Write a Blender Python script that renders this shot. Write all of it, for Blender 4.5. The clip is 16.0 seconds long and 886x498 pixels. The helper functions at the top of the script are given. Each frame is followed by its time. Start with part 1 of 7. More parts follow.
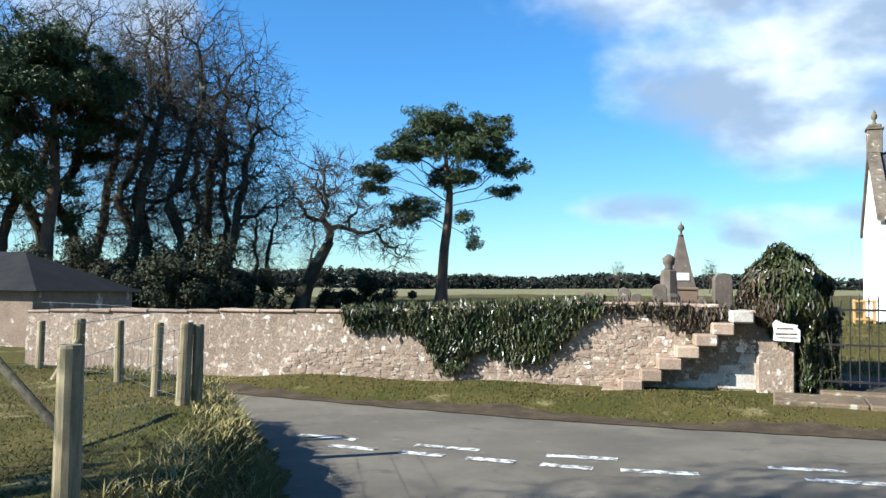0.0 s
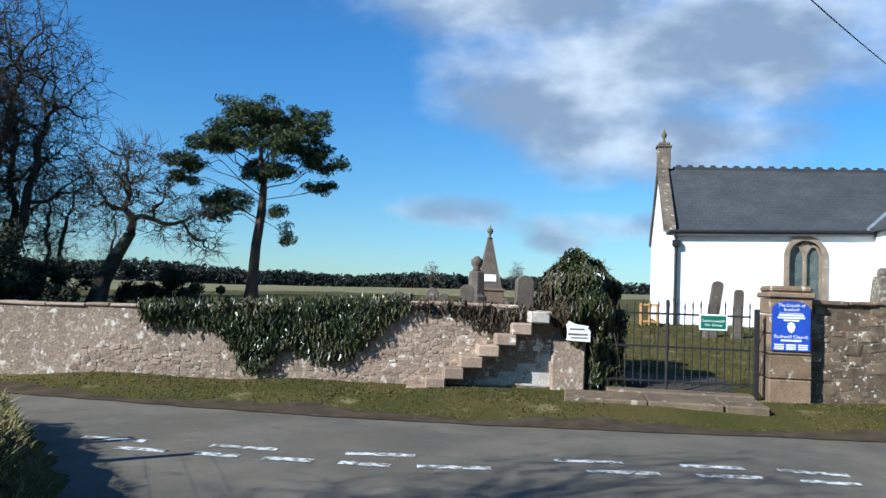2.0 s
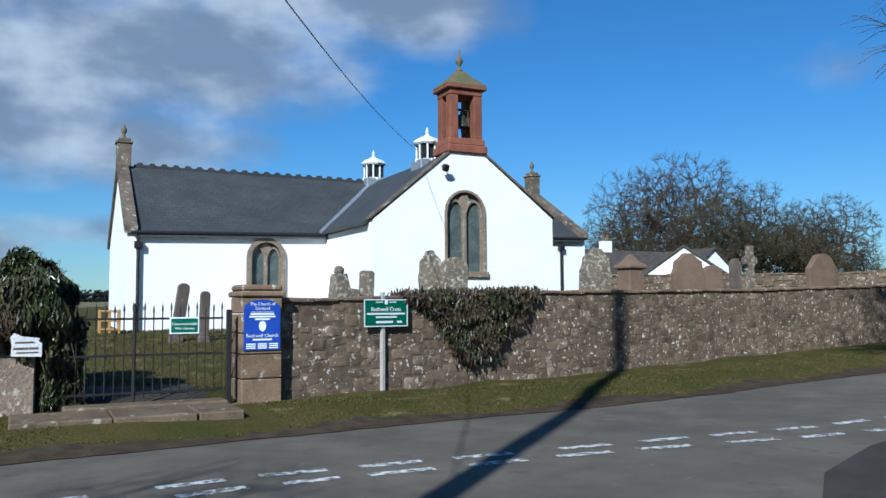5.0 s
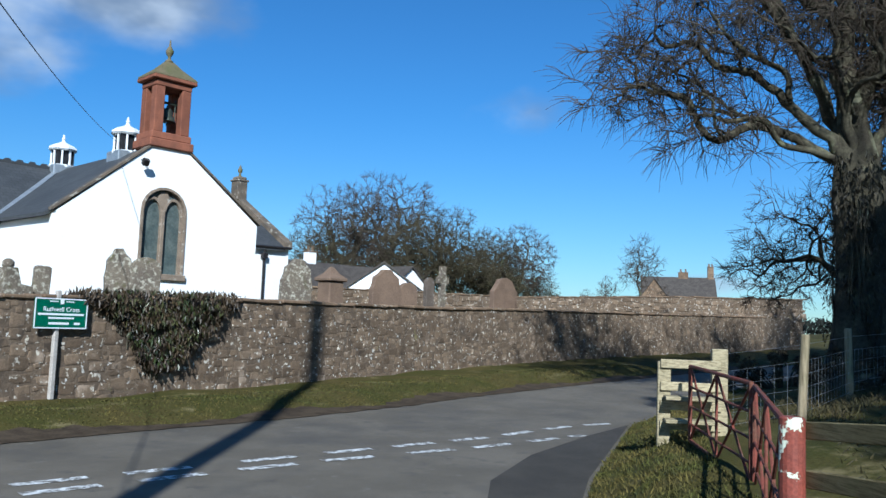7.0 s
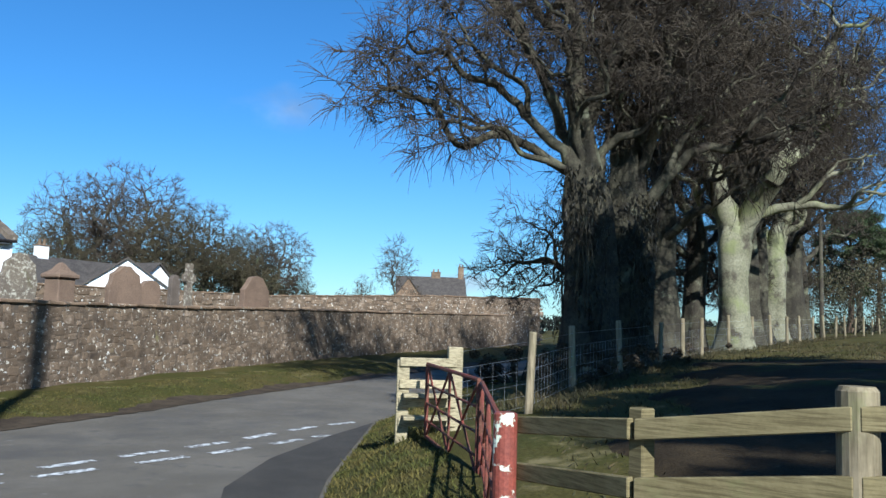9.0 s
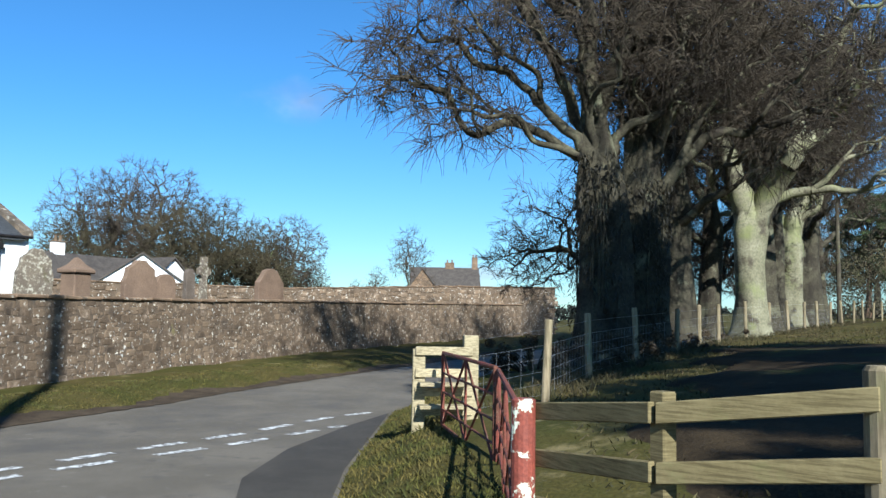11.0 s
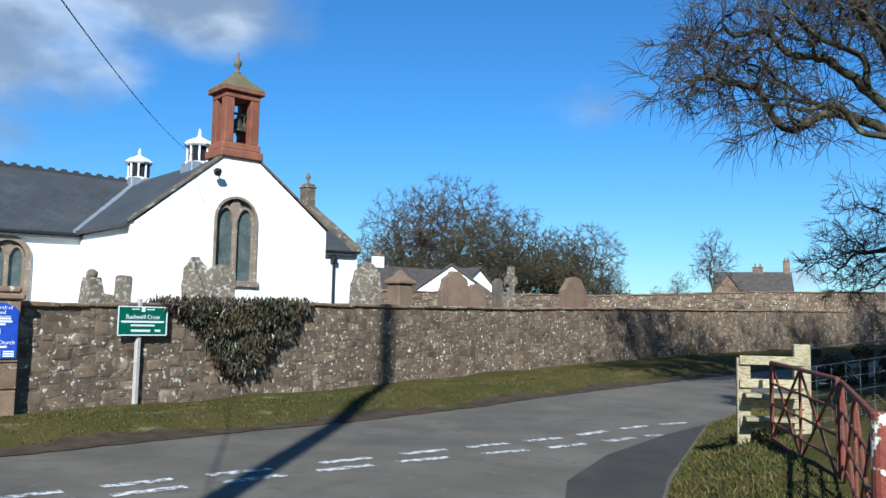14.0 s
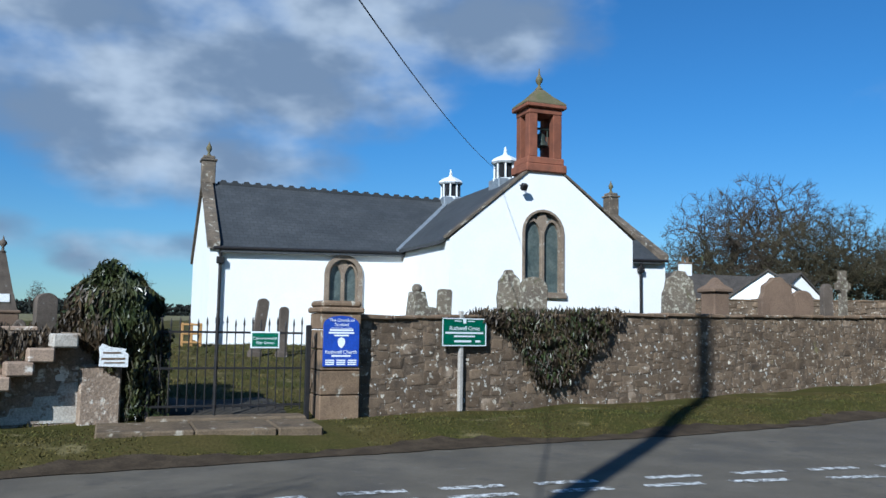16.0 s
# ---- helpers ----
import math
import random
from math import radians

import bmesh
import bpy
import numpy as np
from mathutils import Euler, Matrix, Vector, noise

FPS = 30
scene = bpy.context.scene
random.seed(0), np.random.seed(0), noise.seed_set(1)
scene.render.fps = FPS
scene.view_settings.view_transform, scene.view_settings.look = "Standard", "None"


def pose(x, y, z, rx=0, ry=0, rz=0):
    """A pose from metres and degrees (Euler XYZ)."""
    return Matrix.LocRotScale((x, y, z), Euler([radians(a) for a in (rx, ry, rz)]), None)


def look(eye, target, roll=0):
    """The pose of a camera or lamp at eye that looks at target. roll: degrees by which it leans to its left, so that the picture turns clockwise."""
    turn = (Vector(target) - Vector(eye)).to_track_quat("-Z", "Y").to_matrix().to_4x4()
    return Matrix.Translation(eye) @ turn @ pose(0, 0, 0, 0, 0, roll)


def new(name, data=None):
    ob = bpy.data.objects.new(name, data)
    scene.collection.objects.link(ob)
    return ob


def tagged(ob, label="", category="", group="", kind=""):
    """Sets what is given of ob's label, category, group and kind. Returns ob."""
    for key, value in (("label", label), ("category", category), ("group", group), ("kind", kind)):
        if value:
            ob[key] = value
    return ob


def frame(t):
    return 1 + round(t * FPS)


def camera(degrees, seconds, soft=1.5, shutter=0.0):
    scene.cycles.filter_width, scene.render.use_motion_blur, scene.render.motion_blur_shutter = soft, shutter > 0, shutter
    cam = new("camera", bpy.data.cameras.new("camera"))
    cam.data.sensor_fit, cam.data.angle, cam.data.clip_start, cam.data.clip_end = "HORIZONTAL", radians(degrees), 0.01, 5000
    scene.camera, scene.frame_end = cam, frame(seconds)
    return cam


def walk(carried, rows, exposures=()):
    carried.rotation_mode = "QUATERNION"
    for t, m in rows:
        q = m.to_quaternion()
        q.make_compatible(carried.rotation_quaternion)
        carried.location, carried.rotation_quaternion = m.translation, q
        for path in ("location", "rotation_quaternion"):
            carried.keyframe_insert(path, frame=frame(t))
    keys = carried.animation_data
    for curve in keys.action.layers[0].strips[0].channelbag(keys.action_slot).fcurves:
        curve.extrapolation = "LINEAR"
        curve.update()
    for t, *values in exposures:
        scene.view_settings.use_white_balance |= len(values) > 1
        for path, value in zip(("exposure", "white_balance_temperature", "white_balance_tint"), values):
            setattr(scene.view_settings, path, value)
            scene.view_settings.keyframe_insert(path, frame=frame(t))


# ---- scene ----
cam = camera(56.0, 16.0)
PATH = [
    (0, (0.314, 0.24, 1.844), (0.318, 2.238, 1.949), 1.0),
    (0.5, (0.372, 0.261, 1.85), (0.577, 2.247, 1.972), 1.1),
    (1, (0.39, 0.255, 1.843), (0.691, 2.228, 1.973), 1.5),
    (1.5, (0.421, 0.244, 1.843), (0.825, 2.199, 1.971), 1.4),
    (2, (0.439, 0.25, 1.847), (0.878, 2.198, 1.959), 2.2),
    (2.5, (0.466, 0.265, 1.836), (1.046, 2.177, 1.933), 2.7),
    (3, (0.52, 0.31, 1.844), (1.281, 2.157, 1.945), 1.5),
    (3.5, (0.656, 0.416, 1.815), (1.591, 2.183, 1.862), 0.6),
    (4, (0.804, 0.642, 1.815), (1.867, 2.332, 1.937), 0.2),
    (4.5, (0.796, 0.943, 1.81), (2.116, 2.437, 1.966), -0.2),
    (5, (0.765, 1.196, 1.801), (2.266, 2.51, 1.945), -0.4),
    (5.2, (0.763, 1.25, 1.797), (2.355, 2.452, 1.939), 0.5),
    (7.5, (0.957, 1.13, 1.802), (2.852, 1.739, 1.995), 1.7),
    (8, (1.014, 1.067, 1.815), (2.955, 1.502, 2.023), 1.6),
    (8.5, (1.052, 1.03, 1.827), (3.022, 1.299, 2.042), 1.9),
    (9, (1.066, 1.016, 1.822), (3.05, 1.176, 2.018), 1.7),
    (11.3, (1.133, 1.037, 1.792), (3.116, 1.234, 1.961), 1.0),
    (11.5, (1.126, 1.051, 1.794), (3.107, 1.267, 1.963), 1.4),
    (12, (1.065, 1.075, 1.796), (3.031, 1.397, 1.967), 1.3),
    (12.5, (1.047, 1.098, 1.79), (2.984, 1.566, 1.961), 1.2),
    (13, (1.015, 1.117, 1.791), (2.918, 1.708, 1.961), 0.9),
    (13.5, (0.942, 1.155, 1.796), (2.799, 1.878, 1.967), 1.3),
    (14, (0.875, 1.219, 1.787), (2.67, 2.083, 1.966), 1.1),
    (14.5, (0.832, 1.255, 1.772), (2.533, 2.293, 1.954), 1.3),
    (15, (0.811, 1.29, 1.781), (2.363, 2.537, 1.97), 0.8),
    (15.5, (0.826, 1.372, 1.773), (2.273, 2.739, 1.964), 1.2),
    (16, (0.83, 1.437, 1.782), (2.207, 2.875, 1.974), 0.9),
]
walk(cam, [(t, look(e, g, r)) for t, e, g, r in PATH],
     [(0, 1.42, 6000, 6), (0.6, 0.95, 5900, 6), (1.5, 0.85, 5700, 6), (3.5, 0.65, 5500, 6), (5, 0.36, 5400, 6), (7.5, 0.62, 5400, 6), (9, 0.8, 5550, 7), (11.5, 1.08, 5850, 6), (12.5, 1.18, 5900, 6), (13.5, 0.88, 5650, 6), (14.5, 0.65, 5500, 6), (16, 0.34, 5400, 6)])

# ---------------------------------------------------------------- light
SUN_AZ, SUN_EL = 248.0, 32.0          # degrees clockwise from +y, degrees up
sun_dir = Vector((math.sin(radians(SUN_AZ)) * math.cos(radians(SUN_EL)),
                  math.cos(radians(SUN_AZ)) * math.cos(radians(SUN_EL)), math.sin(radians(SUN_EL))))
lamp = bpy.data.lights.new("sun", "SUN")
lamp.energy, lamp.angle, lamp.color = 5.0, radians(0.53), (1.0, 0.945, 0.85)
sun = new("sun", lamp)
sun.matrix_world = look(sun_dir * 60, (0, 0, 0))


def nd(nt, kind, **vals):
    n = nt.nodes.new(kind)
    for k, v in vals.items():
        n.inputs[k.replace("_", " ")].default_value = v
    return n


def op(nt, o, a, b=None, c=None, clamp=False):
    n = nt.nodes.new("ShaderNodeMath")
    n.operation, n.use_clamp = o, clamp
    for i, v in enumerate((a, b, c)):
        if v is None:
            continue
        if isinstance(v, (int, float)):
            n.inputs[i].default_value = v
        else:
            nt.links.new(v, n.inputs[i])
    return n.outputs[0]


def mixc(nt, fac, a, b, mode="MIX"):
    n = nt.nodes.new("ShaderNodeMix")
    n.data_type, n.blend_type = "RGBA", mode
    for sock, v in ((n.inputs[0], fac), (n.inputs[6], a), (n.inputs[7], b)):
        if isinstance(v, (int, float)):
            sock.default_value = v
        elif isinstance(v, (tuple, list)):
            sock.default_value = (*v[:3], 1)
        else:
            nt.links.new(v, sock)
    return n.outputs[2]


def smooth(nt, v, a, b):
    n = nt.nodes.new("ShaderNodeMapRange")
    n.interpolation_type = "SMOOTHSTEP"
    nt.links.new(v, n.inputs[0])
    n.inputs[1].default_value, n.inputs[2].default_value = a, b
    return n.outputs[0]


world = bpy.data.worlds.new("world")
scene.world = world
world.use_nodes = True
wt = world.node_tree
wt.nodes.clear()
sky = wt.nodes.new("ShaderNodeTexSky")
sky.sky_type, sky.sun_disc = "NISHITA", False
sky.sun_elevation, sky.sun_rotation = radians(SUN_EL), radians(SUN_AZ)
sky.air_density, sky.dust_density, sky.ozone_density, sky.altitude = 1.0, 0.2, 1.2, 50
coord = wt.nodes.new("ShaderNodeTexCoord")
sep = wt.nodes.new("ShaderNodeSeparateXYZ")
wt.links.new(coord.outputs["Generated"], sep.inputs[0])
az = op(wt, "MULTIPLY", op(wt, "ARCTAN2", sep.outputs[0], sep.outputs[1]), 57.2958)
el = op(wt, "MULTIPLY", op(wt, "ARCSINE", sep.outputs[2]), 57.2958)
flat = wt.nodes.new("ShaderNodeCombineXYZ")
wt.links.new(az, flat.inputs[0])
wt.links.new(op(wt, "MULTIPLY", el, 1.7), flat.inputs[1])


def cloud_noise(scale, detail, shift):
    m = wt.nodes.new("ShaderNodeVectorMath")
    m.operation = "ADD"
    m.inputs[1].default_value = shift
    wt.links.new(flat.outputs[0], m.inputs[0])
    n = nd(wt, "ShaderNodeTexNoise", Scale=scale, Detail=detail, Roughness=0.5)
    wt.links.new(m.outputs[0], n.inputs["Vector"])
    return n.outputs["Fac"]


# cloud banks: azimuth, elevation, half width, half height (degrees), density
BANKS = [(23, 14.5, 12, 5.5, 1), (31, 17, 15, 5, 1), (18, 21, 15, 4.5, 1), (38, 21.5, 9, 3.5, 1), (48, 20.5, 8, 3.6, .9), (27, 10.5, 11, 3, .95), (13.5, 5.8, 4.5, 1.4, .75),
         (24, 5, 8, 1.1, .6), (-25, 18, 5, 4, .9), (-20, 17, 4, 3, .8), (-36, 19, 8, 4, .9), (75, 15, 2.8, .9, .08), (86, 3.2, 4, .8, .7), (21, 4.2, 3, 1.3, .8)]
mask = None
for a0, e0, ra, re, dens in BANKS:
    dx = op(wt, "DIVIDE", op(wt, "SUBTRACT", az, a0), ra)
    dy = op(wt, "DIVIDE", op(wt, "SUBTRACT", el, e0), re)
    m = op(wt, "MULTIPLY", op(wt, "SUBTRACT", 1.0, op(wt, "ADD", op(wt, "MULTIPLY", dx, dx), op(wt, "MULTIPLY", dy, dy))), dens)
    mask = m if mask is None else op(wt, "SMOOTH_MAX", mask, m, 0.3)
puff = cloud_noise(0.15, 5, (3.0, 9.0, 0))
fine = cloud_noise(0.55, 5, (13.0, 2.0, 0))
body = op(wt, "ADD", op(wt, "MAXIMUM", mask, -1.5), op(wt, "ADD", op(wt, "MULTIPLY", op(wt, "SUBTRACT", puff, 0.5), 1.7), op(wt, "MULTIPLY", op(wt, "SUBTRACT", fine, 0.5), 0.28)))
cover = smooth(wt, body, -0.25, 0.95)
cover = op(wt, "MULTIPLY", cover, 0.93)
shade = smooth(wt, op(wt, "ADD", cloud_noise(0.13, 4, (3.0, 7.6, 0)), op(wt, "MULTIPLY", body, -0.07)), 0.36, 0.66)
cloud_col = mixc(wt, shade, (3.4, 4.2, 5.4), (8.5, 9.1, 9.8))
tint = mixc(wt, 1.0, sky.outputs[0], mixc(wt, smooth(wt, el, 0.0, 16.0), (0.76, 1.07, 1.29), (0.52, 1.05, 1.5)), "MULTIPLY")
sky_mix = mixc(wt, cover, tint, cloud_col)
bg = wt.nodes.new("ShaderNodeBackground")
bg.inputs[1].default_value = 0.052
wt.links.new(sky_mix, bg.inputs[0])
wout = wt.nodes.new("ShaderNodeOutputWorld")
wt.links.new(bg.outputs[0], wout.inputs[0])


# ---------------------------------------------------------------- materials
def surface(name, base, alt, rough=0.85, scale=6.0, fine=60.0, bump=0.3, depth=0.01, metal=0.0, spots=None, vary=0.0, island=False, spec=0.3, extra=None, grain=None, speck=0.55):
    """Two-scale mottled material; spots = (colour, scale, low, high); vary shifts value from piece to piece."""
    m = bpy.data.materials.new(name)
    m.use_nodes = True
    nt = m.node_tree
    p = nt.nodes["Principled BSDF"]
    geo = nt.nodes.new("ShaderNodeNewGeometry")
    pos = geo.outputs["Position"]
    big = nd(nt, "ShaderNodeTexNoise", Scale=scale, Detail=5.0, Roughness=0.6)
    small = nd(nt, "ShaderNodeTexNoise", Scale=fine, Detail=3.0, Roughness=0.6)
    for n in (big, small):
        nt.links.new(pos, n.inputs["Vector"])
    col = mixc(nt, smooth(nt, big.outputs["Fac"], 0.32, 0.68), base, alt)
    col = mixc(nt, 0.15 if grain else speck, col, mixc(nt, smooth(nt, small.outputs["Fac"], 0.3, 0.7), (0.55, 0.55, 0.55), (1.3, 1.3, 1.3)), "MULTIPLY")
    if spots:
        for colour, s, lo, hi in (spots if isinstance(spots[0], (list, tuple)) and isinstance(spots[0][0], (list, tuple)) else [spots]):
            n = nd(nt, "ShaderNodeTexNoise", Scale=s, Detail=6.0, Roughness=0.62)
            sh = nt.nodes.new("ShaderNodeVectorMath")
            sh.operation = "ADD"
            sh.inputs[1].default_value = (s * 3.1, 7.7, s)
            nt.links.new(pos, sh.inputs[0])
            nt.links.new(sh.outputs[0], n.inputs["Vector"])
            col = mixc(nt, smooth(nt, n.outputs["Fac"], lo, hi), col, colour)
    if vary:
        if island:
            r = geo.outputs["Random Per Island"]
        else:
            r = nt.nodes.new("ShaderNodeObjectInfo").outputs["Random"]
        lo = tuple(max(0.0, 1 - vary * k) for k in (1.0, 1.06, 1.1))
        hi = tuple(1 + vary * k for k in (1.05, 1.0, 0.95))
        col = mixc(nt, 1.0, col, mixc(nt, r, lo, hi), "MULTIPLY")
    if grain:
        st = nt.nodes.new("ShaderNodeVectorMath")
        st.operation = "MULTIPLY"
        st.inputs[1].default_value = grain
        nt.links.new(pos, st.inputs[0])
        fib = nd(nt, "ShaderNodeTexNoise", Scale=1.0, Detail=4.0, Roughness=0.65)
        nt.links.new(st.outputs[0], fib.inputs["Vector"])
        col = mixc(nt, 1.0, col, mixc(nt, smooth(nt, fib.outputs["Fac"], 0.33, 0.62), (0.62, 0.60, 0.57), (1.12, 1.11, 1.08)), "MULTIPLY")
        small = fib
    if extra:
        col = extra(nt, geo, col)
    nt.links.new(col, p.inputs["Base Color"])
    p.inputs["Roughness"].default_value, p.inputs["Metallic"].default_value = rough, metal
    p.inputs["Specular IOR Level"].default_value = spec
    if bump:
        b = nt.nodes.new("ShaderNodeBump")
        b.inputs["Strength"].default_value, b.inputs["Distance"].default_value = bump, depth
        nt.links.new(op(nt, "ADD", op(nt, "MULTIPLY", big.outputs["Fac"], 0.6), op(nt, "MULTIPLY", small.outputs["Fac"], 0.4)), b.inputs["Height"])
        nt.links.new(b.outputs[0], p.inputs["Normal"])
    return m


def leafy(name, base, alt, rough=0.5, through=0.25):
    m = bpy.data.materials.new(name)
    m.use_nodes = True
    nt = m.node_tree
    p = nt.nodes["Principled BSDF"]
    geo = nt.nodes.new("ShaderNodeNewGeometry")
    n = nd(nt, "ShaderNodeTexNoise", Scale=1.6, Detail=3.0)
    nt.links.new(geo.outputs["Position"], n.inputs["Vector"])
    col = mixc(nt, smooth(nt, n.outputs["Fac"], 0.35, 0.65), base, alt)
    col = mixc(nt, 1.0, col, mixc(nt, geo.outputs["Random Per Island"], (0.5, 0.5, 0.5), (1.6, 1.5, 1.3)), "MULTIPLY")
    nt.links.new(col, p.inputs["Base Color"])
    p.inputs["Roughness"].default_value = rough
    p.inputs["Specular IOR Level"].default_value = 0.35
    return m


def flat_mat(name, colour, rough=0.5, metal=0.0, spec=0.4):
    m = bpy.data.materials.new(name)
    m.use_nodes = True
    p = m.node_tree.nodes["Principled BSDF"]
    p.inputs["Base Color"].default_value = (*colour, 1)
    p.inputs["Roughness"].default_value, p.inputs["Metallic"].default_value = rough, metal
    p.inputs["Specular IOR Level"].default_value = spec
    return m


M = {}
M["grass"] = surface("grass", (0.050, 0.050, 0.012), (0.078, 0.062, 0.020), 0.95, 0.6, 22.0, 0.8, 0.05, spots=[((0.17, 0.14, 0.065), 1.3, 0.56, 0.72), ((0.05, 0.04, 0.025), 2.7, 0.66, 0.76)], spec=0.1)
M["asphalt"] = surface("asphalt", (0.106, 0.090, 0.066), (0.144, 0.124, 0.094), 0.85, 0.7, 90.0, 0.5, 0.008, spots=[((0.082, 0.072, 0.058), 0.7, 0.46, 0.74), ((0.17, 0.155, 0.13), 5.0, 0.60, 0.74), ((0.085, 0.074, 0.06), 2.6, 0.56, 0.70)], spec=0.35)
M["patch"] = surface("dark_asphalt", (0.038, 0.033, 0.026), (0.055, 0.048, 0.038), 0.9, 1.5, 110.0, 0.5, 0.008, spec=0.3)
M["paint"] = surface("road_paint", (0.72, 0.72, 0.70), (0.6, 0.6, 0.58), 0.7, 6.0, 40.0, 0.2, 0.003, spots=((0.13, 0.12, 0.10), 8.0, 0.42, 0.58))
M["tar"] = surface("dark_roofing", (0.012, 0.012, 0.013), (0.02, 0.02, 0.02), 0.95, 2.0, 40.0, 0.4, 0.006, spec=0.2)
M["soil"] = surface("soil", (0.045, 0.033, 0.022), (0.078, 0.058, 0.038), 0.95, 3.0, 30.0, 0.8, 0.03, spec=0.1)
M["render"] = surface("wall_render", (0.31, 0.235, 0.175), (0.24, 0.18, 0.135), 0.92, 1.3, 22.0, 1.0, 0.04, spots=[((0.60, 0.54, 0.46), 5.5, 0.58, 0.66), ((0.18, 0.13, 0.10), 6.0, 0.60, 0.70), ((0.46, 0.37, 0.29), 9.0, 0.55, 0.65)], spec=0.15)
M["mortar"] = surface("mortar", (0.165, 0.123, 0.086), (0.115, 0.086, 0.062), 0.95, 2.6, 30.0, 1.0, 0.03, spots=[((0.56, 0.54, 0.49), 7.5, 0.60, 0.64), ((0.10, 0.085, 0.07), 3.0, 0.60, 0.72)], spec=0.15)
STONE_SPOTS = [((0.075, 0.058, 0.044), 1.3, 0.52, 0.68), ((0.30, 0.235, 0.175), 2.2, 0.56, 0.70), ((0.17, 0.15, 0.07), 1.7, 0.64, 0.76), ((0.54, 0.50, 0.42), 8.5, 0.58, 0.66)]
M["stone"] = surface("rubble_stone", (0.185, 0.134, 0.090), (0.130, 0.095, 0.065), 0.9, 3.0, 45.0, 0.8, 0.02, spots=STONE_SPOTS, vary=0.30, spec=0.2)
M["stone_i"] = surface("rubble_stone_far", (0.185, 0.134, 0.090), (0.130, 0.095, 0.065), 0.9, 3.0, 45.0, 0.8, 0.02, spots=STONE_SPOTS, vary=0.30, island=True, spec=0.2)
PINK_SPOTS = [((0.66, 0.61, 0.54), 2.6, 0.58, 0.66), ((0.2, 0.15, 0.12), 4.0, 0.64, 0.74)]
M["pink"] = surface("pinkish_stone", (0.31, 0.23, 0.17), (0.25, 0.185, 0.14), 0.9, 3.0, 40.0, 0.8, 0.02, spots=PINK_SPOTS, vary=0.28, spec=0.15)
M["pink_i"] = surface("pinkish_stone_far", (0.31, 0.23, 0.17), (0.25, 0.185, 0.14), 0.9, 3.0, 40.0, 0.8, 0.02, spots=PINK_SPOTS, vary=0.28, island=True, spec=0.15)
M["sand"] = surface("sandstone", (0.215, 0.150, 0.096), (0.150, 0.104, 0.070), 0.9, 2.5, 50.0, 0.6, 0.012, spots=[((0.42, 0.39, 0.32), 5.0, 0.60, 0.68), ((0.08, 0.065, 0.05), 2.4, 0.54, 0.70)], vary=0.2, spec=0.15)
M["red"] = surface("red_sandstone", (0.235, 0.092, 0.055), (0.165, 0.068, 0.044), 0.9, 2.2, 45.0, 0.5, 0.012, spots=((0.13, 0.08, 0.05), 3.0, 0.62, 0.75), vary=0.15, spec=0.15)
M["capstone"] = surface("mossy_capstone", (0.16, 0.13, 0.08), (0.11, 0.105, 0.055), 0.92, 2.2, 45.0, 0.6, 0.015, spots=((0.10, 0.11, 0.04), 2.0, 0.55, 0.7), spec=0.12)
M["white"] = surface("limewash", (0.82, 0.82, 0.80), (0.78, 0.78, 0.77), 0.8, 0.9, 24.0, 0.2, 0.012, spots=((0.70, 0.69, 0.66), 1.1, 0.66, 0.8), spec=0.2, speck=0.08)
M["iron"] = surface("black_iron", (0.02, 0.02, 0.022), (0.035, 0.03, 0.028), 0.5, 8.0, 60.0, 0.2, 0.003, metal=0.3)
M["lead"] = surface("lead", (0.32, 0.35, 0.38), (0.24, 0.27, 0.30), 0.5, 4.0, 40.0, 0.2, 0.004, metal=0.4)
M["whitepaint"] = surface("white_painted_timber", (0.75, 0.77, 0.78), (0.65, 0.67, 0.68), 0.55, 5.0, 40.0, 0.1, 0.003)
M["bark"] = surface("bark", (0.058, 0.049, 0.038), (0.095, 0.087, 0.06), 0.95, 2.2, 18.0, 1.0, 0.03, spots=((0.15, 0.17, 0.07), 0.9, 0.56, 0.7), spec=0.1)
M["beech"] = surface("beech_bark", (0.145, 0.138, 0.088), (0.225, 0.215, 0.145), 0.9, 1.2, 14.0, 0.8, 0.03, spots=[((0.18, 0.195, 0.085), 0.7, 0.5, 0.7), ((0.07, 0.06, 0.045), 1.5, 0.52, 0.66)], spec=0.12)
# bark darkened for shade on the near trunks; beech is the lit copy
M["darkshadebark"] = surface("dark_shade_toned_bark", (0.036, 0.031, 0.024), (0.075, 0.068, 0.046), 0.95, 1.6, 16.0, 1.0, 0.03, spots=[((0.15, 0.15, 0.10), 1.1, 0.56, 0.66), ((0.03, 0.026, 0.02), 0.8, 0.52, 0.64)], spec=0.1)
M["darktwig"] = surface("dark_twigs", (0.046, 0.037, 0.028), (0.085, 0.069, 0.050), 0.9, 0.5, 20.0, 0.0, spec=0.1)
M["palestone"] = surface("limewashed_stone", (0.52, 0.48, 0.42), (0.40, 0.36, 0.31), 0.9, 4.0, 40.0, 0.6, 0.01, spots=((0.24, 0.19, 0.15), 7.0, 0.54, 0.64), spec=0.15)
M["palepost"] = surface("pale_sign_post", (0.42, 0.39, 0.35), (0.34, 0.31, 0.28), 0.8, 3.0, 40.0, 0.3, 0.004)
M["skew"] = surface("weathered_skew_stone", (0.17, 0.135, 0.10), (0.10, 0.085, 0.068), 0.92, 2.5, 45.0, 0.6, 0.012, spots=((0.40, 0.38, 0.32), 4.5, 0.58, 0.66), vary=0.2, spec=0.15)
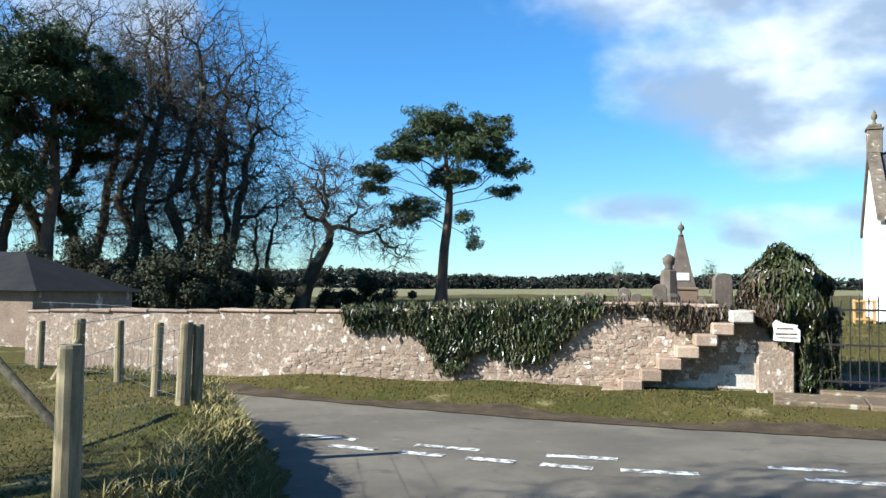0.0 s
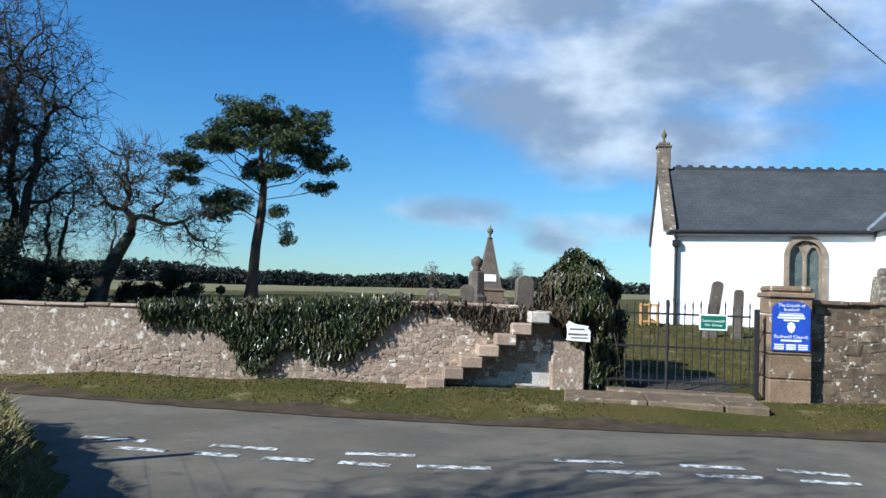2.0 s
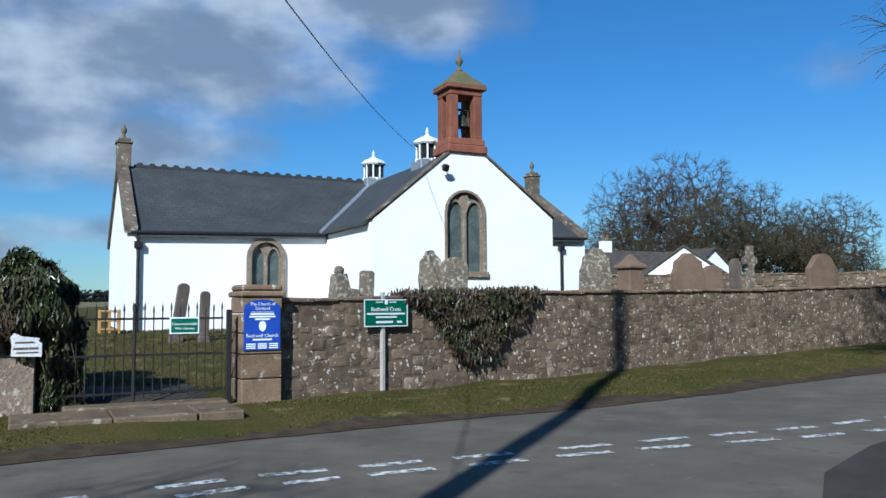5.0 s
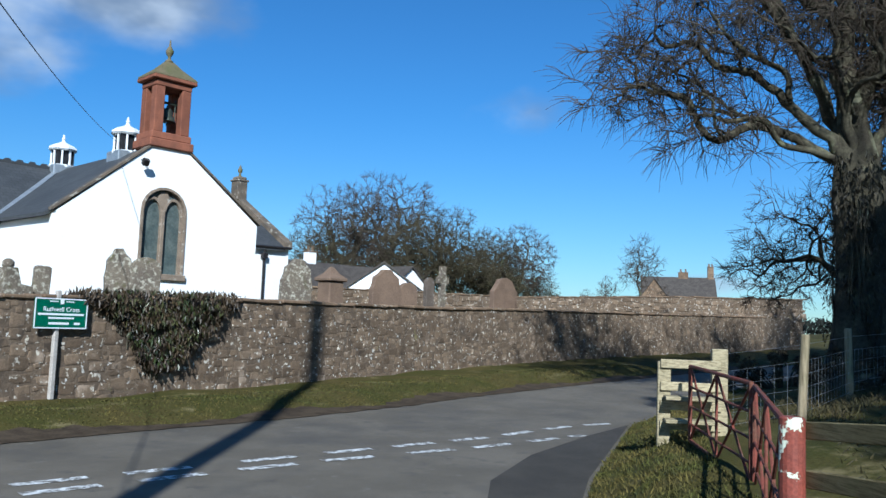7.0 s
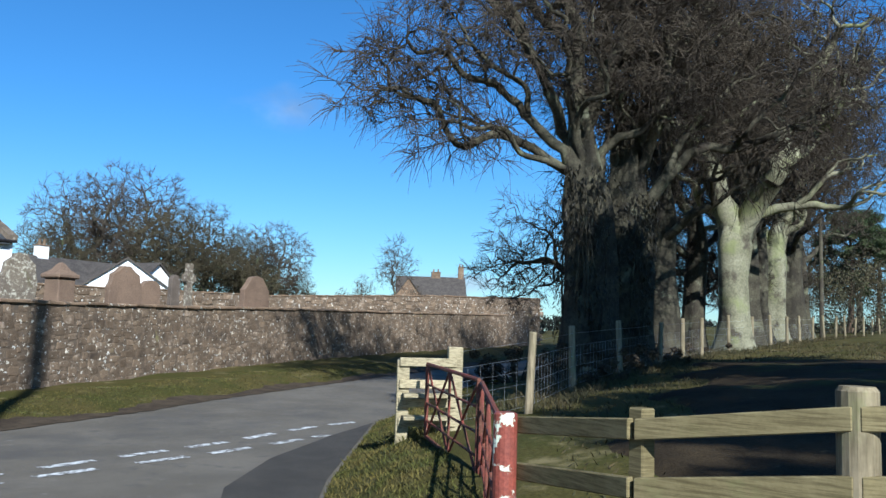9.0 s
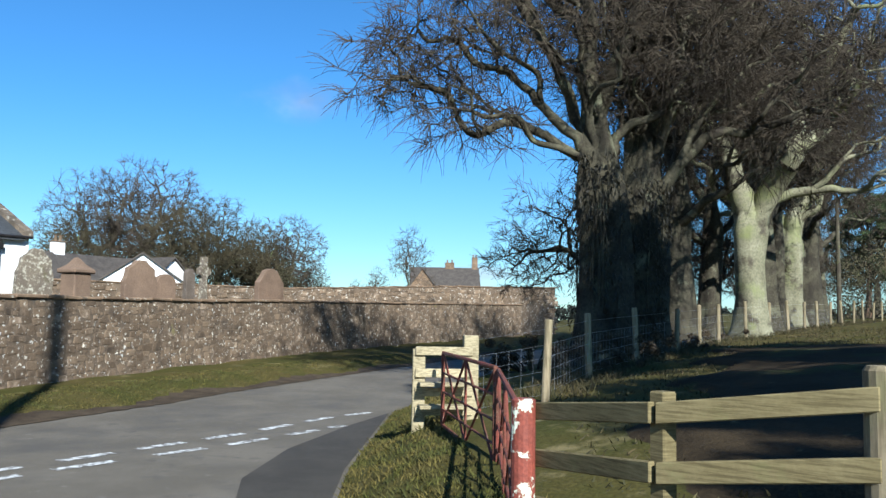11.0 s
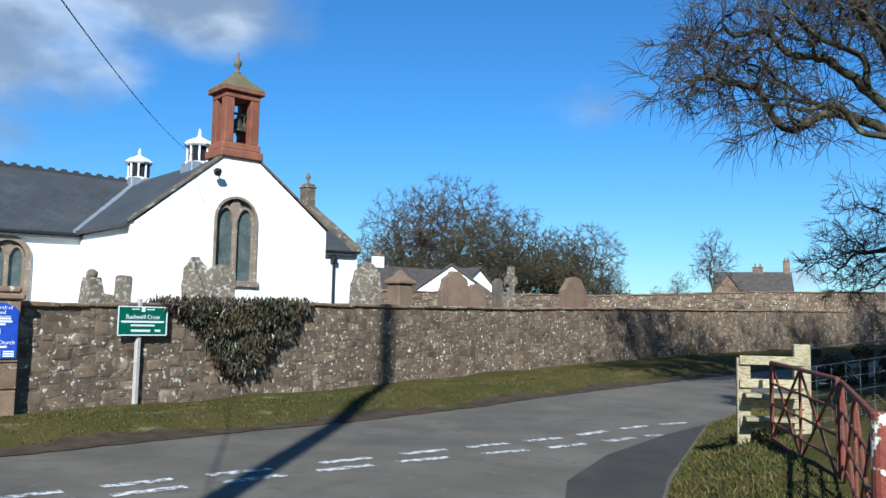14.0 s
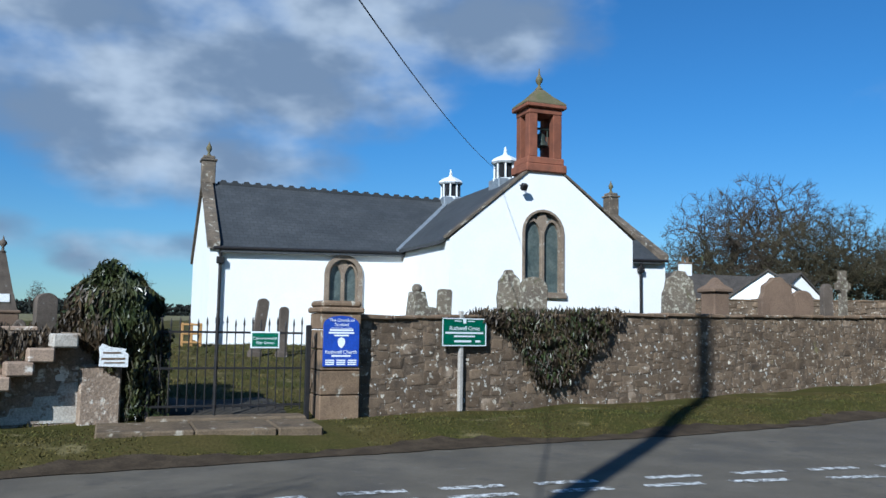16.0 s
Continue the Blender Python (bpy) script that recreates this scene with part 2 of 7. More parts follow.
M["tracery"] = surface("weathered_tracery", (0.25, 0.195, 0.145), (0.18, 0.14, 0.105), 0.92, 3.0, 45.0, 0.5, 0.01, spots=((0.36, 0.33, 0.28), 5.0, 0.58, 0.68), spec=0.15)
M["dull"] = leafy("dull_grass_blades", (0.036, 0.036, 0.013), (0.060, 0.047, 0.022), 0.85)
M["twig"] = surface("twigs", (0.062, 0.048, 0.036), (0.105, 0.084, 0.063), 0.9, 0.5, 20.0, 0.0, spec=0.1)
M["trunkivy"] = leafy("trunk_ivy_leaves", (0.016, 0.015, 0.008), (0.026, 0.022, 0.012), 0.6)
M["limb"] = surface("lichened_limb_bark", (0.050, 0.044, 0.031), (0.105, 0.097, 0.066), 0.95, 1.6, 16.0, 0.8, 0.03, spots=[((0.17, 0.18, 0.11), 1.3, 0.56, 0.68), ((0.035, 0.03, 0.024), 0.9, 0.54, 0.66)], spec=0.1)
M["brushtwig"] = surface("olive_brown_twigs", (0.062, 0.053, 0.031), (0.095, 0.078, 0.047), 0.9, 0.5, 20.0, 0.0, spec=0.1)
M["pinebark"] = surface("pine_bark", (0.14, 0.09, 0.06), (0.09, 0.065, 0.05), 0.95, 2.0, 20.0, 1.0, 0.03, spec=0.1)
M["needles"] = leafy("pine_needles", (0.030, 0.055, 0.022), (0.055, 0.075, 0.025), 0.6)
M["ivy"] = leafy("ivy_leaves", (0.030, 0.042, 0.016), (0.055, 0.058, 0.026), 0.32)
M["ivydry"] = leafy("dry_ivy_leaves", (0.036, 0.026, 0.017), (0.056, 0.041, 0.025), 0.5)
M["wood"] = surface("weathered_post", (0.27, 0.225, 0.15), (0.21, 0.18, 0.115), 0.9, 3.0, 50.0, 0.6, 0.008, spots=((0.22, 0.23, 0.11), 2.0, 0.58, 0.75), vary=0.15, spec=0.12, grain=(26, 26, 2.2))
M["rail"] = surface("greenish_rail", (0.145, 0.12, 0.060), (0.185, 0.155, 0.082), 0.85, 2.5, 55.0, 0.5, 0.006, spots=((0.16, 0.15, 0.07), 3.0, 0.58, 0.75), vary=0.12, spec=0.12, grain=(4, 4, 80))
M["newwood"] = surface("pale_timber", (0.36, 0.31, 0.20), (0.30, 0.26, 0.165), 0.8, 2.5, 50.0, 0.4, 0.004, vary=0.1, spec=0.15, grain=(12, 12, 50))
M["rust"] = surface("rusty_red_paint", (0.19, 0.05, 0.035), (0.12, 0.055, 0.035), 0.75, 6.0, 60.0, 0.5, 0.004, spots=((0.26, 0.17, 0.13), 9.0, 0.62, 0.7), spec=0.25)
M["redpost"] = surface("flaking_red_paint", (0.24, 0.06, 0.04), (0.18, 0.05, 0.035), 0.6, 5.0, 50.0, 0.4, 0.004, spots=((0.62, 0.66, 0.52), 5.5, 0.555, 0.585), spec=0.3)
M["wire"] = surface("galvanised_wire", (0.35, 0.36, 0.37), (0.25, 0.26, 0.27), 0.45, 8.0, 40.0, 0.0, metal=0.7)
M["cable"] = flat_mat("black_cable", (0.012, 0.012, 0.014), 0.6)
M["blue"] = surface("blue_sign_paint", (0.02, 0.06, 0.36), (0.025, 0.07, 0.40), 0.4, 3.0, 30.0, 0.0, spec=0.4)
M["green"] = surface("green_sign_paint", (0.005, 0.10, 0.055), (0.006, 0.12, 0.065), 0.4, 3.0, 30.0, 0.0, spec=0.4)
M["lettering"] = flat_mat("white_lettering", (0.75, 0.78, 0.8), 0.5)
M["signwhite"] = surface("white_sign", (0.8, 0.8, 0.79), (0.74, 0.74, 0.73), 0.5, 5.0, 40.0, 0.0)
M["bronze"] = surface("bell_bronze", (0.05, 0.065, 0.05), (0.08, 0.09, 0.07), 0.5, 6.0, 40.0, 0.2, 0.004, metal=0.5)
M["orange"] = surface("orange_timber", (0.48, 0.27, 0.10), (0.40, 0.22, 0.08), 0.7, 4.0, 40.0, 0.2, 0.004)
M["straw"] = leafy("dry_grass", (0.25, 0.215, 0.10), (0.16, 0.15, 0.055), 0.85)
M["blade"] = leafy("grass_blades", (0.048, 0.054, 0.010), (0.082, 0.068, 0.018), 0.85)
# litter brown taken near black so tree shade on the field is included
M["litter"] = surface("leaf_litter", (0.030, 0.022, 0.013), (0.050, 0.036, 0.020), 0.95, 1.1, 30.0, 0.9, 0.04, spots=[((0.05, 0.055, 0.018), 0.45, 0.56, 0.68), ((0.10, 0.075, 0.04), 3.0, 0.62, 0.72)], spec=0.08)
M["oldslate"] = surface("old_brown_slate", (0.060, 0.052, 0.046), (0.085, 0.074, 0.064), 0.85, 1.5, 12.0, 0.6, 0.02, spec=0.15)
M["stubble"] = surface("pale_far_field", (0.15, 0.14, 0.07), (0.19, 0.165, 0.095), 0.95, 0.05, 2.0, 0.3, 0.05, spec=0.08)
M["worn"] = surface("worn_threshold_stone", (0.165, 0.122, 0.080), (0.115, 0.086, 0.058), 0.92, 2.0, 40.0, 0.8, 0.015, spots=[((0.07, 0.06, 0.045), 2.5, 0.55, 0.68), ((0.34, 0.30, 0.24), 6.0, 0.6, 0.68)], spec=0.12)
M["farwood"] = leafy("far_woodland", (0.010, 0.015, 0.013), (0.020, 0.023, 0.019), 0.9)
M["under"] = leafy("matte_undergrowth", (0.020, 0.027, 0.012), (0.034, 0.036, 0.017), 0.8)
M["bramblestem"] = leafy("bramble_scrub", (0.045, 0.034, 0.022), (0.065, 0.050, 0.03), 0.9)
M["brush"] = leafy("brushwood", (0.060, 0.050, 0.030), (0.042, 0.045, 0.022), 0.9)


def glass_mat():
    m = surface("leaded_glass", (0.11, 0.13, 0.12), (0.06, 0.08, 0.078), 0.3, 3.0, 14.0, 0.35, 0.01, spec=0.6)
    return m


M["glass"] = glass_mat()


def slate_mat():
    def rows(nt, geo, col):
        br = nt.nodes.new("ShaderNodeTexBrick")
        uv = nt.nodes.new("ShaderNodeUVMap")
        nt.links.new(uv.outputs[0], br.inputs["Vector"])
        br.inputs["Scale"].default_value = 1.0
        br.inputs["Brick Width"].default_value, br.inputs["Row Height"].default_value = 0.30, 0.22
        br.inputs["Mortar Size"].default_value = 0.012
        br.inputs["Color1"].default_value, br.inputs["Color2"].default_value = (0.86, 0.86, 0.86, 1), (1.14, 1.14, 1.14, 1)
        br.inputs["Mortar"].default_value = (0.55, 0.55, 0.55, 1)
        return mixc(nt, 0.8, col, br.outputs["Color"], "MULTIPLY")
    return surface("slate", (0.042, 0.046, 0.050), (0.056, 0.060, 0.064), 0.75, 0.8, 30.0, 0.3, 0.006, spec=0.4, extra=rows)


M["slate"] = slate_mat()


# ---------------------------------------------------------------- builders
def mesh_object(name, bm, material, smooth_faces=False):
    me = bpy.data.meshes.new(name)
    bm.to_mesh(me)
    bm.free()
    if smooth_faces:
        for p in me.polygons:
            p.use_smooth = True
    me.materials.append(material)
    return new(name, me)


def part(name, bm, material, parent, label="", smooth_faces=False):
    ob = mesh_object(name, bm, material, smooth_faces)
    ob.parent = parent
    if label:
        tagged(ob, label)
    return ob


def thing(name, label, category, m=None, group="", kind=""):
    ob = new(name)
    ob.empty_display_size = 0.2
    if m is not None:
        ob.matrix_world = m
    return tagged(ob, label, category, group, kind)


def raw(name, verts, faces, material, parent=None, label="", smooth_faces=False):
    me = bpy.data.meshes.new(name)
    me.from_pydata([tuple(v) for v in verts], [], [tuple(int(i) for i in f) for f in faces])
    me.materials.append(material)
    if smooth_faces:
        me.polygons.foreach_set("use_smooth", [True] * len(me.polygons))
    ob = new(name, me)
    if parent is not None:
        ob.parent = parent
    if label:
        tagged(ob, label)
    return ob


def box(bm, size, m=None, bevel=0.0):
    """A box standing on z = 0, centred in x and y."""
    r = bmesh.ops.create_cube(bm, size=1.0, matrix=(m or Matrix()) @ Matrix.Translation((0, 0, size[2] / 2)) @ Matrix.Diagonal((*size, 1)))
    if bevel:
        edges = list({e for v in r["verts"] for e in v.link_edges})
        bmesh.ops.bevel(bm, geom=edges, offset=bevel, segments=1, affect="EDGES", profile=0.6)
    return r


def boxed(size, m=None, bevel=0.0):
    bm = bmesh.new()
    box(bm, size, m, bevel)
    return bm


def rod(bm, a, b, r, r2=None, n=8):
    a, b = Vector(a), Vector(b)
    d = b - a
    m = Matrix.Translation((a + b) / 2) @ d.to_track_quat("Z", "Y").to_matrix().to_4x4()
    bmesh.ops.create_cone(bm, cap_ends=True, segments=n, radius1=r, radius2=r if r2 is None else r2, depth=d.length, matrix=m)


def lathe(bm, profile, n=14, m=None):
    """A turned shape from (radius, height) pairs."""
    m = m or Matrix()
    rings = [[bm.verts.new(m @ Vector((r * math.cos(2 * math.pi * k / n), r * math.sin(2 * math.pi * k / n), z))) for k in range(n)] for r, z in profile]
    for a, b in zip(rings, rings[1:]):
        for k in range(n):
            bm.faces.new((a[k], a[(k + 1) % n], b[(k + 1) % n], b[k]))
    bm.faces.new(list(reversed(rings[0])))
    bm.faces.new(rings[-1])


def slab(bm, outline, depth, m=None):
    """An outline in x and z, made thick from y = 0 to y = depth."""
    m = m or Matrix()
    a = [bm.verts.new(m @ Vector((x, 0, z))) for x, z in outline]
    b = [bm.verts.new(m @ Vector((x, depth, z))) for x, z in outline]
    n = len(a)
    bm.faces.new(a)
    bm.faces.new(list(reversed(b)))
    for k in range(n):
        bm.faces.new((a[k], b[k], b[(k + 1) % n], a[(k + 1) % n]))
    bmesh.ops.recalc_face_normals(bm, faces=bm.faces[:])


def on_plan(x, y, z, azimuth):
    """A pose whose x axis runs along the azimuth (degrees clockwise from +y) and whose y axis points to its left."""
    return pose(x, y, z, 0, 0, 90 - azimuth)


# ---------------------------------------------------------------- the lie of the land
FAR_EDGE = [(-22, 21.5), (-14, 18.2), (-8, 16.7), (-3.8, 15.4), (-1.3, 14.2), (1.4, 12.9), (4.4, 11.9), (7, 11.3), (11.2, 10.2), (14, 9.3), (20.4, 8.0), (27, 6.0), (33, 4.0), (42, 0.5), (60, -7), (90, -18)]
NEAR_WEST = [(-22, 17.8), (-14, 16.0), (-8, 14.6), (-4.4, 13.2), (-2.4, 11.7), (-1.75, 10.0), (-1.1, 8.0), (-0.9, 5), (-1.3, 0), (-2.2, -8), (-4, -30)]
NEAR_EAST = [(-1.2, -30), (2.2, -8), (3.1, -2.2), (3.9, -0.2), (5.0, 1.1), (7.2, 2.2), (9.4, 2.85), (11.2, 3.1), (14, 3.3), (17.6, 3.55), (24, 2.2), (31, 0.0), (42, -3.6), (60, -11), (90, -22)]
ROAD_POLY = FAR_EDGE + NEAR_EAST[::-1] + NEAR_WEST[::-1]
WALL_WEST = [(-8.1, 17.27), (0.5, 15.85), (6.45, 14.69)]
WALL_EAST = [(9.9, 13.2), (19.2, 11.75), (25, 10.75), (32.5, 9.1), (40.5, 6.6), (58, -0.5)]


def seg_dist(P, line):
    best = np.full(len(P), 1e9)
    for a, b in zip(line, line[1:]):
        a, b = np.array(a, float), np.array(b, float)
        d = b - a
        k = np.clip(((P - a) @ d) / (d @ d), 0, 1)
        best = np.minimum(best, np.hypot(*(P - a - k[:, None] * d).T))
    return best


def inside(P, poly):
    x, y, c = P[:, 0], P[:, 1], np.zeros(len(P), bool)
    for (x1, y1), (x2, y2) in zip(poly, poly[1:] + poly[:1]):
        if y1 != y2:
            c ^= ((y1 > y) != (y2 > y)) & (x < (x2 - x1) * (y - y1) / (y2 - y1) + x1)
    return c


def ss(v, a, b):
    k = np.clip((v - a) / (b - a), 0, 1)
    return k * k * (3 - 2 * k)


def lerp_line(x, line):
    return np.interp(x, [p[0] for p in line], [p[1] for p in line])


def land(P):
    """Height of the ground at plan points."""
    P = np.asarray(P, float).reshape(-1, 2)
    x, y = P[:, 0], P[:, 1]
    d = np.where(inside(P, ROAD_POLY), 0.0, seg_dist(P, ROAD_POLY + ROAD_POLY[:1]))
    road = 0.02 * np.maximum(0, x - 18)
    road = np.minimum(road, 1.5)
    far_y = lerp_line(x, FAR_EDGE)
    wall_y = lerp_line(x, WALL_WEST + WALL_EAST)
    north = y > far_y - 0.3
    beyond = np.maximum(0, y - wall_y)
    hn = 0.22 * ss(d, 0, 1.6) + np.where(beyond > 0, 0.12 * ss(beyond, 0, 0.6) + 0.8 * ss(beyond, 0.5, 13) * (0.35 + 0.65 * ss(x, -12, 10)) + 0.7 * ss(beyond, 13, 60) + 2.2 * ss(beyond, 60, 500), 0)
    west = (~north) & (x < 1.2)
    hw = 0.62 * ss(d, -0.02, 0.4) - 0.14 * ss(d, 0.6, 3)
    he = 0.36 * ss(d, 0, 0.9) + 1.7 * (1 - np.exp(-np.maximum(0, d - 0.5) / 9))
    h = np.where(north, hn, np.where(west, hw, he))
    wob = 0.035 * np.sin(x * 1.9 + 1.3 * np.sin(y * 1.1)) * np.sin(y * 1.7 + 0.6 * x) * ss(d, 0.2, 1.5)
    return road + h + wob - 0.03 * (d <= 0)


def gz(x, y):
    return float(land([(x, y)])[0])


def ground():
    def axis(lo, hi, step, far):
        mid = np.arange(lo, hi + 1e-6, step)
        g = np.cumsum(np.geomspace(step * 1.3, 260, 42))
        return np.unique(np.r_[(lo - g)[(lo - g) > -far], mid, (hi + g)[(hi + g) < far], -far, far].round(3))
    xs, ys = axis(-14, 34, 0.3, 2500), axis(-6, 20, 0.3, 2500)
    X, Y = np.meshgrid(xs, ys)
    P = np.c_[X.ravel(), Y.ravel()]
    V = np.c_[P, land(P)]
    nx, ny = len(xs), len(ys)
    i = np.arange(nx * ny).reshape(ny, nx)
    F = np.stack([i[:-1, :-1], i[:-1, 1:], i[1:, 1:], i[1:, :-1]], -1).reshape(-1, 4)
    ob = raw("ground", V, F, M["grass"], smooth_faces=True)
    tagged(ob, "rough winter grass of verges, churchyard and fields", "ground", kind="structure")


ground()


def sheet(name, poly, lift, material, step=0.5, uneven=0.0):
    """A ground-hugging sheet over a plan polygon, clipped to its outline."""
    bm = bmesh.new()
    vs = [bm.verts.new((x, y, 0)) for x, y in poly]
    f = bm.faces.new(vs)
    bmesh.ops.triangulate(bm, faces=[f])
    lo = np.min(poly, 0)
    hi = np.max(poly, 0)
    lo, hi = np.maximum(lo, -24), np.minimum(hi, 62)
    for ax in (0, 1):
        for v in np.arange(lo[ax] + step, hi[ax], step):
            no = (1, 0, 0) if ax == 0 else (0, 1, 0)
            bmesh.ops.bisect_plane(bm, geom=bm.verts[:] + bm.edges[:] + bm.faces[:], plane_co=(v * no[0], v * no[1], 0), plane_no=no)
    co = np.array([(v.co.x, v.co.y) for v in bm.verts])
    z = 0.02 * np.maximum(0, co[:, 0] - 18)
    for v, zz in zip(bm.verts, z):
        v.co.z = min(zz, 1.5) + lift
    for f in bm.faces:
        if f.normal.z < 0:
            f.normal_flip()
    return mesh_object(name, bm, material)


road = sheet("road", ROAD_POLY, 0.0, M["asphalt"], 2.0)
tagged(road, "worn grey asphalt lane with a junction mouth", "road", kind="structure")
patch = sheet("road_patch", [(7.6, 2.35), (9.4, 2.9), (11.2, 3.15), (14, 3.35), (17.4, 3.6), (15.4, 3.95), (12.6, 4.25), (10.4, 4.15), (9.0, 3.75), (7.4, 2.9)], 0.006, M["patch"], 2.0)
tagged(patch, "darker asphalt at the edge of the junction", "road", kind="structure")


def dash(parent, a, b, w):
    a, b = np.array(a), np.array(b)
    d = (b - a) / np.hypot(*(b - a))
    n = np.array([-d[1], d[0]]) * w / 2
    k = [a - n, b - n, b + n, a + n]
    z = [max(0, 0.02 * (p[0] - 18)) + 0.006 for p in k]
    raw("dash", [(p[0], p[1], zz) for p, zz in zip(k, z)], [(0, 1, 2, 3)], M["paint"], parent)


def soil_strip():
    at, total = None, 0
    p = np.array([q for q in FAR_EDGE if -15 < q[0] < 45], float)
    L = np.r_[0, np.cumsum(np.hypot(*np.diff(p, axis=0).T))]
    S = np.arange(0, L[-1], 0.25)
    rnd = random.Random(2)
    V, F = [], []
    for s in S:
        k = int(np.clip(np.searchsorted(L, s) - 1, 0, len(p) - 2))
        d = (p[k + 1] - p[k]) / (L[k + 1] - L[k])
        n = np.array([-d[1], d[0]])
        q = p[k] + d * (s - L[k])
        w = 0.42 + 0.16 * math.sin(s * 1.3) + rnd.uniform(-0.1, 0.1)
        for o, up in ((-0.14 + rnd.uniform(-0.05, 0.05), 0.012), (0.1, 0.03), (w, 0.015)):
            v = q + n * o
            V.append((v[0], v[1], max(gz(*v), max(0, 0.02 * (v[0] - 18))) + up))
    for k in range(len(S) - 1):
        for j in range(2):
            a = 3 * k + j
            F.append((a, a + 3, a + 4, a + 1))
    ob = raw("road_edge", V, F, M["soil"], smooth_faces=True)
    tagged(ob, "muddy brown soil along the road edge", "road edge", kind="structure")


soil_strip()
marks = thing("road_marking", "worn white broken give-way lines on the asphalt", "road marking", kind="structure")
LINE_NEAR = [(-1.0, 10.3), (0.5, 9.72), (2.0, 9.2), (4.2, 8.83), (6.0, 8.4), (7.9, 7.6), (10.4, 6.5), (13.1, 5.0), (15.3, 4.05)]
LINE_FAR = [(-1.45, 10.98), (0.2, 10.35), (1.7, 9.86), (4.2, 9.4), (6.3, 8.83), (8.4, 7.9), (11.0, 6.75), (14.0, 5.35), (16.3, 4.62), (17.4, 3.98)]


def along(line, s):
    p = np.array(line, float)
    L = np.r_[0, np.cumsum(np.hypot(*np.diff(p, axis=0).T))]
    return np.array([np.interp(s, L, p[:, 0]), np.interp(s, L, p[:, 1])]), L[-1]


for line, starts in ((LINE_NEAR, [0.0, 0.95, 1.75, 2.6, 3.45, 5.3, 6.5, 7.6, 8.55, 9.75, 11.0, 12.2, 13.6, 14.8, 16.1, 17.2]), (LINE_FAR, [0.0, 1.6, 3.2, 5.6, 7.05, 8.15, 9.3, 10.5, 12.0, 13.3, 14.5, 15.7, 17.0, 18.3, 19.5])):
    for s, nxt in zip(starts, starts[1:] + [starts[-1] + 1.2]):
        a, total = along(line, s)
        b, _ = along(line, min(s + min(0.80, 0.66 * (nxt - s)), total))
        if s < total - 0.2:
            dash(marks, a, b, 0.17)


# ---------------------------------------------------------------- churchyard walls
def wall_frame(line):
    """Stations along a plan line: returns a function s -> (point, unit direction, unit normal towards the road), and the length."""
    p = np.array(line, float)
    L = np.r_[0, np.cumsum(np.hypot(*np.diff(p, axis=0).T))]

    def at(s):
        k = int(np.clip(np.searchsorted(L, s) - 1, 0, len(p) - 2))
        d = (p[k + 1] - p[k]) / (L[k + 1] - L[k])
        return p[k] + d * (s - L[k]), d, np.array([d[1], -d[0]])
    return at, L[-1]


def wall_core(name, line, tops, thick, material, label):
    """A wall with thickness that follows the ground; tops: (station, height)."""
    at, total = wall_frame(line)
    S = np.arange(0, total + 0.01, 0.4)
    V, F = [], []
    rnd = random.Random(3)
    for s in S:
        q, d, n = at(min(s, total - 1e-4))
        top = np.interp(s, [t[0] for t in tops], [t[1] for t in tops]) + rnd.uniform(-0.02, 0.02)
        base = gz(*(q + n * 0.1)) - 0.35
        for off, z in ((0.0, base), (0.0, top), (-thick, top), (-thick, base)):
            w = q + n * off
            V.append((w[0], w[1], z))
    for k in range(len(S) - 1):
        for j in range(3):
            a = 4 * k + j
            F.append((a, a + 4, a + 5, a + 1))
    F.append((0, 1, 2, 3))
    e = 4 * (len(S) - 1)
    F.append((e + 3, e + 2, e + 1, e))
    ob = raw(name, V, F, material)
    tagged(ob, label, "wall", kind="structure")
    return ob, at, total


def stone_shape(rnd, w, h, d):
    """A rough stone: an eight-sided face, domed, running back into the wall. x along, z up, -y out."""
    c = 0.13 * min(w, h)
    pts = [(-w / 2 + c, -h / 2), (w / 2 - c, -h / 2), (w / 2, -h / 2 + c), (w / 2, h / 2 - c), (w / 2 - c, h / 2), (-w / 2 + c, h / 2), (-w / 2, h / 2 - c), (-w / 2, -h / 2 + c)]
    j = 0.13 * min(w, h)
    pts = [(x + rnd.uniform(-j, j), z + rnd.uniform(-j, j)) for x, z in pts]
    V = [(x, 0.05, z) for x, z in pts] + [(x * 0.97, -d * 0.55, z * 0.97) for x, z in pts] + [(x * 0.72, -d * rnd.uniform(0.8, 1.15), z * 0.72) for x, z in pts]
    n = 8
    F = []
    for r in range(2):
        for k in range(n):
            F.append((r * n + k, r * n + (k + 1) % n, (r + 1) * n + (k + 1) % n, (r + 1) * n + k))
    F.append(tuple(range(2 * n, 3 * n)))
    return V, F


